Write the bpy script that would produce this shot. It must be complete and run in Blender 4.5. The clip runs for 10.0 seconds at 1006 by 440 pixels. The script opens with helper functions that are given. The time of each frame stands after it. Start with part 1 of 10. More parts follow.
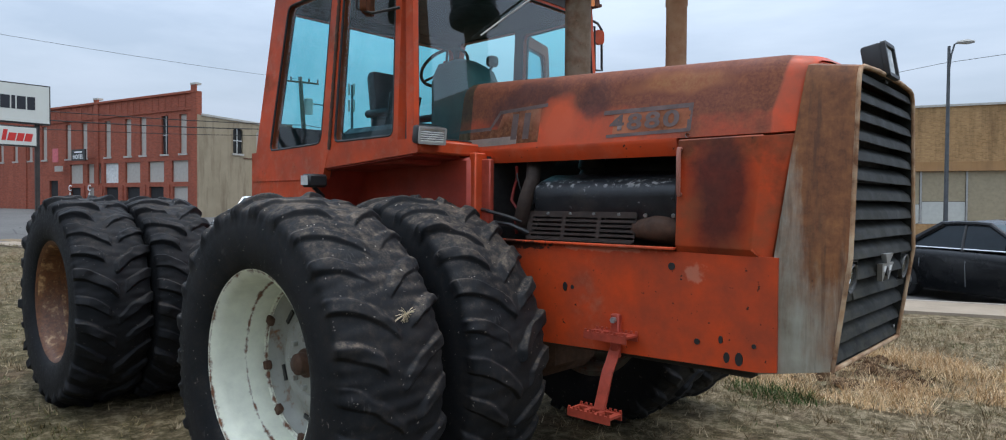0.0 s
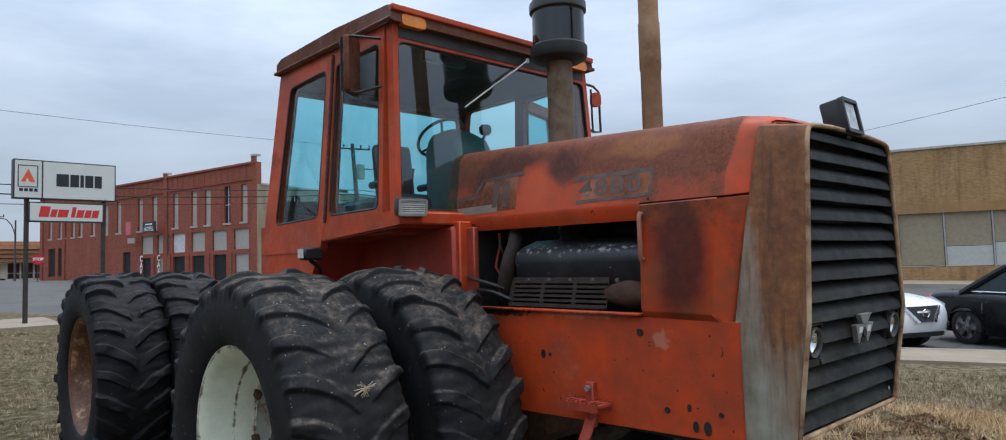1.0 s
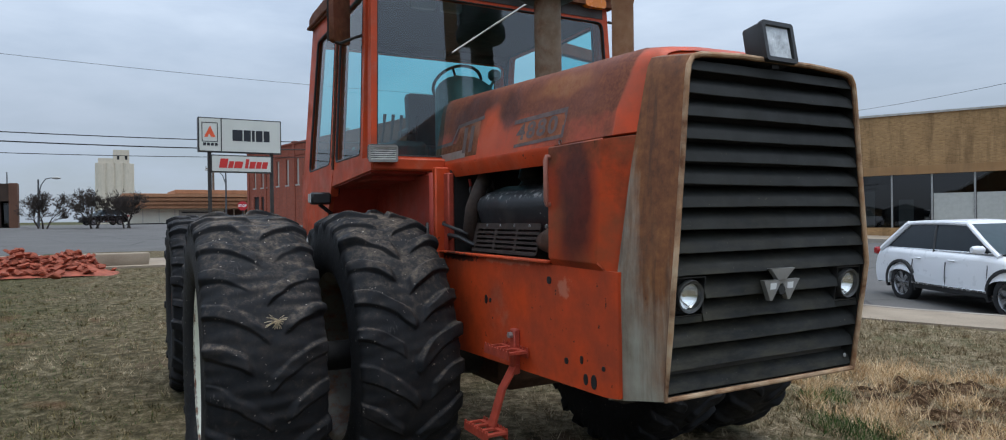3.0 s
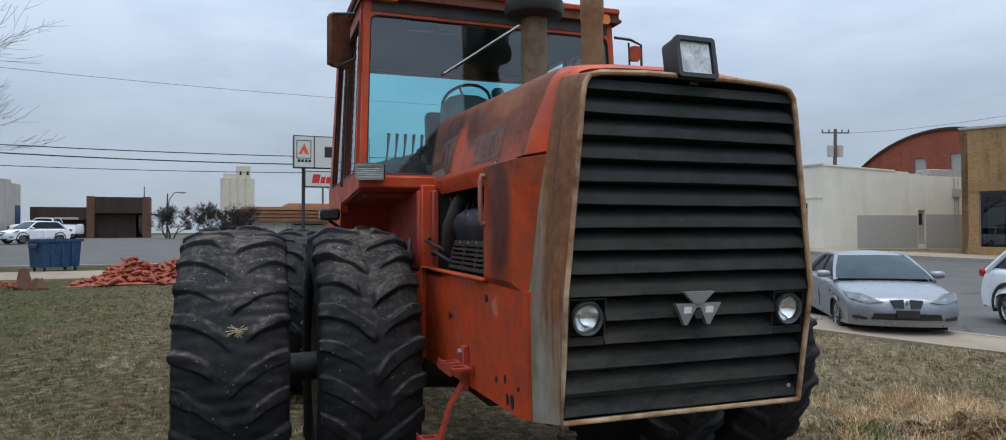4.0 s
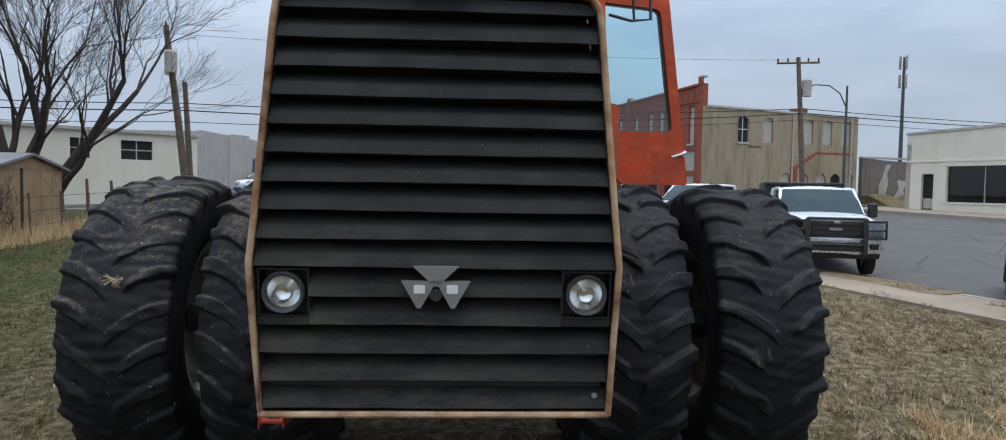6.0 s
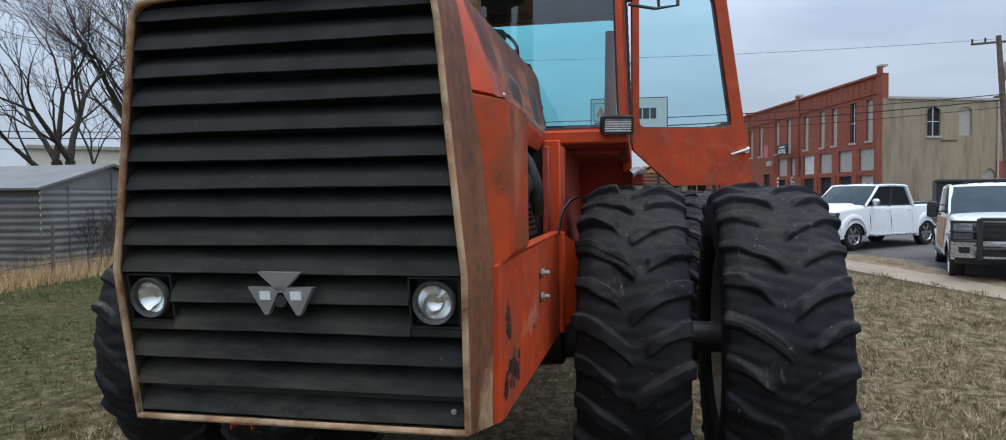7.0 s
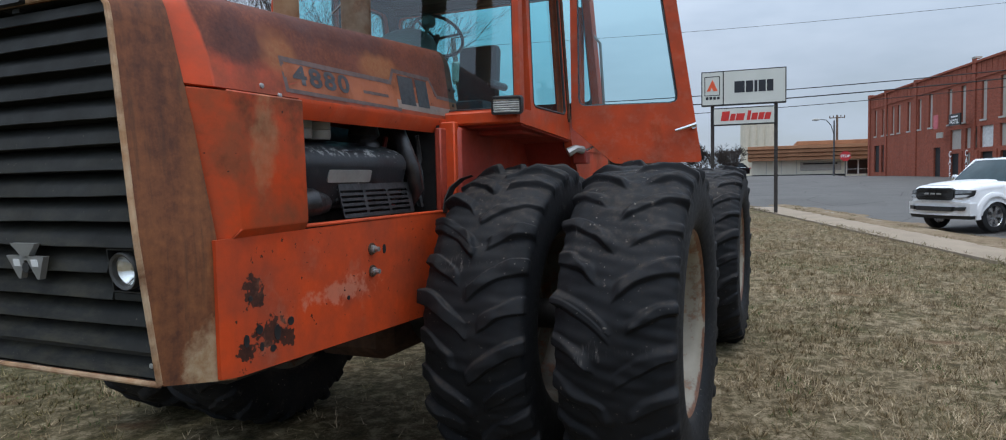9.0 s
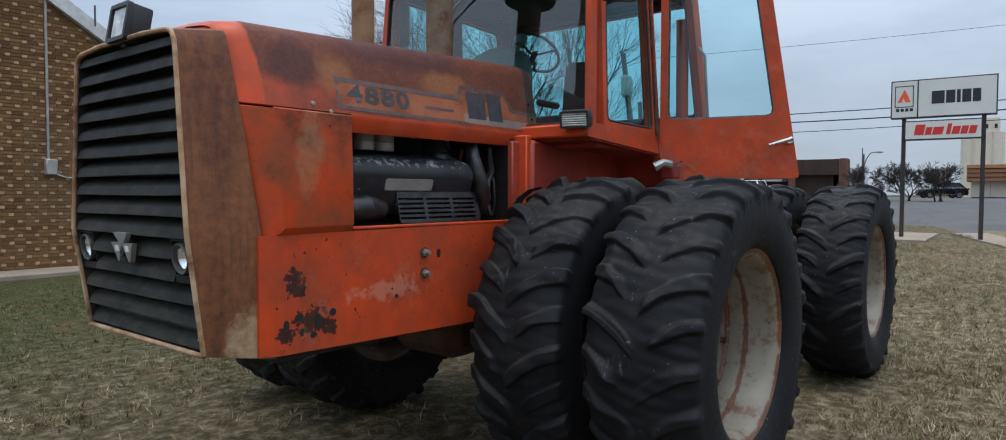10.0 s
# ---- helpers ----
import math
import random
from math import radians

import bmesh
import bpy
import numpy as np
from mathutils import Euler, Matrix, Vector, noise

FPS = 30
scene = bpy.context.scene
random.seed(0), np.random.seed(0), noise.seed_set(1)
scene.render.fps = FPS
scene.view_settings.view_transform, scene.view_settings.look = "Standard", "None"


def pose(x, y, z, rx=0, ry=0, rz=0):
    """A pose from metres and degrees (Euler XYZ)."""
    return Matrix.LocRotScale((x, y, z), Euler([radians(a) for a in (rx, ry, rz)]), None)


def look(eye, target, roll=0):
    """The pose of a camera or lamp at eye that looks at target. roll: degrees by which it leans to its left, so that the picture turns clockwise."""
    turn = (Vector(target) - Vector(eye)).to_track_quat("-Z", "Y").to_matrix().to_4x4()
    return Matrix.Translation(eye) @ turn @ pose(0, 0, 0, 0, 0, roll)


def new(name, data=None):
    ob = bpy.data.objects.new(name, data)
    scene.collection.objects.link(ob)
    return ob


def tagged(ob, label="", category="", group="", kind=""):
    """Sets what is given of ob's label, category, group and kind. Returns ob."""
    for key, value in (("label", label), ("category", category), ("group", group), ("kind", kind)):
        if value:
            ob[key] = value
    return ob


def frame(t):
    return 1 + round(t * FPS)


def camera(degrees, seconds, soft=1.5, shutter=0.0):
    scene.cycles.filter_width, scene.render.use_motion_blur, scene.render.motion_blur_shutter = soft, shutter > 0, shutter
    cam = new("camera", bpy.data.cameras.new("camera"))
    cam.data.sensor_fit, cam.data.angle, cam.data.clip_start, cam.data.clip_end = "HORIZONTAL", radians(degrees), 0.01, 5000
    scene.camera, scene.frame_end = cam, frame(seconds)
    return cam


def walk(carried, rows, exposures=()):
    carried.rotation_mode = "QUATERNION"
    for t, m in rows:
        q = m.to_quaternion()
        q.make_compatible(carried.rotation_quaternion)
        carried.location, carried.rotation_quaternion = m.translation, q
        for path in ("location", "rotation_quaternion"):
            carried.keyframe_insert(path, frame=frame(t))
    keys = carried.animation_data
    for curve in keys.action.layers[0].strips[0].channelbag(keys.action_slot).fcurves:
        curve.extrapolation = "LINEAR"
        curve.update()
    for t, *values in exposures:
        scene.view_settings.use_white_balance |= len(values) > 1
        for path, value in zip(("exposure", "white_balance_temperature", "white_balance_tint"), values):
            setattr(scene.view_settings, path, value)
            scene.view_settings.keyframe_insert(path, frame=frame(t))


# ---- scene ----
cam = camera(72.5, 10.0, 1.05)
PATH = [
    (0, (-0.046, -0.048, 1.725), (-1.395, 1.428, 1.683), 0.4),
    (0.5, (0.143, 0.096, 1.769), (-1.214, 1.562, 1.865), 0.3),
    (1, (0.315, 0.251, 1.793), (-1.15, 1.608, 1.914), -1.6),
    (1.5, (0.354, 0.461, 1.742), (-1.172, 1.753, 1.791), -0.3),
    (2, (0.458, 0.684, 1.734), (-1.108, 1.928, 1.722), -0.1),
    (2.5, (0.773, 1.003, 1.724), (-0.906, 2.09, 1.708), -0.4),
    (2.7, (0.876, 1.121, 1.726), (-0.838, 2.152, 1.704), -0.6),
    (4, (1.376, 2.004, 1.745), (-0.507, 2.678, 1.779), -0.2),
    (4.5, (1.391, 2.373, 1.742), (-0.521, 2.957, 1.695), -0.5),
    (5, (1.398, 2.783, 1.753), (-0.536, 3.287, 1.697), -0.6),
    (5.2, (1.43, 3.003, 1.744), (-0.532, 3.386, 1.699), -0.1),
    (6.3, (1.129, 4.015, 1.753), (-0.869, 3.975, 1.66), 0.5),
    (6.5, (1.131, 4.229, 1.724), (-0.86, 4.053, 1.654), 0.0),
    (7, (0.975, 4.682, 1.726), (-0.986, 4.297, 1.658), -0.6),
    (7.5, (0.797, 5.035, 1.731), (-1.157, 4.619, 1.646), -0.9),
    (8, (0.827, 5.515, 1.704), (-1.097, 4.977, 1.6), -1.1),
    (8.5, (0.755, 5.876, 1.693), (-1.131, 5.219, 1.573), -1.6),
    (9, (0.656, 6.196, 1.703), (-1.172, 5.393, 1.583), -1.2),
    (9.5, (0.61, 6.609, 1.694), (-1.077, 5.538, 1.607), -0.1),
    (10, (0.422, 6.844, 1.686), (-1.142, 5.6, 1.609), 0.2),
]
walk(cam, [(t, look(eye, target, roll)) for t, eye, target, roll in PATH], [(0, 0.26), (1, 0.10), (2.5, 0.0), (5, 0.0), (7.5, 0.13), (10, 0.06)])

# ---- light and sky: a bright, thinly clouded day ----
world = bpy.data.worlds.new("sky")
scene.world = world
world.use_nodes = True
wn, wl = world.node_tree.nodes, world.node_tree.links
wn.clear()
w_out = wn.new("ShaderNodeOutputWorld")
w_bg = wn.new("ShaderNodeBackground")
w_sky = wn.new("ShaderNodeTexSky")
w_sky.sky_type, w_sky.sun_disc = "NISHITA", False
w_sky.sun_elevation, w_sky.sun_rotation = radians(79), radians(60)
w_sky.air_density, w_sky.dust_density = 1.0, 1.5
w_tc = wn.new("ShaderNodeTexCoord")
w_map = wn.new("ShaderNodeMapping")
w_map.inputs["Scale"].default_value = (1.0, 1.6, 5.5)
w_n = wn.new("ShaderNodeTexNoise")
w_n.inputs["Scale"].default_value, w_n.inputs["Detail"].default_value, w_n.inputs["Roughness"].default_value = 1.7, 6.0, 0.55
w_ramp = wn.new("ShaderNodeValToRGB")
w_ramp.color_ramp.elements[0].position, w_ramp.color_ramp.elements[1].position = 0.36, 0.60
w_ramp.color_ramp.elements[0].color = (0.60, 0.60, 0.60, 1)
w_mix = wn.new("ShaderNodeMix")
w_mix.data_type = "RGBA"
w_mix.inputs["B"].default_value = (5.6, 6.65, 8.15, 1)
wl.new(w_tc.outputs["Generated"], w_map.inputs["Vector"])
wl.new(w_map.outputs["Vector"], w_n.inputs["Vector"])
wl.new(w_n.outputs["Fac"], w_ramp.inputs["Fac"])
wl.new(w_ramp.outputs["Color"], w_mix.inputs["Factor"])
wl.new(w_sky.outputs["Color"], w_mix.inputs["A"])
w_sep = wn.new("ShaderNodeSeparateXYZ")
w_up = wn.new("ShaderNodeMapRange")
w_up.inputs["From Min"].default_value, w_up.inputs["From Max"].default_value = 0.12, 1.0
w_up.inputs["To Min"].default_value, w_up.inputs["To Max"].default_value = 0.97, 3.15
w_mul = wn.new("ShaderNodeMix")
w_mul.data_type, w_mul.blend_type = "RGBA", "MULTIPLY"
w_mul.inputs["Factor"].default_value = 1.0
wl.new(w_tc.outputs["Generated"], w_sep.inputs["Vector"])
wl.new(w_sep.outputs["Z"], w_up.inputs["Value"])
wl.new(w_mix.outputs["Result"], w_mul.inputs["A"])
wl.new(w_up.outputs["Result"], w_mul.inputs["B"])
wl.new(w_mul.outputs["Result"], w_bg.inputs["Color"])
w_bg.inputs["Strength"].default_value = 0.086
wl.new(w_bg.outputs["Background"], w_out.inputs["Surface"])

sun = new("sun", bpy.data.lights.new("sun", "SUN"))
sun.data.energy, sun.data.angle, sun.data.color = 1.35, radians(35), (1.0, 0.975, 0.94)
sun.matrix_world = look((4, 2, 24), (0, 0, 0))
scene.view_settings.exposure = 0.0


# ---- mesh helpers ----
def finish(bm, mat, name, smooth=40):
    me = bpy.data.meshes.new(name)
    bmesh.ops.recalc_face_normals(bm, faces=bm.faces)
    bm.to_mesh(me)
    bm.free()
    for m in (mat if isinstance(mat, (list, tuple)) else [mat]):
        me.materials.append(m)
    if smooth:
        me.shade_smooth()
        me.set_sharp_from_angle(angle=radians(smooth))
    return me


def part(name, bm, mat, parent, label="", smooth=40):
    """One mesh object under a thing or a part."""
    ob = new(name, finish(bm, mat, name, smooth))
    ob.parent = parent
    if label:
        ob["label"] = label
    return ob


def thing(name, m, label, category, group="", kind=""):
    """An empty that carries a thing's parts."""
    ob = new(name)
    ob.empty_display_size = 0.1
    ob.matrix_world = m
    return tagged(ob, label, category, group, kind)


def solo(name, bm, mat, label, category, group="", kind="", m=None, smooth=40):
    """A thing of a single mesh."""
    ob = new(name, finish(bm, mat, name, smooth))
    if m is not None:
        ob.matrix_world = m
    return tagged(ob, label, category, group, kind)


def box(bm, x0, x1, y0, y1, z0, z1, bevel=0.0, m=None, seg=1, mi=0):
    vs = [bm.verts.new((x, y, z)) for x in (x0, x1) for y in (y0, y1) for z in (z0, z1)]
    fs = [bm.faces.new([vs[i] for i in q]) for q in ((0, 1, 3, 2), (4, 6, 7, 5), (0, 4, 5, 1), (2, 3, 7, 6), (0, 2, 6, 4), (1, 5, 7, 3))]
    for f in fs:
        f.material_index = mi
    if bevel:
        es = list({e for f in fs for e in f.edges})
        r = bmesh.ops.bevel(bm, geom=es, offset=bevel, segments=seg, affect="EDGES", profile=0.5)
        vs = list({v for f in r["faces"] for v in f.verts} | {v for v in vs if v.is_valid})
        for f in r["faces"]:
            f.material_index = mi
    if m is not None:
        bmesh.ops.transform(bm, matrix=m, verts=[v for v in vs if v.is_valid])
    return bm


def bx(*a, **k):
    return box(bmesh.new(), *a, **k)


def loft(bm, rings, closed=True, cap=True, mi=0):
    """Skin through rings of equally many points."""
    vr = [[bm.verts.new(p) for p in r] for r in rings]
    n = len(rings[0])
    for a, b in zip(vr, vr[1:]):
        for i in range(n if closed else n - 1):
            j = (i + 1) % n
            f = bm.faces.new((a[i], a[j], b[j], b[i]))
            f.material_index = mi
    if cap and closed:
        for r in (vr[0], vr[-1]):
            bm.faces.new(r).material_index = mi
    return bm


def tube(bm, pts, r, seg=8, cap=True, mi=0):
    """A round bar along a line of points; r may be one radius or one a point."""
    pts = [Vector(p) for p in pts]
    rr = r if isinstance(r, (list, tuple)) else [r] * len(pts)
    rings, up = [], None
    for i, p in enumerate(pts):
        d = (pts[min(i + 1, len(pts) - 1)] - pts[max(i - 1, 0)]).normalized()
        if up is None:
            up = Vector((0, 0, 1)) if abs(d.z) < 0.9 else Vector((1, 0, 0))
        a = d.cross(up).normalized()
        up = a.cross(d).normalized()
        rings.append([p + (a * math.cos(2 * math.pi * k / seg) + up * math.sin(2 * math.pi * k / seg)) * rr[i] for k in range(seg)])
    return loft(bm, rings, True, cap, mi)


def lathe(bm, prof, seg=48, axis="y", c=(0, 0, 0), mi=0, cap=False):
    """Turn a profile of (radius, along) round an axis through c."""
    rings = []
    for k in range(seg):
        a = 2 * math.pi * k / seg
        ca, sa = math.cos(a), math.sin(a)
        ring = []
        for r, h in prof:
            p = {"y": (r * ca, h, r * sa), "z": (r * ca, r * sa, h), "x": (h, r * ca, r * sa)}[axis]
            ring.append((p[0] + c[0], p[1] + c[1], p[2] + c[2]))
        rings.append(ring)
    vr = [[bm.verts.new(p) for p in r] for r in rings]
    for k in range(seg):
        a, b = vr[k], vr[(k + 1) % seg]
        for i in range(len(prof) - 1):
            bm.faces.new((a[i], a[i + 1], b[i + 1], b[i])).material_index = mi
    if cap:
        for i in (0, -1):
            bm.faces.new([v[i] for v in vr]).material_index = mi
    return bm


def prism(bm, pts, to, w0, w1, mi=0):
    """Extrude a polygon of (u, v) from w0 to w1; to(u, v, w) gives the place."""
    return loft(bm, [[to(u, v, w0) for u, v in pts], [to(u, v, w1) for u, v in pts]], mi=mi)


def pierced(bm, outer, holes, to, w0, w1, mi=0):
    """A plate of an outline with holes, from depth w0 to w1."""
    loops = [outer] + list(holes)
    layers = []
    for w in (w0, w1):
        es, rows = [], []
        for lp in loops:
            vs = [bm.verts.new(to(u, v, w)) for u, v in lp]
            rows.append(vs)
            es += [bm.edges.new((vs[i], vs[(i + 1) % len(vs)])) for i in range(len(vs))]
        r = bmesh.ops.triangle_fill(bm, use_beauty=True, use_dissolve=False, edges=es)
        for g in r["geom"]:
            if isinstance(g, bmesh.types.BMFace):
                g.material_index = mi
        layers.append(rows)
    for a, b in zip(*layers):
        for i in range(len(a)):
            j = (i + 1) % len(a)
            bm.faces.new((a[i], a[j], b[j], b[i])).material_index = mi
    return bm


def rect(u0, u1, v0, v1, r=0.0, n=3):
    """A rectangle's outline, with rounded corners."""
    if not r:
        return [(u0, v0), (u1, v0), (u1, v1), (u0, v1)]
    out = []
    for cu, cv, a0 in ((u1 - r, v0 + r, -90), (u1 - r, v1 - r, 0), (u0 + r, v1 - r, 90), (u0 + r, v0 + r, 180)):
        for k in range(n + 1):
            a = radians(a0 + 90 * k / n)
            out.append((cu + r * math.cos(a), cv + r * math.sin(a)))
    return out


def rounded(pts, r, n=3):
    """Round the corners of any convex outline."""
    out, N = [], len(pts)
    for i in range(N):
        p, a, b = Vector(pts[i]), Vector(pts[i - 1]), Vector(pts[(i + 1) % N])
        d1, d2 = (a - p), (b - p)
        k = min(r, d1.length * 0.45, d2.length * 0.45)
        s, e = p + d1.normalized() * k, p + d2.normalized() * k
        for q in range(n + 1):
            t = q / n
            out.append(tuple((1 - t) ** 2 * s + 2 * t * (1 - t) * p + t * t * e))
    return out


def ground_z(x, y=0.0):
    """The lot is level round the tractor and climbs gently to the west."""
    u = max(0.0, -x - 6.0)
    k = 0.0245 * u
    return k if k < 1.2 else 1.2 + 0.15 * (1 - math.exp(-(k - 1.2) / 0.15))


# ---- materials ----
class Nodes:
    def __init__(self, name):
        self.mat = bpy.data.materials.new(name)
        self.mat.use_nodes = True
        self.n, self.l = self.mat.node_tree.nodes, self.mat.node_tree.links
        self.b = self.n["Principled BSDF"]
        self.tc = self.n.new("ShaderNodeTexCoord")

    def noise(self, scale, detail=4.0, rough=0.55, coord="Object", stretch=None, dist=0.0):
        t = self.n.new("ShaderNodeTexNoise")
        t.inputs["Scale"].default_value, t.inputs["Detail"].default_value = scale, detail
        t.inputs["Roughness"].default_value, t.inputs["Distortion"].default_value = rough, dist
        src = self.tc.outputs[coord]
        if stretch:
            mp = self.n.new("ShaderNodeMapping")
            mp.inputs["Scale"].default_value = stretch
            self.l.new(src, mp.inputs["Vector"])
            src = mp.outputs["Vector"]
        self.l.new(src, t.inputs["Vector"])
        return t.outputs["Fac"]

    def ramp(self, fac, stops):
        r = self.n.new("ShaderNodeValToRGB")
        e = r.color_ramp.elements
        while len(e) < len(stops):
            e.new(0.5)
        for el, (p, c) in zip(e, stops):
            el.position = p
            el.color = (*c, 1) if isinstance(c, (tuple, list)) else (c, c, c, 1)
        self.l.new(fac, r.inputs["Fac"])
        return r.outputs["Color"]

    def mix(self, fac, a, b, mode="MIX"):
        m = self.n.new("ShaderNodeMix")
        m.data_type, m.blend_type = "RGBA", mode
        for sock, v in (("Factor", fac), ("A", a), ("B", b)):
            if isinstance(v, (int, float)):
                m.inputs[sock].default_value = v if sock == "Factor" else (v, v, v, 1)
            elif isinstance(v, tuple):
                m.inputs[sock].default_value = (*v, 1)
            else:
                self.l.new(v, m.inputs[sock])
        return m.outputs["Result"]

    def math(self, op, a, b=0.0, clamp=False):
        m = self.n.new("ShaderNodeMath")
        m.operation, m.use_clamp = op, clamp
        for i, v in enumerate((a, b)):
            if isinstance(v, (int, float)):
                m.inputs[i].default_value = v
            else:
                self.l.new(v, m.inputs[i])
        return m.outputs["Value"]

    def axis(self, k, coord="Object"):
        s = self.n.new("ShaderNodeSeparateXYZ")
        self.l.new(self.tc.outputs[coord], s.inputs["Vector"])
        return s.outputs[k]

    def span(self, v, a, b):
        """0 at a, 1 at b, clamped."""
        m = self.n.new("ShaderNodeMapRange")
        m.inputs["From Min"].default_value, m.inputs["From Max"].default_value = a, b
        self.l.new(v, m.inputs["Value"])
        return m.outputs["Result"]

    def rand(self):
        return self.n.new("ShaderNodeObjectInfo").outputs["Random"]

    def island(self):
        return self.n.new("ShaderNodeNewGeometry").outputs["Random Per Island"]

    def blot(self, centre, size, wobble=0.35, freq=5.0):
        """A soft patch round a place, with a ragged edge: 1 inside, 0 outside."""
        mp = self.n.new("ShaderNodeMapping")
        mp.vector_type = "POINT"
        mp.inputs["Scale"].default_value = tuple(1.0 / v for v in size)
        mp.inputs["Location"].default_value = tuple(-c / v for c, v in zip(centre, size))
        self.l.new(self.tc.outputs["Object"], mp.inputs["Vector"])
        ln = self.n.new("ShaderNodeVectorMath")
        ln.operation = "LENGTH"
        self.l.new(mp.outputs["Vector"], ln.inputs[0])
        r = self.math("ADD", ln.outputs["Value"], self.math("MULTIPLY", self.math("SUBTRACT", self.noise(freq, 6, 0.65), 0.5), wobble * 4))
        return self.ramp(r, [(0.55, 1.0), (1.0, 0.0)])

    def set(self, color=None, rough=None, metal=None, bump=None, strength=0.3, dist=0.01, spec=None):
        for sock, v in (("Base Color", color), ("Roughness", rough), ("Metallic", metal), ("Specular IOR Level", spec)):
            if v is None:
                continue
            if isinstance(v, (int, float)):
                self.b.inputs[sock].default_value = v
            elif isinstance(v, tuple):
                self.b.inputs[sock].default_value = (*v, 1)
            else:
                self.l.new(v, self.b.inputs[sock])
        if bump is not None:
            bp = self.n.new("ShaderNodeBump")
            bp.inputs["Strength"].default_value, bp.inputs["Distance"].default_value = strength, dist
            self.l.new(bump, bp.inputs["Height"])
            self.l.new(bp.outputs["Normal"], self.b.inputs["Normal"])
        return self.mat


RUST_DARK, RUST_MID, RUST_LIGHT = (0.050, 0.018, 0.010), (0.125, 0.042, 0.016), (0.24, 0.095, 0.035)
ORANGE, ORANGE_DULL = (0.62, 0.069, 0.014), (0.44, 0.060, 0.019)


def plain(name, color, rough=0.5, metal=0.0, vary=0.25, scale=6.0, bump=0.15, fine=60.0):
    """A plain surface with slight mottling and grain."""
    s = Nodes(name)
    lo, hi = tuple(c * (1 - vary) for c in color), tuple(min(1, c * (1 + vary)) for c in color)
    c = s.ramp(s.noise(scale, 6), [(0.3, lo), (0.7, hi)])
    f = s.noise(fine, 3)
    c = s.mix(0.25, c, s.ramp(f, [(0.2, lo), (0.8, hi)]))
    return s.set(c, s.ramp(s.noise(scale * 2.3, 4), [(0.3, max(0.05, rough - 0.1)), (0.7, min(1, rough + 0.1))]), metal, f, bump, 0.003)


def worn_paint(name, base, dull, rust=0.5, top=None, speck=0.62, dust=0.25, scale=2.2, rough=0.5):
    """Old sun-bleached paint: dull patches, rust that spreads from patches and chips. top=(z0, z1, gain): more rust towards the top."""
    s = Nodes(name)
    big = s.noise(scale, 7, 0.6, dist=0.4)
    c = s.mix(s.ramp(s.noise(scale * 1.7, 5), [(0.35, 0.0), (0.65, 1.0)]), base, dull)
    edge = big
    if top:
        edge = s.math("ADD", big, s.math("MULTIPLY", s.span(s.axis("Z"), top[0], top[1]), top[2]))
    mask = s.ramp(edge, [(1.0 - rust - 0.1, 0.0), (min(0.999, 1.0 - rust + 0.12), 1.0)])
    grain = s.noise(scale * 9, 6, 0.7)
    rc = s.ramp(grain, [(0.25, RUST_DARK), (0.5, RUST_MID), (0.8, RUST_LIGHT)])
    c = s.mix(s.math("MULTIPLY", mask, 0.92), c, rc)
    chips = s.ramp(s.noise(scale * 16, 3, 0.5), [(speck + 0.10, 0.0), (speck + 0.13, 1.0)])
    c = s.mix(chips, c, RUST_DARK)
    d = s.ramp(s.noise(scale * 4.5, 8, 0.7), [(0.5, 0.0), (0.8, 1.0)])
    c = s.mix(s.math("MULTIPLY", d, dust), c, (0.42, 0.30, 0.22))
    ro = s.mix(mask, s.ramp(s.noise(scale * 3, 4), [(0.3, rough - 0.08), (0.7, rough + 0.12)]), 0.85)
    return s.set(c, ro, 0.0, s.mix(0.5, grain, s.noise(140, 2)), 0.25, 0.004, spec=0.26)


M_ORANGE = worn_paint("orange_paint", ORANGE, ORANGE_DULL, rust=0.28, speck=0.60, dust=0.18)
MAROON = (0.125, 0.034, 0.017)


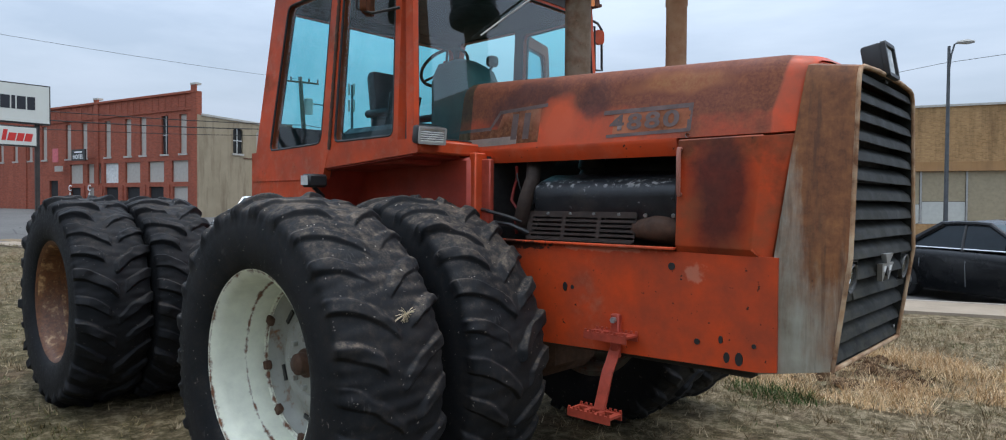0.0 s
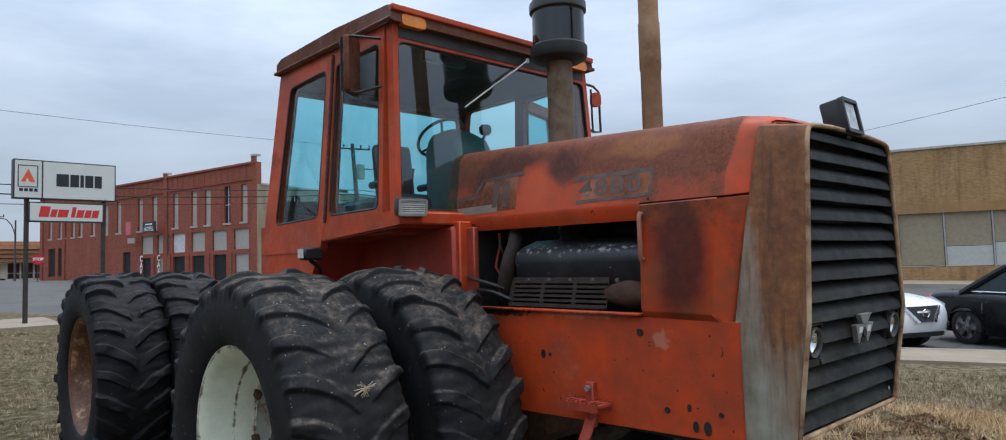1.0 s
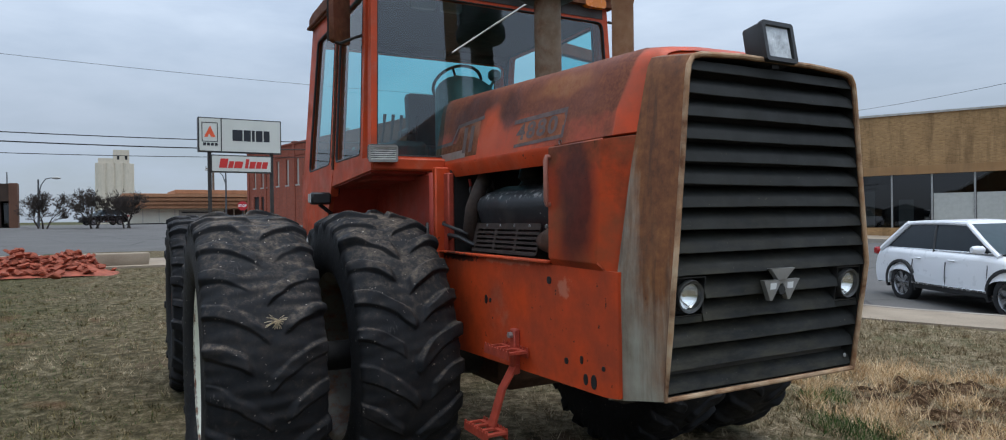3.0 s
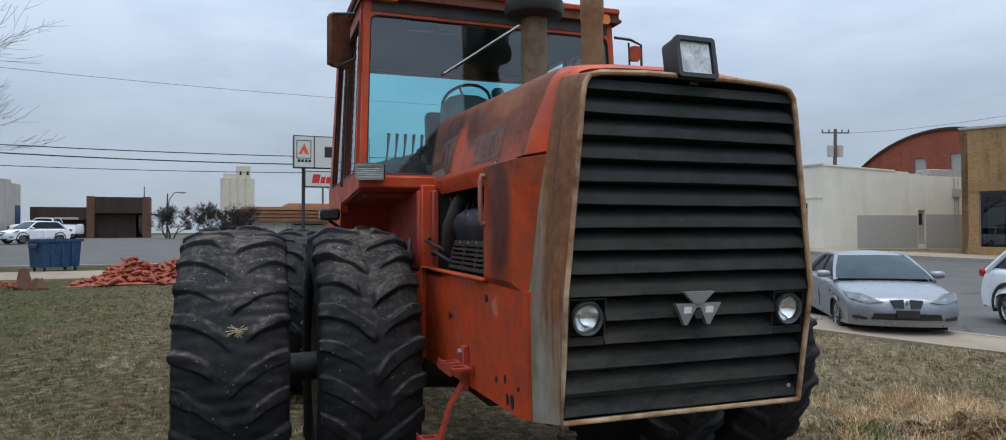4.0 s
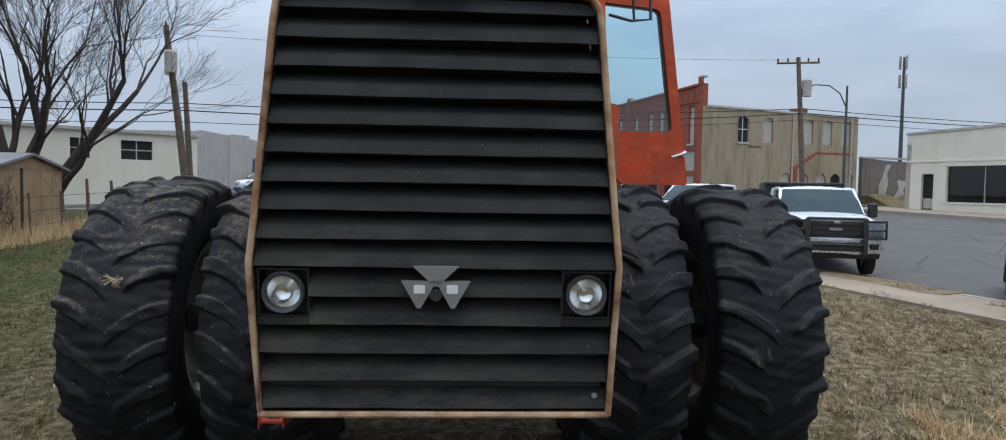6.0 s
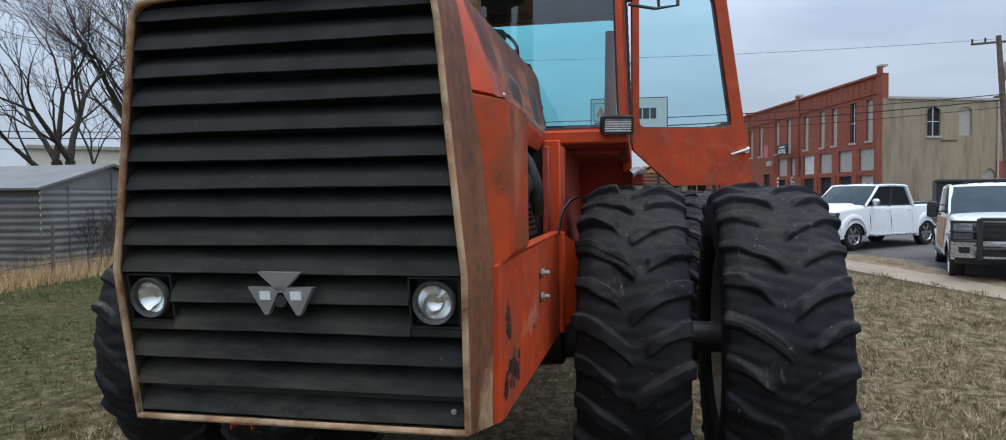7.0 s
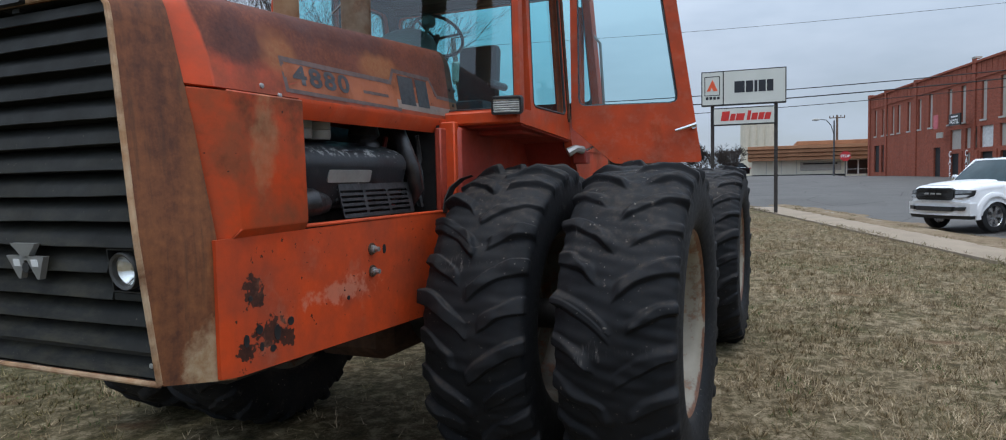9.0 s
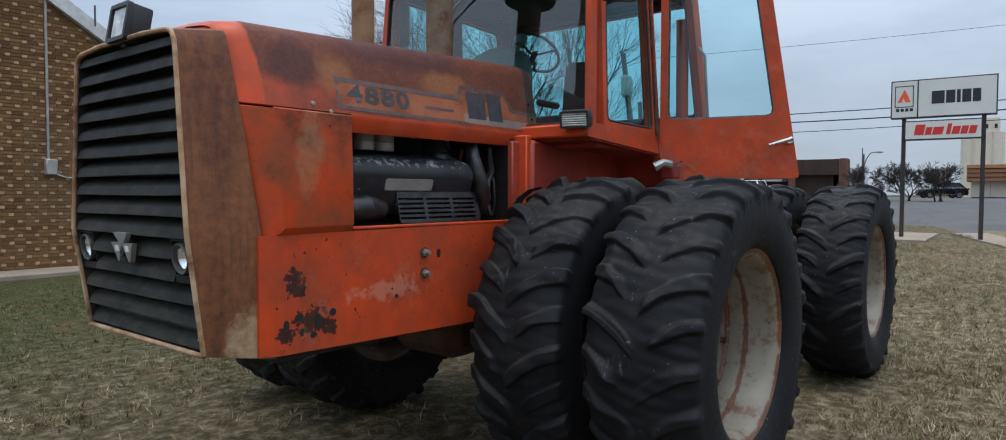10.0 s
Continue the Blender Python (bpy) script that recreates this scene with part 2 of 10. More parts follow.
def hood_mat():
    """Sun-burnt hood: maroon rust over the top and shoulders, orange showing through low down and at the front edge, scorched bands."""
    s = Nodes("hood_paint")
    grain, mid, big = s.mix(0.45, s.noise(16, 7, 0.72), s.noise(64, 5, 0.7)), s.noise(4.5, 7, 0.65), s.noise(1.6, 6, 0.6, dist=0.5)
    c = s.mix(s.ramp(mid, [(0.35, 0.0), (0.7, 1.0)]), ORANGE, (0.33, 0.062, 0.022))
    high = s.span(s.axis("Z"), 2.16, 2.42)
    m = s.math("ADD", s.math("MULTIPLY", high, 0.62), s.math("ADD", s.math("MULTIPLY", big, 0.75), s.math("MULTIPLY", mid, 0.35)))
    m = s.math("ADD", m, s.math("MULTIPLY", s.span(s.axis("Y"), 0.1, 0.4), 0.20))
    # the right side is burnt brown well down towards the front
    m = s.math("ADD", m, s.math("MULTIPLY", s.math("MULTIPLY", s.span(s.axis("Y"), -0.2, -0.4), s.span(s.axis("X"), -2.35, -1.7)), 0.26))
    front = s.span(s.axis("X"), -1.25, -1.20)
    m = s.math("SUBTRACT", m, s.math("MULTIPLY", front, 0.8))
    mask = s.ramp(m, [(0.62, 0.0), (0.86, 1.0)])
    rust = s.ramp(grain, [(0.25, (0.070, 0.021, 0.013)), (0.5, (0.150, 0.046, 0.022)), (0.70, (0.24, 0.082, 0.030)), (0.88, (0.38, 0.19, 0.08))])
    rust = s.mix(s.math("MULTIPLY", s.span(s.axis("Y"), 0.0, 0.4), 0.55), rust, s.ramp(grain, [(0.3, (0.055, 0.018, 0.013)), (0.7, (0.135, 0.038, 0.020))]))
    c = s.mix(s.math("MULTIPLY", mask, 0.95), c, rust)
    for centre, size in (((-2.95, -0.47, 2.28), (0.22, 0.3, 0.20)), ((-2.72, -0.45, 2.40), (0.30, 0.4, 0.10)), ((-2.28, -0.45, 2.32), (0.16, 0.3, 0.13)), ((-1.42, 0.55, 2.28), (0.17, 0.3, 0.16)), ((-2.1, 0.42, 2.45), (0.7, 0.4, 0.14))):
        c = s.mix(s.math("MULTIPLY", s.blot(centre, size), 0.8), c, s.ramp(grain, [(0.3, (0.045, 0.016, 0.014)), (0.8, (0.12, 0.035, 0.02))]))
    for centre, size in (((-1.66, 0.55, 2.25), (0.13, 0.3, 0.13)), ((-2.45, 0.5, 2.30), (0.22, 0.3, 0.10)), ((-1.75, -0.5, 2.36), (0.30, 0.3, 0.07))):
        c = s.mix(s.math("MULTIPLY", s.blot(centre, size, 0.5, 8), 0.6), c, s.ramp(grain, [(0.3, (0.32, 0.085, 0.025)), (0.8, (0.36, 0.19, 0.075))]))
    c = s.mix(s.blot((-2.50, -0.5, 2.22), (0.17, 0.3, 0.17), 0.3, 4), c, s.mix(0.35, ORANGE, (0.40, 0.11, 0.05)))
    ro = s.mix(mask, 0.42, s.ramp(mid, [(0.3, 0.5), (0.7, 0.75)]))
    return s.set(c, ro, 0.0, s.mix(0.5, grain, s.noise(140, 2)), 0.2, 0.003, spec=0.32)


def door_mat():
    """The right door is scorched dark in the middle, the left one scraped pale; both rust towards the top."""
    s = Nodes("side_door_paint")
    grain, mid = s.noise(22, 7, 0.7), s.noise(5, 7, 0.65)
    c = s.mix(s.ramp(mid, [(0.35, 0.0), (0.65, 1.0)]), ORANGE, (0.31, 0.075, 0.03))
    rust = s.ramp(s.math("ADD", s.noise(3.2, 7, 0.65), s.math("MULTIPLY", s.span(s.axis("Z"), 1.75, 2.06), 0.16)), [(0.58, 0.0), (0.74, 1.0)])
    c = s.mix(s.math("MULTIPLY", rust, 0.8), c, s.ramp(grain, [(0.3, RUST_DARK), (0.55, RUST_MID), (0.85, RUST_LIGHT)]))
    c = s.mix(s.math("MULTIPLY", s.blot((-1.47, -0.6, 1.79), (0.175, 0.3, 0.40), 0.3, 5), 0.85), c, s.ramp(grain, [(0.25, (0.035, 0.013, 0.014)), (0.8, (0.115, 0.032, 0.024))]))
    c = s.mix(s.math("MULTIPLY", s.blot((-1.44, 0.6, 1.85), (0.075, 0.3, 0.24), 0.6, 7), 0.42), c, s.ramp(grain, [(0.3, (0.40, 0.15, 0.06)), (0.8, (0.52, 0.34, 0.19))]))
    chips = s.ramp(s.noise(30, 3, 0.5), [(0.72, 0.0), (0.75, 1.0)])
    c = s.mix(chips, c, RUST_DARK)
    return s.set(c, s.ramp(mid, [(0.3, 0.42), (0.7, 0.66)]), 0.0, s.mix(0.5, grain, s.noise(140, 2)), 0.22, 0.003, spec=0.28)


def plate_mat():
    """Flank plates: scraped and pitted orange with rust-eaten corners and pale scuffs."""
    s = Nodes("flank_plate_paint")
    grain, mid = s.noise(24, 7, 0.7), s.noise(4, 7, 0.65)
    c = s.mix(s.ramp(mid, [(0.35, 0.0), (0.65, 1.0)]), ORANGE, (0.36, 0.058, 0.022))
    for centre, size in (((-1.38, 0.6, 1.28), (0.06, 0.2, 0.07)), ((-1.47, 0.6, 1.10), (0.10, 0.2, 0.07)), ((-1.33, 0.6, 1.06), (0.05, 0.2, 0.05)), ((-1.56, 0.6, 1.07), (0.05, 0.2, 0.05)), ((-2.75, -0.6, 1.50), (0.3, 0.2, 0.03))):
        c = s.mix(s.ramp(s.blot(centre, tuple(v * 1.05 for v in size), 0.75, 30), [(0.40, 0.0), (0.55, 1.0)]), c, s.ramp(grain, [(0.3, (0.030, 0.013, 0.010)), (0.8, (0.11, 0.034, 0.018))]))
    scuff = s.ramp(s.mix(0.5, s.noise(9, 7, 0.75), s.noise(2.0, 4)), [(0.56, 0.0), (0.70, 1.0)])
    c = s.mix(s.math("MULTIPLY", scuff, 0.4), c, (0.50, 0.24, 0.15))
    for centre, size in (((-1.60, -0.6, 1.40), (0.07, 0.2, 0.05)), ((-2.1, -0.6, 1.50), (0.35, 0.2, 0.018)), ((-1.95, 0.6, 1.20), (0.25, 0.2, 0.06))):
        c = s.mix(s.math("MULTIPLY", s.blot(centre, size, 0.8, 16), 0.4), c, (0.58, 0.30, 0.20))
    run = s.ramp(s.noise(6, 6, 0.6, stretch=(1, 1, 0.12)), [(0.56, 0.0), (0.72, 1.0)])
    c = s.mix(s.math("MULTIPLY", run, 0.35), c, (0.20, 0.045, 0.02))
    c = s.mix(s.ramp(s.noise(34, 3, 0.5), [(0.70, 0.0), (0.73, 1.0)]), c, RUST_DARK)
    return s.set(c, s.ramp(mid, [(0.3, 0.45), (0.7, 0.68)]), 0.0, s.mix(0.5, grain, s.noise(140, 2)), 0.25, 0.003, spec=0.28)


M_HOOD, M_PANEL, M_PLATE = hood_mat(), door_mat(), plate_mat()
M_CAB = worn_paint("cab_paint", (0.57, 0.066, 0.014), (0.36, 0.055, 0.020), rust=0.36, speck=0.66, dust=0.28)
# Darkened copy of the orange: shade under the cab put into the colour.
M_RED_SHADED = plain("shaded_red_paint", (0.33, 0.034, 0.016), 0.6, vary=0.3)
M_ROOFRUST = worn_paint("roof_paint", (0.16, 0.05, 0.028), (0.10, 0.034, 0.02), rust=0.55, dust=0.1)


def shroud_mat():
    """Old steel: streaked rust, worn to grey low down and towards the back on the right flank, redder on the left."""
    s = Nodes("rusted_shroud_steel")
    big, g = s.noise(2.4, 7, 0.62, stretch=(1, 1, 0.45)), s.noise(24, 7, 0.7)
    streak, runs = s.noise(9, 6, 0.65, stretch=(1, 1, 0.13)), s.noise(26, 4, 0.6, stretch=(1, 1, 0.05))
    right = s.span(s.axis("Y"), 0.1, -0.1)
    low, back = s.span(s.axis("Z"), 2.25, 1.05), s.span(s.axis("X"), -0.99, -1.20)
    wear = s.math("ADD", s.math("ADD", s.math("MULTIPLY", low, 0.27), s.math("MULTIPLY", back, 0.20)), s.math("ADD", s.math("MULTIPLY", big, 0.55), s.math("MULTIPLY", streak, 0.38)))
    bare = s.math("MULTIPLY", s.ramp(wear, [(0.65, 0.0), (0.82, 1.0)]), right)
    rust = s.ramp(s.mix(0.5, g, streak), [(0.30, (0.056, 0.019, 0.008)), (0.46, (0.160, 0.054, 0.017)), (0.60, (0.26, 0.100, 0.030)), (0.80, (0.41, 0.205, 0.075))])
    grey = s.ramp(s.mix(0.5, streak, s.noise(7, 6, 0.6)), [(0.3, (0.17, 0.145, 0.10)), (0.5, (0.32, 0.295, 0.23)), (0.7, (0.45, 0.425, 0.345))])
    # the left flank is redder and darker towards the top
    rust = s.mix(s.math("MULTIPLY", s.math("SUBTRACT", 1.0, right), s.math("ADD", 0.25, s.math("MULTIPLY", s.span(s.axis("Z"), 1.2, 2.2), 0.35))), rust, s.ramp(s.mix(0.5, g, streak), [(0.35, (0.060, 0.018, 0.009)), (0.65, (0.23, 0.062, 0.020))]))
    c = s.mix(bare, rust, grey)
    c = s.mix(s.math("MULTIPLY", s.ramp(runs, [(0.54, 0.0), (0.68, 1.0)]), 0.65), c, (0.075, 0.030, 0.014))
    c = s.mix(s.math("MULTIPLY", s.ramp(s.noise(4.0, 6, 0.7, stretch=(1, 1, 0.4)), [(0.58, 0.0), (0.75, 1.0)]), 0.25), c, (0.30, 0.17, 0.07))
    c = s.mix(s.math("MULTIPLY", s.blot((-1.17, 0.58, 1.04), (0.12, 0.3, 0.17), 0.5, 9), 0.8), c, s.ramp(g, [(0.3, (0.34, 0.19, 0.08)), (0.8, (0.56, 0.46, 0.30))]))
    c = s.mix(s.ramp(s.noise(60, 3), [(0.72, 0.0), (0.78, 0.6)]), c, (0.03, 0.014, 0.01))
    return s.set(c, s.mix(bare, 0.72, 0.5), s.math("MULTIPLY", bare, 0.2), s.mix(0.5, g, streak), 0.3, 0.004)


M_SHROUD = shroud_mat()
M_TRIM = worn_paint("chipped_cream_trim", (0.54, 0.39, 0.25), (0.40, 0.22, 0.11), rust=0.45, speck=0.64, scale=6, dust=0.0)


def louvre_mat():
    s = Nodes("faded_black_louvre")
    c = s.ramp(s.noise(3.0, 6, 0.6), [(0.3, (0.0115, 0.0118, 0.0105)), (0.7, (0.0215, 0.0218, 0.0190))])
    dust = s.ramp(s.mix(0.5, s.noise(1.7, 5, 0.6), s.noise(22, 5, 0.7, stretch=(1, 0.3, 1))), [(0.46, 0.0), (0.62, 0.62)])
    c = s.mix(s.math("MULTIPLY", dust, s.span(s.axis("Z"), 1.95, 1.15)), c, (0.080, 0.070, 0.045))
    c = s.mix(s.ramp(s.noise(70, 3), [(0.70, 0.0), (0.74, 0.6)]), c, (0.14, 0.12, 0.09))
    return s.set(c, s.ramp(s.noise(9, 5), [(0.3, 0.58), (0.7, 0.80)]), 0.0, s.noise(30, 5), 0.2, 0.004, spec=0.27)


M_LOUVRE = louvre_mat()
M_BEZEL = plain("dulled_lamp_bezel", (0.075, 0.075, 0.072), 0.45, 0.3, vary=0.4, scale=20)
M_BLACK = plain("black_plastic", (0.018, 0.018, 0.018), 0.5, vary=0.3)
M_IRON = plain("sooty_iron", (0.022, 0.020, 0.019), 0.6, vary=0.5, scale=12)
M_SOOTRUST = plain("sooty_rust", (0.034, 0.021, 0.015), 0.8, vary=0.6, scale=14)
M_BROWN_IRON = plain("rusty_iron", (0.075, 0.036, 0.02), 0.8, vary=0.5, scale=14)
M_PIPE = worn_paint("rusty_pipe", (0.20, 0.155, 0.11), (0.15, 0.10, 0.06), rust=0.42, scale=5, dust=0.3, rough=0.7)
M_EXHAUST = worn_paint("tan_rusted_pipe", (0.33, 0.20, 0.11), (0.24, 0.12, 0.06), rust=0.36, scale=4, dust=0.3, rough=0.75)
M_CHROME = plain("bright_metal", (0.65, 0.65, 0.65), 0.25, 1.0, vary=0.1)
M_ALU = plain("cast_aluminium", (0.36, 0.36, 0.35), 0.45, 0.6, vary=0.15)
M_DARKRED = plain("step_paint", (0.36, 0.05, 0.025), 0.6, vary=0.3, scale=20)
M_AMBER = plain("amber_lens", (0.70, 0.20, 0.02), 0.25)
M_SEAT = plain("dark_seat_vinyl", (0.035, 0.035, 0.038), 0.6)
M_CONSOLE = plain("grey_green_console", (0.085, 0.105, 0.095), 0.6)
M_HEADLINER = plain("dark_headliner", (0.030, 0.036, 0.038), 0.9)


def rubber(name, dusty):
    """Weathered rubber: bluish black, dry mud in the hollows, dust and pale flecks where it lies level."""
    s = Nodes(name)
    c = s.ramp(s.noise(2.4, 6, 0.6), [(0.3, (0.0044, 0.0052, 0.0066)), (0.7, (0.0095, 0.0104, 0.0124))])
    g = s.noise(26, 7, 0.75)
    up = s.n.new("ShaderNodeNewGeometry")
    sep = s.n.new("ShaderNodeSeparateXYZ")
    s.l.new(up.outputs["Normal"], sep.inputs["Vector"])
    lie = s.math("ADD", s.math("MULTIPLY", s.span(sep.outputs["Z"], 0.40, 0.95), 0.9 * dusty), 0.12 * dusty)
    dust = s.ramp(s.mix(0.45, g, s.noise(4.5, 7, 0.7)), [(0.46, 0.0), (0.62, 1.0)])
    c = s.mix(s.math("MULTIPLY", dust, lie), c, s.ramp(g, [(0.3, (0.050, 0.038, 0.029)), (0.7, (0.19, 0.150, 0.112))]))
    # dried mud lies in broad faint patches between the bars
    mud = s.ramp(s.mix(0.75, s.noise(2.6, 6, 0.7), g), [(0.57, 0.0), (0.68, 0.50 * dusty)])
    c = s.mix(mud, c, (0.050, 0.037, 0.027))
    scuff = s.math("MULTIPLY", s.ramp(s.noise(60, 4, 0.7, stretch=(0.18, 1, 0.18)), [(0.56, 0.0), (0.68, 1.0)]), s.ramp(s.noise(7, 4, 0.6), [(0.60, 0.0), (0.70, 0.6)]))
    c = s.mix(scuff, c, (0.12, 0.11, 0.10))
    fleck = s.ramp(s.noise(48, 2, 0.5), [(0.715, 0.0), (0.745, 1.0)])
    c = s.mix(s.math("MULTIPLY", fleck, s.math("ADD", s.math("MULTIPLY", lie, 0.7), 0.12 + 0.25 * dusty)), c, (0.40, 0.35, 0.29))
    splash = s.math("MULTIPLY", s.ramp(s.noise(17, 3, 0.6), [(0.70, 0.0), (0.73, 1.0)]), s.ramp(g, [(0.45, 0.0), (0.6, 0.8)]))
    c = s.mix(s.math("MULTIPLY", splash, 0.35 + 0.5 * dusty), c, (0.24, 0.20, 0.165))
    return s.set(c, s.ramp(g, [(0.3, 0.55), (0.7, 0.86)]), 0.0, s.mix(0.6, g, s.noise(9, 5, 0.6)), 0.35, 0.006, spec=0.24)


M_RUBBER, M_RUBBER_CLEAN = rubber("dusty_weathered_rubber", 1.0), rubber("weathered_rubber", 0.35)


def rim_mat(name, base, rust, side=0):
    """Painted wheel steel: clean areas, rust creeping from the ring seams and the outer lip."""
    s = Nodes(name)
    g, mid = s.noise(30, 6, 0.7), s.noise(7, 6, 0.65)
    c = s.mix(s.ramp(mid, [(0.35, 0.0), (0.65, 1.0)]), base, tuple(v * 0.82 for v in base))
    rc = s.ramp(g, [(0.3, (0.055, 0.022, 0.010)), (0.55, (0.15, 0.055, 0.020)), (0.8, (0.30, 0.14, 0.05))])
    edge = None
    if side:
        h = s.math("MULTIPLY", s.axis("Y"), side)
        for at, wide in ((0.055, 0.018), (-0.050, 0.024), (0.222, 0.014)):
            d = s.math("ABSOLUTE", s.math("SUBTRACT", h, at))
            e = s.span(d, wide, 0.0)
            edge = e if edge is None else s.math("MAXIMUM", edge, e)
    m = mid if edge is None else s.math("ADD", s.math("MULTIPLY", mid, 0.8), s.math("MULTIPLY", edge, 0.30))
    m = s.math("ADD", s.math("MULTIPLY", m, 0.66), s.math("MULTIPLY", g, 0.34))
    c = s.mix(s.ramp(m, [(1.0 - rust - 0.06, 0.0), (min(0.999, 1.0 - rust + 0.03), 1.0)]), c, rc)
    return s.set(c, s.ramp(mid, [(0.3, 0.40), (0.7, 0.6)]), 0.0, g, 0.15, 0.002)


M_RIM_WHITE = rim_mat("chalky_white_rim", (0.84, 0.85, 0.69), 0.38, -1)
M_RIM_CREAM = rim_mat("dirty_cream_rim", (0.27, 0.235, 0.175), 0.49, 1)
# Darker grey base for the inner rims and the left discs.
M_RIM_DULL = rim_mat("dark_grey_disc", (0.16, 0.14, 0.11), 0.44)
M_RIM_RUST = rim_mat("rust_streaked_rim", (0.50, 0.29, 0.13), 0.60, -1)
M_RIM_GREY = rim_mat("grey_wheel_disc", (0.31, 0.31, 0.275), 0.38)


def glass(name, tint, gloss_rough=0.02, gain=1.0):
    """A thin tinted pane: light passes with a tint, and the surface mirrors by Fresnel."""
    s = Nodes(name)
    s.n.remove(s.b)
    out = s.n["Material Output"]
    tr, gl, mx, fr = (s.n.new("ShaderNode" + k) for k in ("BsdfTransparent", "BsdfGlossy", "MixShader", "LayerWeight"))
    tr.inputs["Color"].default_value = (*tint, 1)
    gl.inputs["Roughness"].default_value = gloss_rough
    fr.inputs["Blend"].default_value = 0.5
    s.l.new(s.math("MULTIPLY", s.math("ADD", s.math("MULTIPLY", s.math("POWER", fr.outputs["Facing"], 5.0), 0.92), 0.07), gain), mx.inputs["Fac"])
    s.l.new(tr.outputs["BSDF"], mx.inputs[1])
    s.l.new(gl.outputs["BSDF"], mx.inputs[2])
    s.l.new(mx.outputs["Shader"], out.inputs["Surface"])
    return s.mat


M_TINT = glass("blue_green_tinted_glass", (0.52, 0.86, 0.90))
M_CLEAR = glass("clear_glass", (0.85, 0.88, 0.87))
M_DARKGLASS = glass("dark_car_glass", (0.16, 0.18, 0.19), 0.02, 1.0)
M_SILVER = plain("silvered_reflector", (0.93, 0.94, 0.93), 0.16, 0.95, vary=0.07, scale=30)
M_LENS = plain("fluted_lamp_lens", (0.54, 0.54, 0.51), 0.12, 0.0, vary=0.15, scale=40)
M_OLDLENS = plain("clouded_lamp_lens", (0.58, 0.57, 0.52), 0.22, 0.0, vary=0.3, scale=25)
M_OILY = plain("oily_black_paint", (0.024, 0.022, 0.022), 0.38, vary=0.9, scale=18, bump=0.9, fine=34)


def scuffed_mat():
    """Oily black paint chipped to bare metal in small flecks and dulled by grey grime."""
    s = Nodes("scuffed_oily_paint")
    g, mid = s.noise(34, 6, 0.7), s.noise(8, 6, 0.65)
    c = s.ramp(mid, [(0.3, (0.008, 0.009, 0.011)), (0.7, (0.030, 0.031, 0.034))])
    c = s.mix(s.math("MULTIPLY", s.ramp(s.noise(5, 7, 0.7), [(0.52, 0.0), (0.70, 1.0)]), 0.5), c, (0.075, 0.062, 0.050))
    chips = s.math("MULTIPLY", s.ramp(s.noise(42, 3, 0.55, stretch=(0.6, 1, 1)), [(0.64, 0.0), (0.68, 1.0)]), s.ramp(s.noise(6, 4, 0.6), [(0.50, 0.0), (0.60, 1.0)]))
    edge = s.span(s.math("ABSOLUTE", s.math("SUBTRACT", s.axis("Z"), 1.855)), 0.030, 0.008)
    chips = s.math("MAXIMUM", chips, s.math("MULTIPLY", edge, s.ramp(s.noise(30, 4, 0.6), [(0.54, 0.0), (0.60, 1.0)])))
    c = s.mix(chips, c, (0.34, 0.33, 0.31))
    return s.set(c, s.ramp(mid, [(0.3, 0.32), (0.7, 0.6)]), 0.0, s.mix(0.5, g, mid), 0.5, 0.006)


M_SCUFFED = scuffed_mat()
M_WIRE_RED = plain("red_cable", (0.22, 0.02, 0.015), 0.5)
M_TIN = plain("grey_tin", (0.36, 0.35, 0.32), 0.5, 0.3)
M_ENAMEL = plain("white_enamel", (0.8, 0.8, 0.78), 0.4, vary=0.05)
M_MIRROR = plain("mirror_glass", (0.85, 0.87, 0.88), 0.03, 1.0, vary=0.02)


M_LAMPGLASS = glass("lamp_cover_glass", (0.94, 0.94, 0.92), 0.04, 0.9)


def pane(name, pts, mat, parent, label=""):
    bm = bmesh.new()
    bm.faces.new([bm.verts.new(p) for p in pts])
    ob = part(name, bm, mat, parent, label, smooth=0)
    ob.visible_shadow = False
    return ob


def ribbed(x0, x1, y0, y1, z0, z1, n, level=False):
    """A fluted lens in one piece: ribs upright, or lying where level is set."""
    bm = bmesh.new()
    a0, a1 = (z0, z1) if level else (y0, y1)
    line = []
    for k in range(2 * n + 1):
        line.append((a0 + (a1 - a0) * k / (2 * n), x1 - (0.004 if k % 2 == 0 else 0.0)))
    rings = []
    for v in ((y0, y1) if level else (z0, z1)):
        rings.append([Vector((x, v, a) if level else (x, a, v)) for a, x in line] + [Vector((x0, v, a1) if level else (x0, a1, v)), Vector((x0, v, a0) if level else (x0, a0, v))])
    return loft(bm, rings)


# ---- the tractor: x forward, y to its left, from the middle of its track ----
TRACTOR = thing("tractor", pose(0, 3.632, 0), "faded orange articulated tractor with dual wheels, parked on dry grass", "tractor")
AXLE_F, AXLE_R, HUB_Z, TYRE_R = -3.22, -6.68, 0.885, 0.905


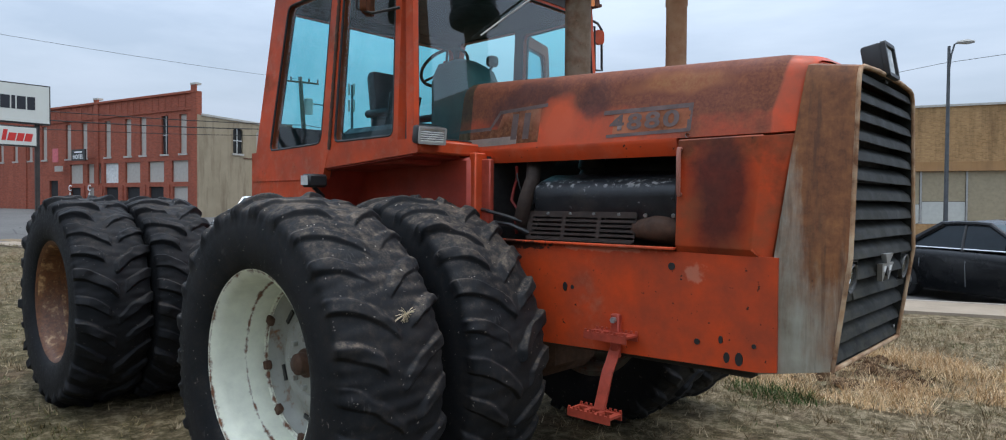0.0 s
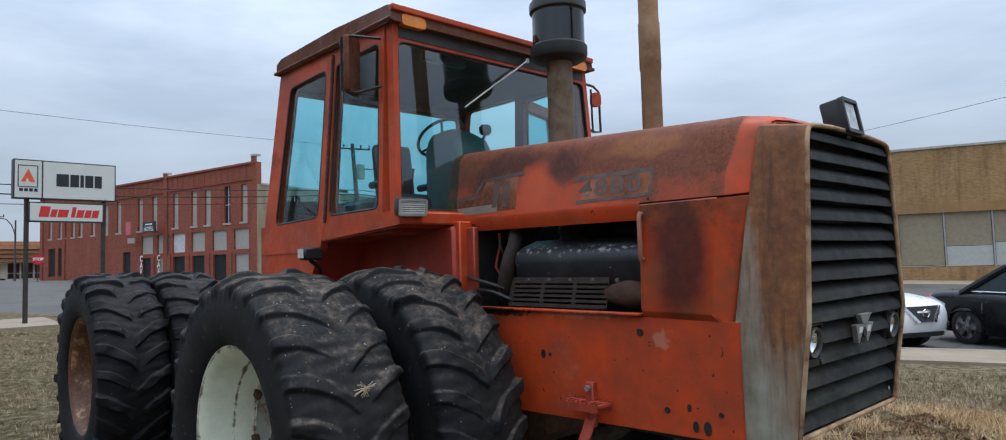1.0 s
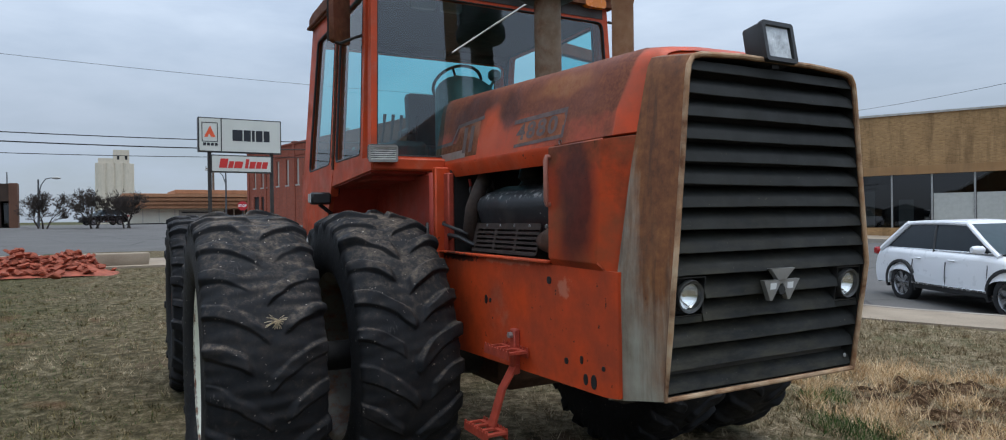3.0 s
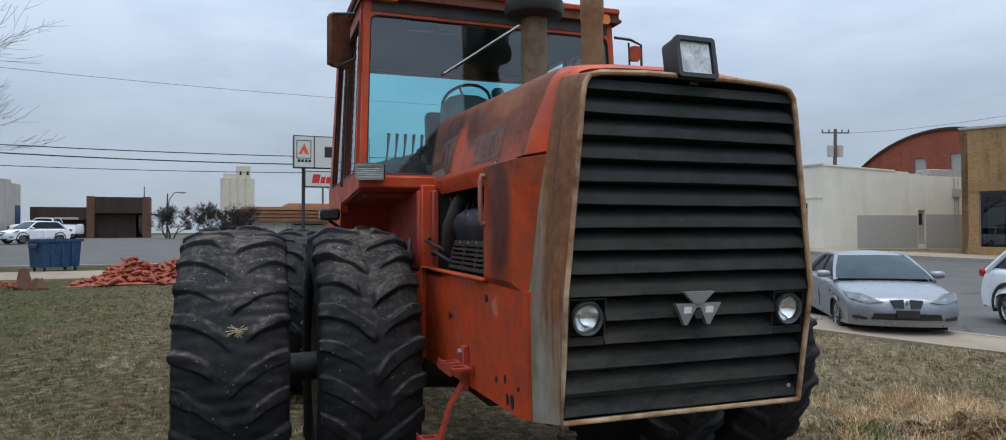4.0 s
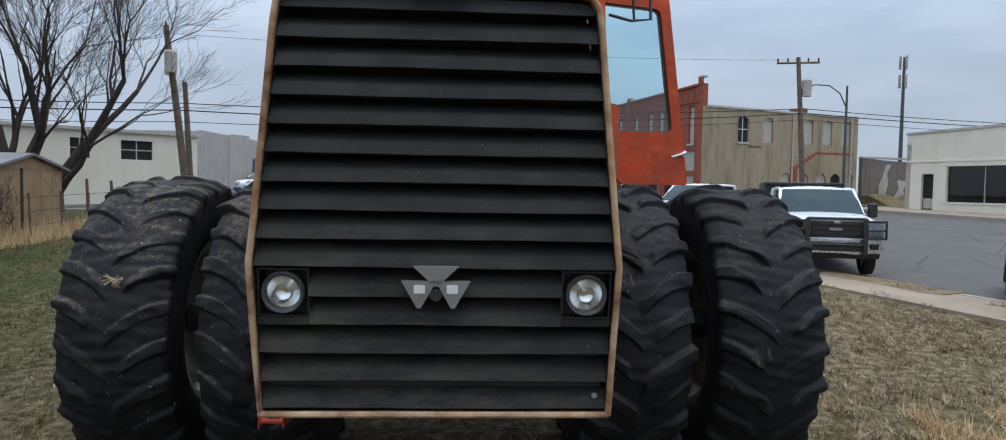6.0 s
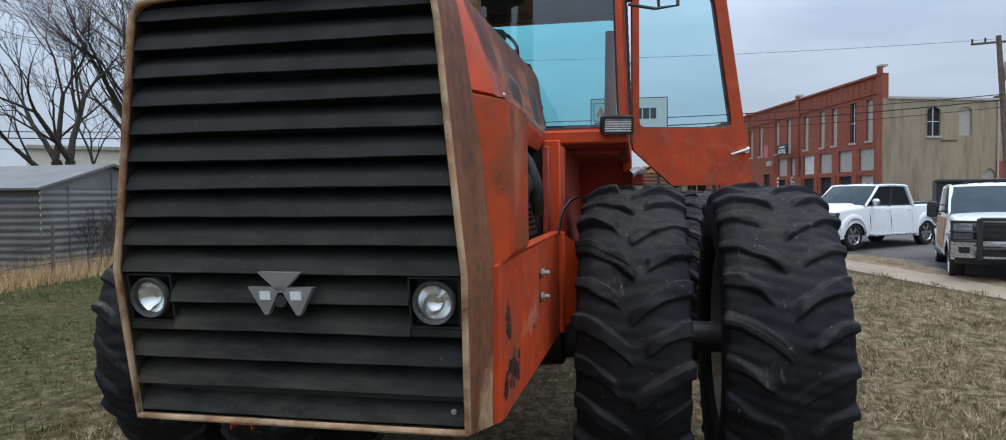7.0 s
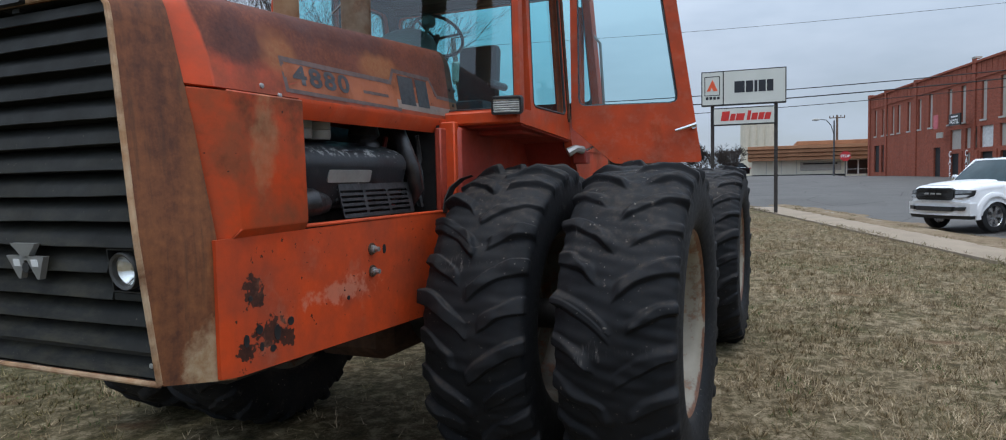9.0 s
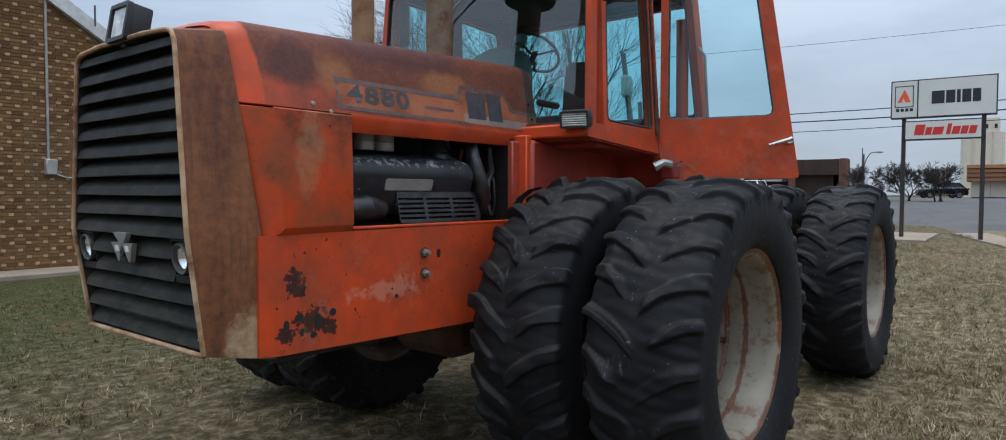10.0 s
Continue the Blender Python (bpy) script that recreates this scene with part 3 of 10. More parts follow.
# wheels
def tyre_mesh(name, lift, seed, mat, soft=1.0):
    """One skin of rubber: low worn bars in a herring-bone, softened, chipped and uneven."""
    prof = [(0.492, 0.192), (0.503, 0.205), (0.520, 0.232), (0.545, 0.247), (0.58, 0.259), (0.62, 0.268), (0.66, 0.272), (0.70, 0.2725), (0.735, 0.270), (0.765, 0.266)]
    crown = []
    for k in range(47):
        v = 1 - 2 * k / 46
        y = 0.246 * v
        crown.append((0.876 - 0.040 * abs(v) ** 2.4 - 0.014 * max(0.0, abs(v) - 0.8) / 0.2, y))
    shoulder = [(0.782, 0.2655), (0.797, 0.263), (0.811, 0.2575)]
    line = prof + shoulder + crown + [(r, -y) for r, y in reversed(shoulder)] + [(r, -y) for r, y in reversed(prof)]
    R, Y = np.array([q[0] for q in line]), np.array([q[1] for q in line])
    n, around = 26, 1040
    reach = np.clip(np.abs(Y) / 0.250, 0, 1.25)
    A = np.linspace(0, 2 * math.pi, around, endpoint=False)[:, None] + (0.29 * reach - 0.097 * reach ** 2)[None, :]
    rng = np.random.RandomState(seed)

    def wavy(k0, k1, m):
        """Smooth noise that closes round the tyre."""
        f = np.zeros((around, len(line)))
        for _ in range(m):
            f += math.sqrt(2.0 / m) * np.sin(rng.randint(k0, k1) * A + rng.uniform(-30, 30) * Y[None, :] + rng.uniform(0, 6.28))
        return f
    slow, fine, edge, wear = wavy(3, 12, 8), wavy(30, 90, 14), wavy(18, 60, 10), wavy(5, 22, 9)
    h = np.zeros((around, len(line)))
    sm = lambda t: t * t * (3 - 2 * t)
    for side in (-1, 1):
        # long bars that cross the middle take turns with short ones that stop before it
        q = side * Y[None, :] / 0.250
        qc = np.clip(q, -0.35, 1.25)
        sweep = 0.29 * qc - 0.097 * qc * np.abs(qc)
        phase = (A - sweep) * n / (2 * math.pi) + (0.10 if side > 0 else 0.0)
        idx = np.round(phase)
        d = (phase - idx) * 2 * math.pi * 0.86 / n + 0.0035 * edge
        own = np.sin(idx * 12.9898 + side * 4.1 + seed) * 43.7
        own = own - np.floor(own)
        long = (np.mod(idx + (1 if side > 0 else 0), 2) == 0).astype(float)
        tilt = np.sqrt(1 + (3.44 * (0.29 - 0.194 * np.clip(np.abs(qc), 0, 1))) ** 2)
        wide = (0.029 + 0.006 * own + 0.012 * np.clip(qc, 0, 1) + 0.004 * long) * tilt
        # the leading flank is steep, the trailing one worn round
        up = np.clip((wide + d) / (0.010 * min(soft, 1.5) * tilt), 0, 1)
        down = np.clip((wide - d) / ((0.017 + 0.005 * slow) * soft * tilt), 0, 1)
        stop = 0.24 - 0.28 * long + 0.08 * (own - 0.5)
        nose = np.clip((q - stop + 0.012 * edge) / (0.07 * soft), 0, 1)
        end = np.clip((R[None, :] - 0.765) / 0.05, 0, 1)
        tall = lift * (0.72 + 0.42 * np.clip(qc - 0.35, 0, 1) + 0.30 * (own - 0.5) + 0.16 * slow) * np.clip(0.94 + 0.20 * wear, 0.45, 1.15)
        h = np.maximum(h, sm(up) * sm(down) * sm(nose) * sm(end) * tall)
    tread = np.clip((R[None, :] - 0.74) / 0.05, 0, 1)
    h += tread * (0.0016 * fine + 0.0022 * slow)
    # lifted outwards from the carcass: straight up on the tread, sideways at the shoulder
    lean = np.clip((np.abs(Y) - 0.225) / 0.04, 0, 1) * 0.55
    rr = R[None, :] + h * (1 - lean * 0.5)
    yy = Y[None, :] + h * lean * np.sign(Y)
    co = np.stack([rr * np.cos(A), yy, rr * np.sin(A)], axis=2).reshape(-1, 3)
    m = len(line)
    faces = [(i * m + j, ((i + 1) % around) * m + j, ((i + 1) % around) * m + j + 1, i * m + j + 1) for i in range(around) for j in range(m - 1)]
    me = bpy.data.meshes.new(name)
    me.from_pydata(co.tolist(), [], faces)
    me.materials.append(mat)
    me.polygons.foreach_set("use_smooth", [True] * len(me.polygons))
    me.update()
    return me


TYRE_WORN, TYRE_BARRED = tyre_mesh("worn_tyre", 0.027, 3, M_RUBBER, 2.0), tyre_mesh("tyre", 0.040, 8, M_RUBBER_CLEAN, 1.0)
TYRE_INNER, TYRE_SMOOTHED = tyre_mesh("inner_tyre", 0.034, 5, M_RUBBER, 1.1), tyre_mesh("smoothed_tyre", 0.032, 14, M_RUBBER_CLEAN, 2.3)


def rim_bm(sign):
    """Deep rim: the outer flange on the side of sign, the disc well inside it."""
    bm = bmesh.new()
    p = [(0.470, -0.215), (0.520, -0.212), (0.522, -0.200), (0.492, -0.190), (0.472, -0.150), (0.470, -0.02), (0.470, 0.165), (0.497, 0.196), (0.525, 0.208), (0.527, 0.222), (0.516, 0.226),
         (0.486, 0.210), (0.464, 0.175), (0.458, 0.065), (0.446, 0.050), (0.443, -0.040), (0.432, -0.052), (0.428, -0.130), (0.45, -0.16), (0.470, -0.215)]
    lathe(bm, [(r, h * sign) for r, h in p], 64)
    return bm


def disc_bm(sign):
    """Dished wheel plate that steps out to the hub flange, with hand holes and studs."""
    bm = bmesh.new()
    p = [(0.425, 0.02), (0.40, 0.012), (0.385, -0.010), (0.35, -0.020), (0.30, -0.016), (0.255, 0.004), (0.235, 0.022), (0.180, 0.026), (0.168, 0.020), (0.160, 0.034), (0.10, 0.036), (0.0, 0.036),
         (0.0, 0.0), (0.16, -0.005), (0.24, -0.010), (0.30, -0.040), (0.38, -0.04), (0.425, -0.01)]
    lathe(bm, [(r, h * sign) for r, h in p], 56)
    for k in range(6):
        a = radians(20 + 60 * k)
        m = Matrix.Translation((0.325 * math.cos(a), -0.018 * sign, 0.325 * math.sin(a))) @ Matrix.Rotation(-a, 4, "Y")
        box(bm, -0.012, 0.012, -0.010, 0.010, -0.045, 0.045, m=m, mi=1)
    for k in range(8):
        a = radians(45 * k)
        m = Matrix.Translation((0.130 * math.cos(a), 0.046 * sign, 0.130 * math.sin(a)))
        box(bm, -0.013, 0.013, -0.014, 0.014, -0.013, 0.013, 0.003, m)
    return bm


NUT = bmesh.new()
lathe(NUT, [(0.0, -0.03), (0.018, -0.03), (0.018, 0.02), (0.0, 0.02)], 6)
box(NUT, -0.025, 0.025, -0.028, 0.0, -0.022, 0.03, 0.006)
NUT = finish(NUT, M_BROWN_IRON, "clamp_bolt")


def wheel(cx, y, outer_side, m_rim, m_disc, label, deep=True, wide=1.0):
    rim = part("wheel", rim_bm(outer_side), m_rim, TRACTOR, label)
    rim.location = (cx, y, HUB_Z)
    rim.scale = (1, wide, 1)
    t = new("tyre", (TYRE_WORN if y < -1.4 else TYRE_INNER) if y < 0 and cx > -5 else TYRE_SMOOTHED if y > 1.4 else TYRE_BARRED)
    t.parent = rim
    t["label"] = "worn black rubber tyre with low slanted bars, dusty on top"
    t.rotation_euler = (0, radians(7 * (cx * 3 + y * 5)), 0)
    d = part("disc", disc_bm(outer_side), [m_disc, M_BLACK], rim)
    d.location = (0, (-0.075 if deep else -0.02) * outer_side, 0)
    for k in range(10):
        a = 2 * math.pi * (k + 0.3) / 10
        b = new("clamp_bolt", NUT)
        b.parent = rim
        b.matrix_local = Matrix.Translation((0.418 * math.cos(a), -0.06 * outer_side, 0.418 * math.sin(a))) @ Matrix.Rotation(-a + math.pi / 2, 4, "Y")
    if deep:
        h = bmesh.new()
        lathe(h, [(0.0, 0.075 * outer_side), (0.040, 0.072 * outer_side), (0.056, 0.060 * outer_side), (0.060, 0.022 * outer_side), (0.076, 0.018 * outer_side), (0.080, 0.004 * outer_side), (0.080, -0.03 * outer_side), (0.0, -0.03 * outer_side)], 24)
        part("hub", h, M_BROWN_IRON, rim).location = (0, -0.048 * outer_side, 0)
    return rim


for cx, front in ((AXLE_F, True), (AXLE_R, False)):
    for s in (-1, 1):
        m = M_RIM_CREAM if s > 0 else (M_RIM_WHITE if front else M_RIM_RUST)
        lab = "dirty cream rim with rust streaks" if s > 0 else ("chalky white rim with rust specks" if front else "rim streaked orange with rust")
        wheel(cx - (0 if s > 0 else 0.03 if front else 0.10), s * (1.755 if front else 1.742), s, m, M_RIM_GREY if s < 0 else M_RIM_DULL, lab, True, 1.09 if front else 1.03)
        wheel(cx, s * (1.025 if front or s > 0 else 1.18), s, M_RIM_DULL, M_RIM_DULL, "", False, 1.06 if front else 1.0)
    ax = bmesh.new()
    lathe(ax, [(0.0, -1.64), (0.09, -1.64), (0.09, -1.0), (0.15, -0.98), (0.15, -0.62), (0.19, -0.6), (0.22, -0.25), (0.27, 0.0), (0.22, 0.25), (0.19, 0.6), (0.15, 0.62), (0.15, 0.98), (0.09, 1.0), (0.09, 1.64), (0.0, 1.64)], 20)
    part("axle", ax, M_IRON, TRACTOR).location = (cx, 0, HUB_Z)


# a wisp of straw caught on the worn tyre
rng = random.Random(17)
bm = bmesh.new()
for k in range(26):
    a, q = rng.uniform(0, 2 * math.pi), rng.uniform(0.015, 0.060)
    d = Vector((0.35 * math.sin(a), math.cos(a), math.sin(a))) * q
    tube(bm, [Vector((0.004, 0, 0)) - d * 0.3, Vector((0.012, 0, 0)) + d * 0.4, Vector((0.006, 0, -0.01)) + d], 0.0012, 4)
solo("straw_wisp", bm, plain("dry_straw", (0.62, 0.50, 0.33), 0.8), "wisp of dry straw stuck to the worn tyre", "straw", m=pose(-2.428, 1.91, 1.238))


# chassis: side plates and belly
def xz(y0):
    return lambda u, v, w: Vector((u, y0 + w, v))


PLATE = [(-1.20, 0.985), (-1.29, 0.972), (-2.98, 0.93), (-2.98, 1.515), (-1.20, 1.50)]
for s in (-1, 1):
    bm = bmesh.new()
    prism(bm, PLATE, xz(s * 0.595), -0.009, 0.009)
    box(bm, -2.98, -1.70, s * 0.595 - 0.04, s * 0.595 + 0.012, 1.510, 1.524, 0.004)
    plate = part("side_plate", bm, M_PLATE, TRACTOR, "orange side plate with rust holes and scrapes")
    holes = [(-2.33, 1.275), (-2.38, 1.275), (-1.72, 1.43), (-1.46, 1.10), (-1.58, 1.075), (-1.37, 1.02), (-1.30, 1.09), (-1.43, 1.02)] if s < 0 else \
            [(-1.36, 1.26), (-1.33, 1.10), (-1.58, 1.13), (-1.41, 1.06), (-1.47, 1.04), (-1.50, 1.10), (-1.98, 1.16), (-2.29, 1.36), (-1.40, 1.13)]
    for k, (hx, hz) in enumerate(holes):
        h = bmesh.new()
        lathe(h, [(0.0, 0.0022), (0.011 + 0.004 * (k % 3), 0.002), (0.011 + 0.004 * (k % 3), -0.004), (0.0, -0.004)], 10, "y")
        hole = part("bolt_hole", h, M_BLACK, plate)
        hole.location = (hx, s * 0.6045, hz)
        hole.scale = (1, 1, 1.0 + 0.7 * (k % 2))
    g = bmesh.new()
    prism(g, [(-2.98, 0.95), (-2.98, 1.515), (-3.14, 1.40), (-3.14, 1.05)], lambda u, v, w: Vector((u, s * (0.60 + w + (-2.98 - u) * 0.9), v)), 0.0, 0.014)
    part("gusset", g, M_ORANGE, TRACTOR)
    box(b2 := bmesh.new(), -3.02, -2.97, s * 0.585 - 0.05, s * 0.585 + 0.05, 0.93, 1.52, 0.008)
    part("end_flange", b2, M_ORANGE, TRACTOR)
for bxz in ((-1.98, 1.37), (-1.98, 1.26)):
    bolt = bmesh.new()
    lathe(bolt, [(0.0, 0.045), (0.012, 0.045), (0.012, 0.02), (0.020, 0.02), (0.020, 0.0), (0.0, 0.0)], 8)
    part("bolt", bolt, M_ALU, TRACTOR).location = (bxz[0] - 0.2, 0.604, bxz[1])
    wash = bmesh.new()
    lathe(wash, [(0.0, 0.006), (0.030, 0.006), (0.030, 0.0), (0.0, 0.0)], 12)
    part("washer", wash, M_BROWN_IRON, TRACTOR).location = (bxz[0] - 0.2, 0.604, bxz[1])
bm = bx(-2.95, -1.36, -0.46, 0.46, 0.90, 1.0, 0.02)
part("belly_pan", bm, M_IRON, TRACTOR)
bm = bmesh.new()
box(bm, -6.9, -3.6, -0.36, 0.36, 0.72, 1.16, 0.03)
box(bm, -5.15, -4.75, -0.20, 0.20, 0.55, 1.4, 0.05)
part("rear_frame", bm, M_RED_SHADED, TRACTOR)
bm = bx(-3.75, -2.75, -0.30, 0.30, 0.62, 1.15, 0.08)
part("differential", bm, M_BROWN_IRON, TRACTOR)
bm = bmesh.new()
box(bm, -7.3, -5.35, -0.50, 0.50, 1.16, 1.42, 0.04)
part("rear_deck", bm, M_RED_SHADED, TRACTOR)


# front: shroud, trim, louvres
def grille_x(z):
    return -0.918 if z >= 1.51 else -0.918 - (1.51 - z) * 0.14


def grille_hw(z):
    return 0.558 - (z - 1.51) * 0.100 if z >= 1.51 else 0.558 - (1.51 - z) * 0.02


def front_ring(off=0.0, dx=0.0, top=2.335, bottom=1.030):
    """The outline of the grille opening, rounded at the top; off widens it."""
    t, b = top + off, bottom - off
    ht, hk, hb = grille_hw(top) + off, 0.558 + off, grille_hw(bottom) + off
    pts = []
    for s in (1, -1):
        col = [(hb, b), (hb + 0.5 * (hk - hb), 0.5 * (b + 1.51)), (hk, 1.44), (hk + 0.001, 1.51), (hk - 0.010, 1.61), (0.5 * (hk + ht), 0.5 * (1.51 + t)), (ht + 0.012, t - 0.10), (ht + 0.003, t - 0.045), (ht - 0.018, t - 0.012), (ht - 0.06, t), (ht * 0.45, t + 0.012)]
        if s < 0:
            col.reverse()
        pts += [(s * y, z) for y, z in col]
    return [Vector((grille_x(min(max(z, 1.0), 2.4)) + dx, y, z)) for y, z in pts]


def shroud_hw(z):
    """Half-width of the shroud's back edge."""
    return 0.580 - max(0.0, z - 1.45) * 0.082 if z < 2.07 else 0.529 - (z - 2.07) * 0.16


def rear_ring(off=0.0):
    out = []
    for p in front_ring(off):
        z = p.z - 0.055 * max(0.0, (1.51 - p.z) / 0.48)
        k = max(0.0, (z - 2.0) / 0.4)
        z += 0.035 * k
        wide = shroud_hw(z) + off
        y = math.copysign(min(abs(p.y) * 1.10, wide), p.y) if z < 2.34 else p.y * 1.03
        out.append(Vector((-1.285 + (z - 0.976) * 0.118, y, z)))
    return out


bm = bmesh.new()
fr, rr = front_ring(0.012), rear_ring(0.012)
fi, ri = front_ring(-0.004), rear_ring(-0.004)
loft(bm, [fr, [a.lerp(b, 0.5) for a, b in zip(fr, rr)], rr, ri, [a.lerp(b, 0.5) for a, b in zip(fi, ri)], fi, fr], cap=False)
part("grille_shroud", bm, M_SHROUD, TRACTOR, "rust-brown steel shroud with bare grey patches", smooth=35)
bm = bmesh.new()
f = front_ring(0.006, 0.008)
tube(bm, f + f[:1], 0.0105, 8, cap=False)
part("grille_trim", bm, M_TRIM, TRACTOR, "chipped cream edge trim with rust")
# Added dark ring hides the rusty inner flange, so the opening's edge stays dark.
bm = bmesh.new()
fl = front_ring(-0.006, 0.002)
loft(bm, [fl, [p - Vector((0.05, 0, 0)) for p in fl], [p - Vector((0.11, 0, 0)) for p in fl]], cap=False)
part("grille_dark_liner", bm, M_LOUVRE, TRACTOR)
bm = bx(-1.16, -1.03, -0.43, 0.43, 1.05, 2.30)
part("radiator_core", bm, M_IRON, TRACTOR)
# Added black plate, an unseen baffle that keeps the louvre gaps dark.
bm = bmesh.new()
prism(bm, [(-0.53, 1.045), (0.53, 1.045), (0.545, 1.50), (0.462, 2.31), (-0.462, 2.31), (-0.545, 1.50)], lambda u, v, w: Vector((w, u, v)), -1.03, -1.018)
part("grille_dark_backing", bm, M_BLACK, TRACTOR)

LIPS = [2.330] + [2.272 - 0.0864 * k for k in range(10)] + [1.494 - 0.0912 * k for k in range(1, 6)]


def slat_bm(z0, z1, y0, y1):
    """One pressed louvre: an upright lip that bends back and up into the dark, with a slight wave along it."""
    bm = bmesh.new()
    rings, n, p = [], 14, z1 - z0
    for k in range(n + 1):
        y = y0 + (y1 - y0) * k / n
        lim = lambda z: max(-grille_hw(z) + 0.004, min(grille_hw(z) - 0.004, y))
        wav = 0.0012 * math.sin(y * 5 + z0 * 40) + 0.0006 * math.sin(y * 23 + z0 * 17)
        xf = grille_x(z0) + 0.004 + 0.0010 * math.sin(y * 9 + z0 * 61)
        line = [(-0.003, 0.0005), (0.0, 0.003), (-0.010, 0.036), (-0.015, 0.044), (-0.060, p - 0.004), (-0.092, p + 0.004), (-0.094, p - 0.004), (-0.062, p - 0.012), (-0.026, 0.040), (-0.012, 0.003)]
        rings.append([Vector((xf + dx, lim(z0 + dz), z0 + dz + wav)) for dx, dz in line])
    return loft(bm, rings)


for z1, z0 in zip(LIPS, LIPS[1:]):
    z0 += 0.004
    cut = 0.391 if 1.38 < z1 < 1.51 else 0.56
    part("louvre", slat_bm(z0, z1, -cut, cut), M_LOUVRE, TRACTOR)

for s in (-1, 1):
    bm = bmesh.new()
    xf = -0.926
    pierced(bm, [(-0.078, 1.342), (0.078, 1.342), (0.078, 1.494), (-0.078, 1.494)], [rect(-0.073, 0.073, 1.347, 1.489)], lambda u, v, w: Vector((xf + w - max(0, 1.51 - v) * 0.14, s * 0.468 + u, v)), -0.13, 0.0)
    housing = part("headlight", bm, M_BLACK, TRACTOR, "round headlight in a square black housing")
    bm = bmesh.new()
    lathe(bm, [(0.063, 0.0), (0.067, -0.014), (0.064, -0.03), (0.053, -0.03), (0.051, -0.02), (0.054, -0.004), (0.063, 0.0)], 28, "x")
    ringo = part("bezel", bm, M_BEZEL, housing)
    ringo.matrix_local = Matrix.Translation((-0.925, s * 0.468, 1.417)) @ Matrix.Rotation(radians(8), 4, "Y")
    bm = bmesh.new()
    lathe(bm, [(0.0, -0.050), (0.016, -0.047), (0.037, -0.033), (0.053, -0.008), (0.055, -0.010), (0.039, -0.039), (0.0, -0.057)], 28, "x")
    tube(bm, [(-0.055, 0, 0), (-0.030, 0, 0)], 0.008, 8)
    refl = part("reflector", bm, M_SILVER, housing)
    bm = bmesh.new()
    lathe(bm, [(0.0, 0.008), (0.026, 0.005), (0.042, -0.001), (0.054, -0.010)], 28, "x")
    lens = part("lens", bm, M_LAMPGLASS, housing, "domed fluted lamp glass")
    lens.visible_shadow = False
    for o in (lens, refl):
        o.matrix_local = Matrix.Translation((-0.936, s * 0.468, 1.417)) @ Matrix.Rotation(radians(8), 4, "Y")
    # Added black block behind the lamp keeps its surround dark.
    bm = bx(-1.04, -1.0, -0.09, 0.09, -0.1, 0.1)
    back = part("lamp_dark_backing", bm, M_BLACK, housing)
    back.location = (0, s * 0.468, 1.417)
    y0, y1 = sorted((s * 0.390, s * 0.556))
    part("louvre_lip", bx(-0.975, -0.950, y0, y1, 1.314, 1.341, 0.003), M_LOUVRE, TRACTOR)

# badge of three triangles: a plain shape, its two light marks kept as bars
bm = bmesh.new()
W = 0.058


def tri_badge(cy, zt, w, h):
    return [(cy - w, zt), (cy + w, zt), (cy + 0.006, zt - h), (cy - 0.006, zt - h)]


bt = lambda u, v, w: Vector((-0.914 + w - max(0, 1.51 - v) * 0.14, u, v))
prism(bm, tri_badge(0, 1.508, 0.070, 0.062), bt, 0.0, 0.022)
for s in (-1, 1):
    prism(bm, tri_badge(s * 0.052, 1.462, 0.053, 0.085), bt, 0.0, 0.022)
badge = part("badge", bm, M_ALU, TRACTOR, "grey metal badge of three triangles")
for s in (-1, 1):
    bm = bmesh.new()
    prism(bm, rect(s * 0.050 - 0.017, s * 0.050 + 0.017, 1.424, 1.450), bt, 0.022, 0.0245)
    part("badge_mark", bm, M_ENAMEL, badge)
bm = bmesh.new()
tube(bm, [(-0.95, 0, 1.42), (-0.90, 0, 1.42)], 0.02)
part("badge_stud", bm, M_BLACK, TRACTOR)
bm = bmesh.new()
lathe(bm, [(0.0, 0.004), (0.008, 0.003), (0.010, 0.0)], 10, "x")
part("grille_screw", bm, M_ALU, TRACTOR).location = (-0.985, 0.51, 1.085)


# hood
def hood_ring(x, hb, zb, ht, zt, r=0.10):
    """Cross-section: sides lean in, shoulders round, top slightly crowned."""
    half = [(hb - 0.012, zb - 0.004), (hb, zb), (hb - 0.25 * (hb - ht), zb + 0.30 * (zt - zb)), (ht + 0.030, zt - r), (ht + 0.012, zt - 0.55 * r), (ht - 0.020, zt - 0.2 * r), (ht - 0.065, zt - 0.05 * r), (ht * 0.55, zt + 0.008), (0.0, zt + 0.014)]
    return [Vector((x, y, z)) for y, z in half] + [Vector((x, -y, z)) for y, z in reversed(half[:-1])]


H0, H1 = -1.235, -3.385


def hood_at(x):
    t = (x - H0) / (H1 - H0)
    return 0.592 - 0.100 * t, 2.062 + 0.020 * t, 0.478 - 0.070 * t, 2.442 + 0.115 * t


bm = bmesh.new()
rings = [[Vector((p.x + (p.z - 2.07) * 0.118, p.y, p.z)) for p in hood_ring(-1.135, 0.512, 2.078, 0.432, 2.405, 0.09)],
         [Vector((p.x + (p.z - 2.07) * 0.118, p.y, p.z)) for p in hood_ring(-1.158, 0.530, 2.070, 0.448, 2.424, 0.09)]]
for x in (-1.235, -1.5, -1.9, -2.3, -2.7, -3.1, -3.33):
    rings.append(hood_ring(x, *hood_at(x)))
hb, zb, ht, zt = hood_at(-3.385)
rings.append(hood_ring(-3.385, hb - 0.008, zb, ht - 0.012, zt - 0.012))
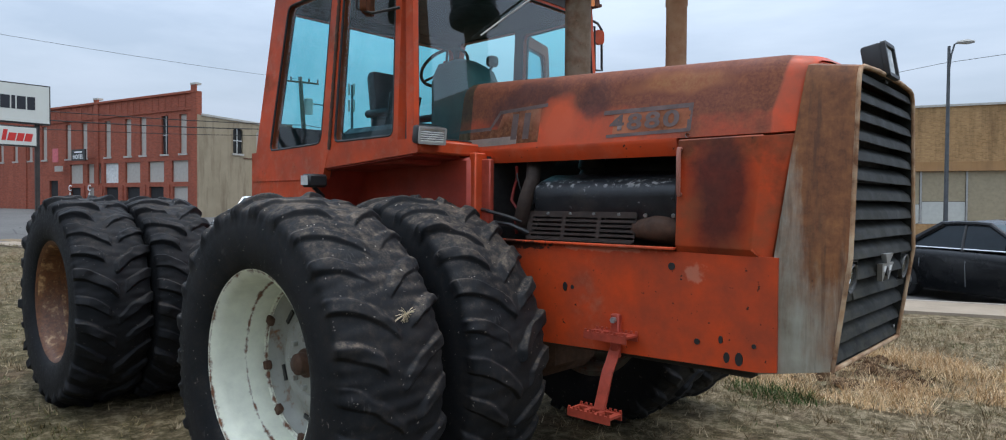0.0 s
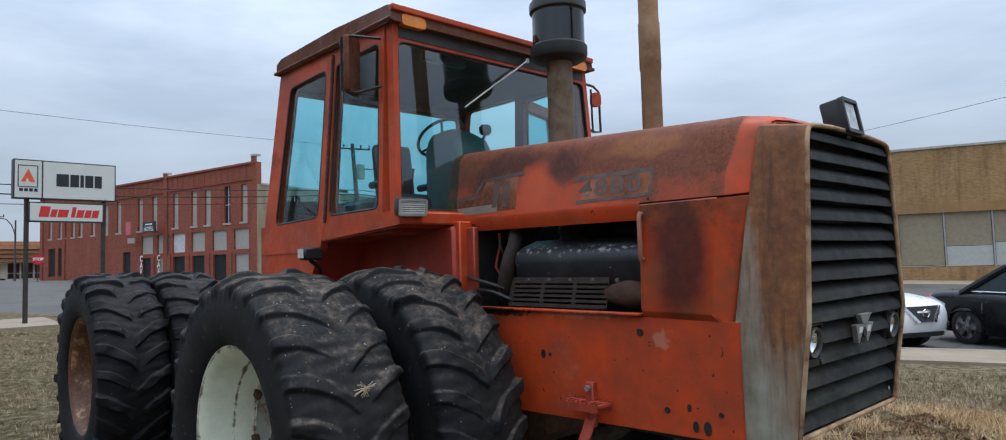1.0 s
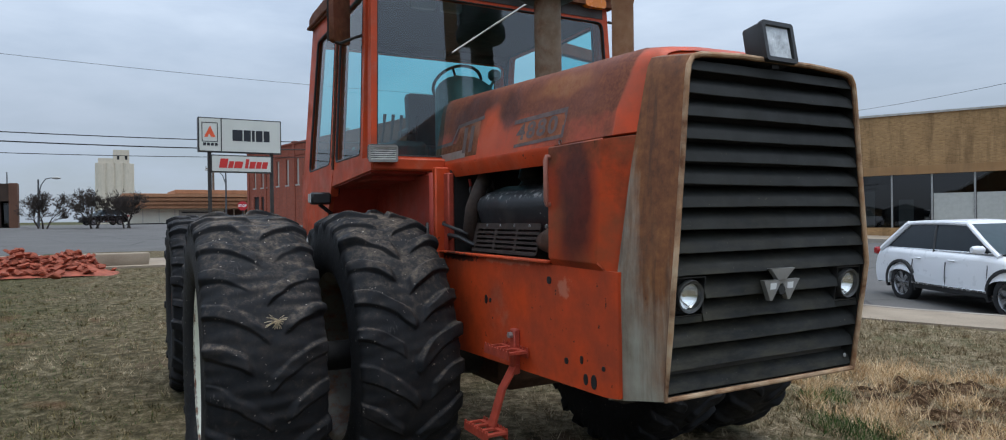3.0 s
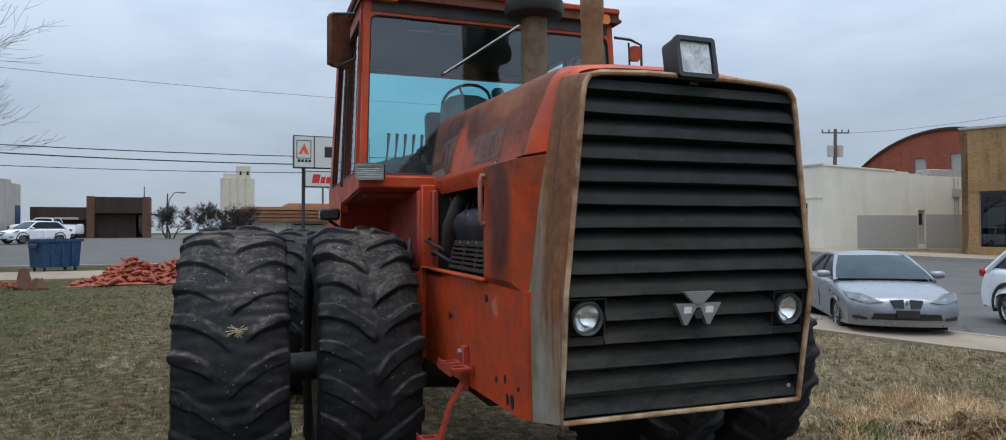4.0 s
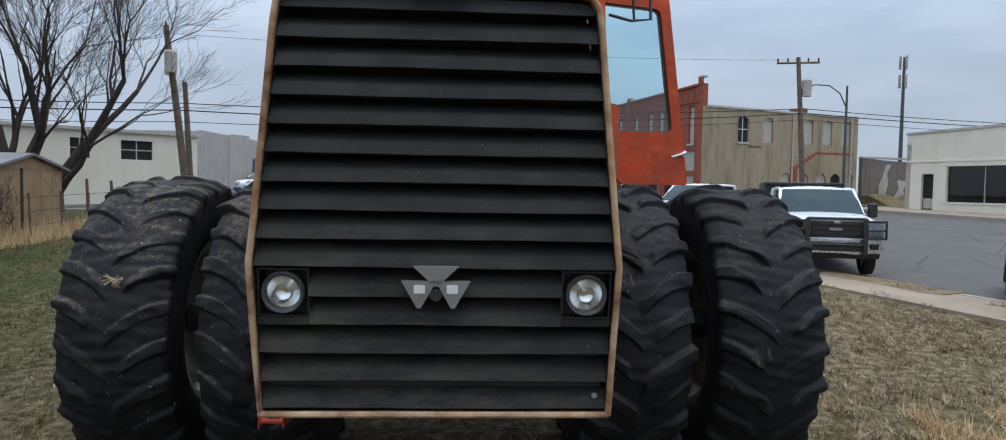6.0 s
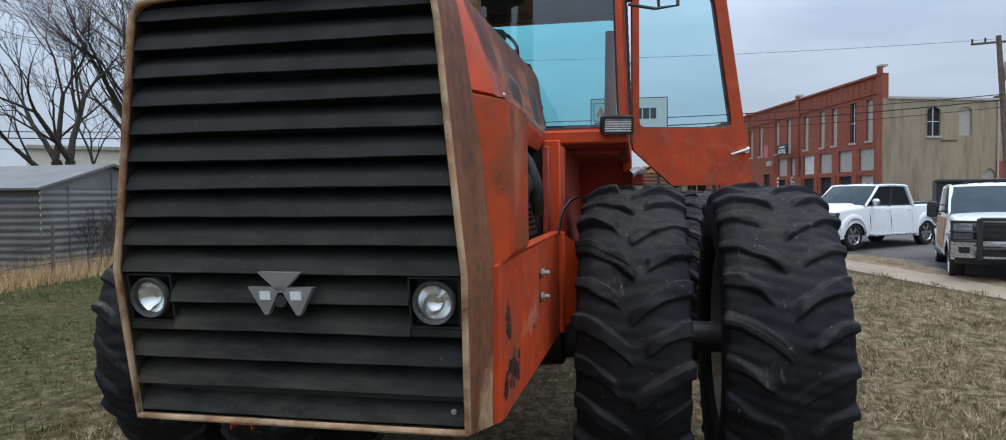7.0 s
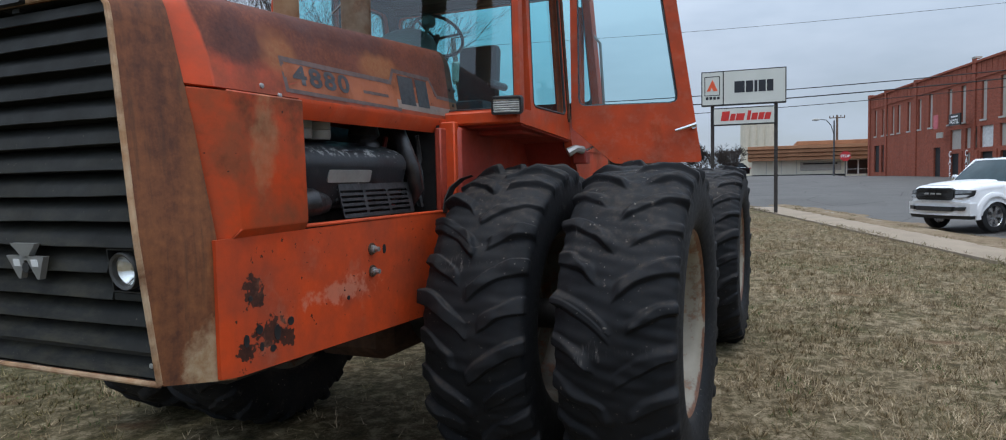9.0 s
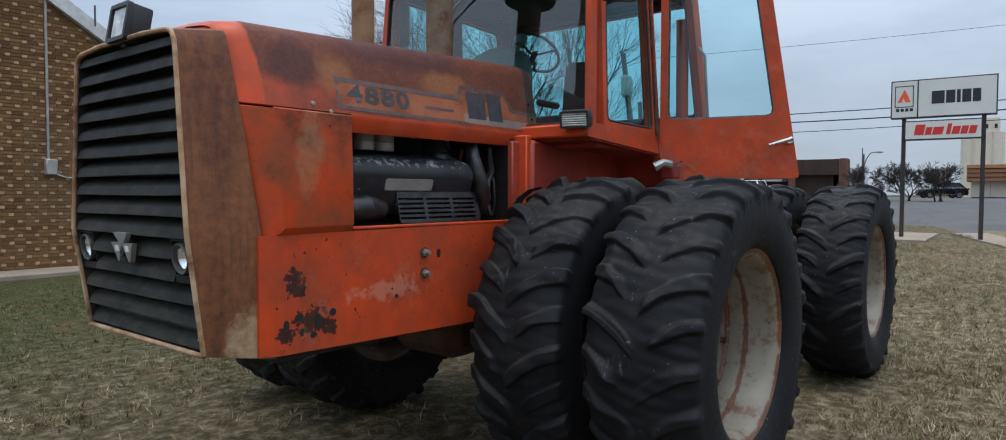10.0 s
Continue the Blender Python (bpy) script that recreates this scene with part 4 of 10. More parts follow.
rings += [[Vector((p.x, p.y * 0.975, p.z - 0.012 if p.z > 2.2 else p.z)) for p in r] for r in reversed(rings)]
loft(bm, rings, closed=False, cap=False)
hood = part("hood", bm, M_HOOD, TRACTOR, "orange hood faded and rusted brown along the top", smooth=35)
for s in (-1, 1):
    bm = bmesh.new()
    ra = []
    for x in (-1.72, -2.3, -2.8, -3.34):
        hb, zb, ht, zt = hood_at(x)
        ra.append([Vector((x, s * (hb + 0.002), zb + 0.002)), Vector((x, s * (hb + 0.004), zb - 0.02)), Vector((x, s * (hb - 0.03), zb - 0.085)), Vector((x, s * (hb - 0.05), zb - 0.08)), Vector((x, s * (hb - 0.02), zb))])
    loft(bm, ra)
    part("hood_rail", bm, M_ORANGE, TRACTOR)

# stripes of the decal follow the hood's side
M_DECAL = plain("worn_silver_decal", (0.30, 0.21, 0.17), 0.4, 0.2, vary=0.3, scale=9)
M_DECAL_DARK = plain("dark_decal_ink", (0.045, 0.040, 0.042), 0.5, vary=0.5, scale=14)
M_DECAL_LINE = plain("brown_decal_line", (0.105, 0.062, 0.052), 0.5, vary=0.4, scale=14)


M_DECAL_GROUND = worn_paint("decal_film", (0.40, 0.125, 0.055), (0.28, 0.080, 0.036), rust=0.42, dust=0.1, scale=3.0)
M_DECAL_TAN = worn_paint("worn_decal_film", (0.33, 0.145, 0.085), (0.30, 0.085, 0.038), rust=0.56, dust=0.2, scale=4.0)


def on_hood(s):
    def to(x, v, w):
        hb, zb, ht, zt = hood_at(x)
        yy = hb - 0.25 * (hb - ht) * min(1, v / (0.30 * (zt - zb))) if v < 0.30 * (zt - zb) else \
            (hb - 0.25 * (hb - ht)) + (ht + 0.030 - (hb - 0.25 * (hb - ht))) * (v - 0.30 * (zt - zb)) / (zt - 0.10 - zb - 0.30 * (zt - zb))
        return Vector((x, s * (yy + w), zb + v))
    return to


def strip(bm, pts, wid, to, w=0.0015):
    """A painted line along points (x, v), with its width across."""
    for (x0, v0), (x1, v1) in zip(pts, pts[1:]):
        d = Vector((x1 - x0, v1 - v0)).normalized()
        n = Vector((-d.y, d.x)) * wid / 2
        e = d * wid * 0.45
        n_seg = max(1, int(abs(x1 - x0) / 0.25))
        a, b = Vector((x0, v0)) - e, Vector((x1, v1)) + e
        row = []
        for k in range(n_seg + 1):
            p = a.lerp(b, k / n_seg)
            row.append((bm.verts.new(to(*(p + n), w)), bm.verts.new(to(*(p - n), w))))
        for q0, q1 in zip(row, row[1:]):
            bm.faces.new((q0[0], q0[1], q1[1], q1[0]))
    return bm


def ground_field(low, high, x0, x1, to, w, n=16):
    """The decal's film between two edges given over x, bent with the hood."""
    bm = bmesh.new()
    rows = []
    for k in range(n + 1):
        x = x0 + (x1 - x0) * k / n
        a, b = low(x), high(x)
        rows.append([bm.verts.new(to(x, a + (b - a) * j / 4, w)) for j in range(5)])
    for p, q in zip(rows, rows[1:]):
        for j in range(4):
            bm.faces.new((p[j], p[j + 1], q[j + 1], q[j]))
    return bm


def lettering(text, size, bold=0.0, extrude=0.0006, spacing=1.0):
    """Built-in font turned into a mesh, centred."""
    cu = bpy.data.curves.new("lettering", "FONT")
    cu.body, cu.size, cu.extrude, cu.offset, cu.align_x, cu.align_y = text, size, extrude, bold, "CENTER", "CENTER"
    cu.space_character = spacing
    ob = bpy.data.objects.new("lettering", cu)
    me = bpy.data.meshes.new_from_object(ob)
    bpy.data.objects.remove(ob)
    bpy.data.curves.remove(cu)
    return me


for s in (-1, 1):
    to = on_hood(s)
    bm2 = bmesh.new()
    strip(bm2, [(-1.66, 0.035), (-1.66, 0.165), (-2.55, 0.165)] if s > 0 else [(-1.66, 0.045), (-1.66, 0.165), (-2.18, 0.165)], 0.024, to, 0.002)
    bm3 = bmesh.new()
    strip(bm3, [(-2.55, 0.165), (-2.60, 0.235), (-3.02, 0.235), (-3.10, 0.135), (-3.37, 0.130)] if s > 0 else [(-2.62, 0.250), (-3.00, 0.235), (-3.08, 0.135), (-3.37, 0.130)], 0.022, to, 0.002)
    bmx = bmesh.new()
    x0, x1 = (-2.62, -3.37) if s > 0 else (-2.86, -3.37)
    strip(bmx, [(x0, 0.052), (x1, 0.045)], 0.05, to, 0.0010)
    part("decal_band", bmx, M_DECAL, hood)
    if s > 0:
        part("decal_ground", ground_field(lambda x: 0.026, lambda x: 0.165 if x > -2.55 else 0.235 if x > -3.04 else 0.135, -1.66, -3.37, to, 0.0006, 40), M_DECAL_GROUND, hood, "orange ground of the decal")
    else:
        part("decal_ground", ground_field(lambda x: 0.030, lambda x: 0.235 if x > -3.00 else 0.130, -2.66, -3.37, to, 0.0006), M_DECAL_TAN, hood, "worn tan ground of the decal")
        part("decal_ground", ground_field(lambda x: 0.045, lambda x: 0.165, -1.66, -2.12, to, 0.0006), M_DECAL_GROUND, hood, "orange ground of the decal")
    bm4 = bmesh.new()
    strip(bm4, [(-1.66, 0.030), (-2.62, 0.022)] if s > 0 else [(-1.66, 0.040), (-2.15, 0.034)], 0.018, to, 0.002)
    part("decal_outline", bm4, M_DECAL_LINE, hood, "worn dark outline of the decal")
    part("decal_outline", bm3, M_DECAL_LINE, hood, "worn dark outline of the decal")
    part("decal_outline", bm2, M_DECAL_LINE, hood, "worn dark outline of the decal")
    me = lettering("4880", 0.135, 0.004, 0.0, 1.18)
    me.materials.append(M_DECAL_DARK if s > 0 else M_DECAL_LINE)
    for v in me.vertices:
        u, h = v.co.x, v.co.y
        x = -1.93 - (u if s > 0 else -u) * 1.38
        v.co = to(x, 0.100 + h * 0.86, 0.0025)
    num = new("model_number", me)
    num.parent = hood
    num["label"] = "dark number 4880"
    # brand letters stand as plain blocks of their size
    bm = bmesh.new()
    for a, b in ((-2.64, -2.81), (-2.84, -2.98)) if s > 0 else ((-2.74, -2.79), (-2.84, -2.89)):
        prism(bm, [(a, 0.055), (b, 0.055), (b, 0.215), (a, 0.215)], to, 0.001, 0.0025)
    part("decal_block", bm, M_DECAL_DARK if s > 0 else M_DECAL_LINE, hood)
    if s > 0:
        bm = bmesh.new()
        strip(bm, [(-2.27, 0.085), (-2.50, 0.085)], 0.016, to, 0.002)
        part("decal_small_bar", bm, M_DECAL_LINE, hood)
for s, pts in ((1, ((-1.50, 0.03), (-1.60, -0.0), (-3.30, 0.20), (-3.32, 0.10), (-3.33, 0.02))), (-1, ((-1.66, 0.01),))):
    for x, v in pts:
        bm = bmesh.new()
        lathe(bm, [(0.0, 0.006), (0.010, 0.004), (0.012, -0.004)], 10)
        part("hood_bolt", bm, M_ALU if v < 0.05 else M_BLACK, hood).location = on_hood(s)(x, v, 0.002)

# side doors of the hood, chamfered all round
for s in (-1, 1):
    # Added black strip blocks the sky under the hood; the seam's dark is painted.
    y0, y1 = sorted((s * 0.47, s * 0.548))
    part("door_dark_strip", bx(-1.72, -1.23, y0, y1, 2.030, 2.085), M_BLACK, TRACTOR)
    bm = bmesh.new()
    o = [(-1.155, 2.058), (-1.245, 1.44), (-1.715, 1.455), (-1.69, 2.058)]
    inn = [(-1.262, 2.052), (-1.310, 1.535), (-1.690, 1.540), (-1.680, 2.052)]
    A = [bm.verts.new((x, s * (0.530 if i == 0 else 0.562), z)) for i, (x, z) in enumerate(o)]
    B = [bm.verts.new((x, s * 0.630, z)) for x, z in inn]
    C = [bm.verts.new((x, s * (0.515 if i == 0 else 0.55), z)) for i, (x, z) in enumerate(o)]
    for i in range(4):
        j = (i + 1) % 4
        bm.faces.new((A[i], A[j], B[j], B[i]))
        bm.faces.new((A[i], A[j], C[j], C[i]))
    bm.faces.new(B)
    bm.faces.new(C)
    bmesh.ops.bevel(bm, geom=[e for e in bm.edges], offset=0.006, segments=1, affect="EDGES")
    sp = part("side_door", bm, M_PANEL, TRACTOR, "orange side door scorched dark in the middle" if s < 0 else "orange side door with a pale scraped patch", smooth=30)
    if s < 0:
        bm = bmesh.new()
        tube(bm, [(-1.665, -0.600, 2.005), (-1.665, -0.648, 2.005), (-1.665, -0.652, 1.99), (-1.665, -0.652, 1.80), (-1.665, -0.648, 1.785), (-1.665, -0.600, 1.785)], 0.0115, 8)
        part("handle", bm, plain("faded_pink_handle", (0.35, 0.13, 0.09), 0.5), sp)
        bm = bmesh.new()
        lathe(bm, [(0.0, -0.016), (0.012, -0.012), (0.014, 0.0)], 10)
        part("latch", bm, M_ALU, sp).location = (-1.60, -0.602, 2.03)

# engine bay
eng = part("engine_block", bx(-2.86, -1.62, -0.30, 0.30, 1.00, 1.58, 0.03), M_IRON, TRACTOR, "sooty black engine block")
rng = random.Random(8)
for s in (-1, 1):
    m = Matrix.Translation((-2.16, s * 0.33, 1.75)) @ Matrix.Rotation(radians(-s * 16), 4, "X")
    bm = bmesh.new()
    # flat-sided covers with a broken upper edge
    side = [(0.12, -0.14), (-0.13, -0.14), (-0.150, -0.11), (-0.155, 0.07), (-0.145, 0.105), (-0.115, 0.135), (-0.06, 0.150), (0.06, 0.155), (0.12, 0.12)]
    rings = []
    for x, k in ((-0.56, 0.90), (-0.545, 0.97), (-0.52, 1.0), (-0.30, 1.0), (-0.28, 1.012), (-0.24, 1.012), (-0.22, 1.0), (0.38, 1.0), (0.42, 0.97), (0.435, 0.90)):
        rings.append([m @ Vector((x, -s * y * k, z * k)) for y, z in side])
    loft(bm, rings)
    box(bm, -0.57, 0.45, -0.135, 0.135, -0.15, -0.12, 0.01, m)
    cover = part("valve_cover", bm, M_SCUFFED, eng, "oily black valve cover with scuffed paint")
    for k in range(6):
        bm = bmesh.new()
        lathe(bm, [(0.0, 0.014), (0.012, 0.012), (0.014, -0.01)], 8, "y")
        part("cover_bolt", bm, M_ALU if s < 0 else M_IRON, cover).matrix_local = m @ Matrix.Translation((-0.45 + k * 0.165, s * 0.150, -0.03 if s < 0 else -0.10)) @ Matrix.Rotation(math.pi if s < 0 else 0.0, 4, "X")
    if s > 0:
        bm = bmesh.new()
        prism(bm, rect(-0.20, 0.15, -0.005, 0.058, 0.012), lambda u, v, w: m @ Vector((u, w, v)), 0.150, 0.160)
        part("plate", bm, M_TIN, cover, "bare tin plate")
    for x in (-0.52, 0.38):
        bm = bmesh.new()
        tube(bm, [m @ Vector((x, s * 0.12, 0.02)), m @ Vector((x, s * 0.15, 0.06)), m @ Vector((x + 0.05, s * 0.08, 0.13))], 0.012, 6)
        part("lifting_eye", bm, M_IRON, cover)
    # slotted heat shield low on the outside
    bm = bmesh.new()
    xf = -2.0 if s < 0 else -2.10
    slots = [rect(-2.72 + c * (xf + 2.74) / 3, -2.745 + (c + 1) * (xf + 2.74) / 3, 1.545 + r * 0.026, 1.557 + r * 0.026) for c in range(3) for r in range(5)]
    pierced(bm, rect(-2.76, xf, 1.525, 1.695, 0.015, 2), slots, lambda u, v, w: Vector((u, s * (0.505 + w - 0.22 * (v - 1.515)), v)), 0.0, 0.008)
    box(bm, -2.76, xf, s * 0.40 - 0.06, s * 0.40 + 0.07, 1.688, 1.696)
    part("heat_shield", bm, M_SOOTRUST if s < 0 else M_OILY, eng, "slotted rusty heat shield" if s < 0 else "slotted black heat shield")
    bm = bmesh.new()
    tube(bm, [(-1.78, s * 0.32, 1.56), (-1.80, s * 0.44, 1.60), (-1.88, s * 0.48, 1.61), (-2.02, s * 0.44, 1.60)], [0.07, 0.075, 0.07, 0.05], 12)
    part("manifold_elbow", bm, M_BROWN_IRON if s < 0 else M_OILY, eng, "rusted manifold elbow")
    bm = bmesh.new()
    tube(bm, [(-1.73, s * 0.40, 1.53), (-1.72, s * 0.49, 1.66), (-1.73, s * 0.48, 1.84), (-1.71, s * 0.36, 1.97), (-1.70, s * 0.2, 2.02)], 0.042, 10)
    part("radiator_hose", bm, M_BLACK, eng)
    for k in range(6):
        bm = bmesh.new()
        y0, x0 = s * rng.uniform(0.30, 0.50), rng.uniform(-2.98, -2.80)
        pts = [Vector((x0, y0, 1.55))]
        for q in range(6):
            pts.append(pts[-1] + Vector((rng.uniform(-0.04, 0.035), s * rng.uniform(-0.035, 0.03), 0.07)))
        tube(bm, pts, rng.choice((0.007, 0.010, 0.016)), 6)
        part("cable", bm, M_WIRE_RED if k == 2 else M_BLACK, eng)
    bm = bmesh.new()
    tube(bm, [(-2.80, s * 0.38, 2.0), (-2.74, s * 0.46, 1.90), (-2.76, s * 0.50, 1.78), (-2.80, s * 0.50, 1.66), (-2.84, s * 0.42, 1.58)], 0.045, 10)
    part("air_hose", bm, M_SOOTRUST if s < 0 else M_OILY, eng, "bent air pipe")
    if s < 0:
        bm = bmesh.new()
        tube(bm, [(-3.10, s * 0.50, 1.58), (-2.96, s * 0.57, 1.62), (-2.84, s * 0.56, 1.61), (-2.74, s * 0.50, 1.56)], 0.014, 8)
        part("hydraulic_hose", bm, M_BLACK, eng)
        bm = bmesh.new()
        tube(bm, [(-3.10, s * 0.54, 1.70), (-2.98, s * 0.60, 1.69), (-2.86, s * 0.57, 1.66), (-2.78, s * 0.52, 1.63)], 0.011, 8)
        part("hydraulic_hose", bm, M_BLACK, eng)
bm = bmesh.new()
lathe(bm, [(0.30, -0.02), (0.31, 0.0), (0.30, 0.02), (0.10, 0.03), (0.0, 0.03)], 28, "x")
part("fan", bm, M_IRON, eng).location = (-1.60, 0, 1.72)
for k, (x, y) in enumerate(((-1.97, 0.36), (-2.11, 0.36))):
    bm = bmesh.new()
    lathe(bm, [(0.0, -0.03), (0.056, -0.03), (0.060, -0.015), (0.060, 0.012), (0.056, 0.016), (0.060, 0.020), (0.060, 0.055), (0.05, 0.06), (0.0, 0.06)], 18, "z")
    part("filter", bm, M_TIN, eng).location = (x, y, 1.945)
for s in (-1, 1):
    bm = bmesh.new()
    lathe(bm, [(0.0, -0.1), (0.085, -0.1), (0.09, -0.03), (0.07, 0.0), (0.09, 0.02), (0.075, 0.08), (0.0, 0.08)], 18, "z")
    part("intake_bell", bm, M_OILY, eng).location = (-2.45 if s < 0 else -2.58, s * (0.25 if s < 0 else 0.30), 1.94)
bm = bmesh.new()
tube(bm, [(-2.9, 0, 1.95), (-2.4, 0, 1.97), (-1.75, 0, 1.93)], 0.075, 12)
part("intake_pipe", bm, M_IRON, eng)
# Added black panel over the orange firewall darkens the back of the bay.
part("bay_dark_panel", bx(-3.095, -3.06, -0.50, 0.50, 1.16, 2.05), M_IRON, TRACTOR)
part("firewall", bx(-3.16, -3.10, -0.60, 0.60, 1.16, 2.06, 0.008), M_ORANGE, TRACTOR)
for s in (-1, 1):
    part("firewall_post", bx(-3.12, -3.03, s * 0.52 - 0.022, s * 0.52 + 0.022, 1.50, 2.02, 0.008), M_DARKRED, TRACTOR)
    bm = bmesh.new()
    if s < 0:
        tube(bm, [(-3.10, s * 0.62, 1.50), (-3.02, s * 0.70, 1.52), (-2.97, s * 0.72, 1.60), (-3.0, s * 0.70, 1.70)], [0.012, 0.02, 0.022, 0.008], 8)
    else:
        # bent flat strap
        loft(bm, [[Vector((x - 0.03 * q, 0.60 + y, z)), Vector((x + 0.03 * q, 0.60 + y, z + 0.01)), Vector((x + 0.03 * q, 0.608 + y, z + 0.01)), Vector((x - 0.03 * q, 0.608 + y, z))] for x, y, z, q in ((-2.95, 0.0, 1.50, 1.0), (-2.96, 0.01, 1.58, 1.1), (-2.99, 0.03, 1.65, 1.1), (-3.04, 0.07, 1.70, 0.9), (-3.10, 0.11, 1.72, 0.5))])
    part("loose_bracket", bm, M_IRON, TRACTOR)

# step on the right-hand plate
bm = bmesh.new()
box(bm, -2.055, -2.005, -0.640, -0.604, 0.93, 1.16, 0.006)
path = [(-2.03, -0.625, 0.98), (-2.03, -0.66, 0.92), (-2.03, -0.70, 0.86), (-2.035, -0.73, 0.76), (-2.04, -0.755, 0.68)]
rings = []
for p in path:
    rings.append([(p[0] - 0.032, p[1] - 0.007, p[2]), (p[0] + 0.032, p[1] - 0.007, p[2]), (p[0] + 0.032, p[1] + 0.007, p[2] + 0.003), (p[0] - 0.032, p[1] + 0.007, p[2] + 0.003)])
loft(bm, rings)
step = part("step", bm, M_DARKRED, TRACTOR, "orange two-tread boarding step")
for (cx, cy, cz) in ((-2.03, -0.675, 1.060), (-2.05, -0.785, 0.672)):
    bm = bmesh.new()
    slots = [rect(cx - 0.115 + k * 0.08, cx - 0.060 + k * 0.08, cy - 0.03, cy + 0.03) for k in range(3)]
    pierced(bm, rect(cx - 0.13, cx + 0.13, cy - 0.055, cy + 0.055), slots, lambda u, v, w: Vector((u, v, cz + w)), -0.006, 0.006)
    for y in (-0.057, 0.051):
        box(bm, cx - 0.13, cx + 0.13, cy + y, cy + y + 0.006, cz - 0.030, cz + 0.010)
        for k in range(9):
            box(bm, cx - 0.125 + k * 0.03, cx - 0.112 + k * 0.03, cy + y, cy + y + 0.006, cz + 0.008, cz + 0.022)
    part("tread", bm, M_DARKRED, step)
bm = bmesh.new()
lathe(bm, [(0.0, -0.02), (0.016, -0.02), (0.016, 0.0), (0.0, 0.0)], 6)
part("step_bolt", bm, M_ALU, step).location = (-2.03, -0.64, 1.13)

# stacks
bm = bmesh.new()
lathe(bm, [(0.0, 2.42), (0.088, 2.42), (0.088, 3.17), (0.0, 3.17)], 24, "z")
stack = part("air_intake", bm, M_PIPE, TRACTOR, "grey-brown intake pipe under a black pre-cleaner")
bm = bmesh.new()
lathe(bm, [(0.088, 3.15), (0.15, 3.155), (0.188, 3.175), (0.197, 3.20), (0.197, 3.255), (0.180, 3.27), (0.160, 3.28), (0.160, 3.48), (0.180, 3.49), (0.197, 3.505), (0.197, 3.56), (0.18, 3.585), (0.10, 3.605), (0.0, 3.61)], 32, "z")
part("pre_cleaner", bm, M_BLACK, stack, "black pre-cleaner bowl")
bm = bmesh.new()
lathe(bm, [(0.172, 3.27), (0.180, 3.27), (0.180, 3.49), (0.172, 3.49)], 32, "z")
part("bowl", bm, glass("smoky_plastic", (0.25, 0.25, 0.26)), stack).visible_shadow = False
stack.location = (-2.826, 0.10, 0)
bm = bmesh.new()
lathe(bm, [(0.0, 2.40), (0.063, 2.40), (0.063, 2.95), (0.067, 2.96), (0.067, 3.25), (0.062, 3.26), (0.062, 4.2), (0.056, 4.2), (0.056, 2.5), (0.0, 2.5)], 24, "z")
ex = part("exhaust_pipe", bm, M_EXHAUST, TRACTOR, "tall rusty exhaust pipe")
ex.location = (-2.131, 0.172, 0)

# lamp on the shroud's top
M_RIBLENS = plain("ribbed_lamp_glass", (0.56, 0.57, 0.56), 0.18, 0.25, vary=0.45, scale=16)
bm = bmesh.new()
box(bm, -0.06, 0.035, -0.090, 0.090, -0.084, 0.084, 0.014, None, 2)
tl = part("top_lamp", bm, M_BLACK, TRACTOR, "black square work lamp with a ribbed lens")
tl.matrix_local = Matrix.Translation((-0.948, 0.0, 2.422)) @ Matrix.Rotation(radians(-10), 4, "Y")
bm = ribbed(0.022, 0.040, -0.074, 0.074, -0.068, 0.068, 13)
part("lens", bm, M_RIBLENS, tl, "ribbed clear lens")
bm = bmesh.new()
pierced(bm, rect(-0.092, 0.092, -0.086, 0.086, 0.014), [rect(-0.074, 0.074, -0.068, 0.068, 0.008)], lambda u, v, w: Vector((w, u, v)), 0.030, 0.052)
part("bezel", bm, M_BLACK, tl)
bm = bmesh.new()
box(bm, -0.03, 0.01, -0.02, 0.02, -0.1, -0.075)
part("lamp_foot", bm, M_BLACK, tl)


# ---- cab ----
CAB_F, CAB_R, BELT, ROOF = -3.33, -5.19, 2.12, 3.46
CAB_HW = 1.0


def lean_x(x, z):
    """The cab's back leans forward with height; its front leans back a little."""
    t = (z - 1.83) / (3.40 - 1.83)
    k = (CAB_F - x) / (CAB_F - CAB_R)
    return x + k * 0.30 * t - (1 - k) * 0.04 * t


def side_to(s):
    return lambda u, v, w: Vector((lean_x(u, v), s * (CAB_HW - w - 0.035 * (v - 2.1)), v))


cab = part("cab", bx(-5.15, -3.40, -0.93, 0.93, 1.985, 2.045, 0.01), M_RED_SHADED, TRACTOR, "faded orange cab with tinted windows and the left door open")
# floor and wheel-arch sides
SKIRT = [(-3.19, 2.04), (-3.19, 2.125), (-5.20, 2.125), (-5.20, 1.60), (-4.40, 1.60), (-4.18, 1.975), (-3.24, 2.035)]
for s in (-1, 1):
    bm = bmesh.new()
    prism(bm, SKIRT, lambda u, v, w: Vector((u, s * w, v)), 0.965, 1.0)
    part("cab_skirt", bm, M_CAB, cab)
    rings = []
    for x, z in ((-3.24, 2.035), (-4.18, 1.975), (-4.40, 1.60)):
        rings.append([Vector((x, s * 0.60, z + 0.004)), Vector((x, s * 0.985, z + 0.004)), Vector((x - 0.01, s * 0.985, z - 0.012)), Vector((x - 0.01, s * 0.60, z - 0.012))])
    bm = bmesh.new()
    loft(bm, rings)
    part("wheel_arch", bm, M_RED_SHADED, cab)
part("cab_base", bx(-5.15, -3.14, -0.62, 0.62, 1.25, 2.03, 0.02), M_RED_SHADED, cab)
part("cowl", bx(-3.36, -3.175, -0.996, 0.996, 2.039, 2.121, 0.012), M_CAB, cab)
bm = bmesh.new()
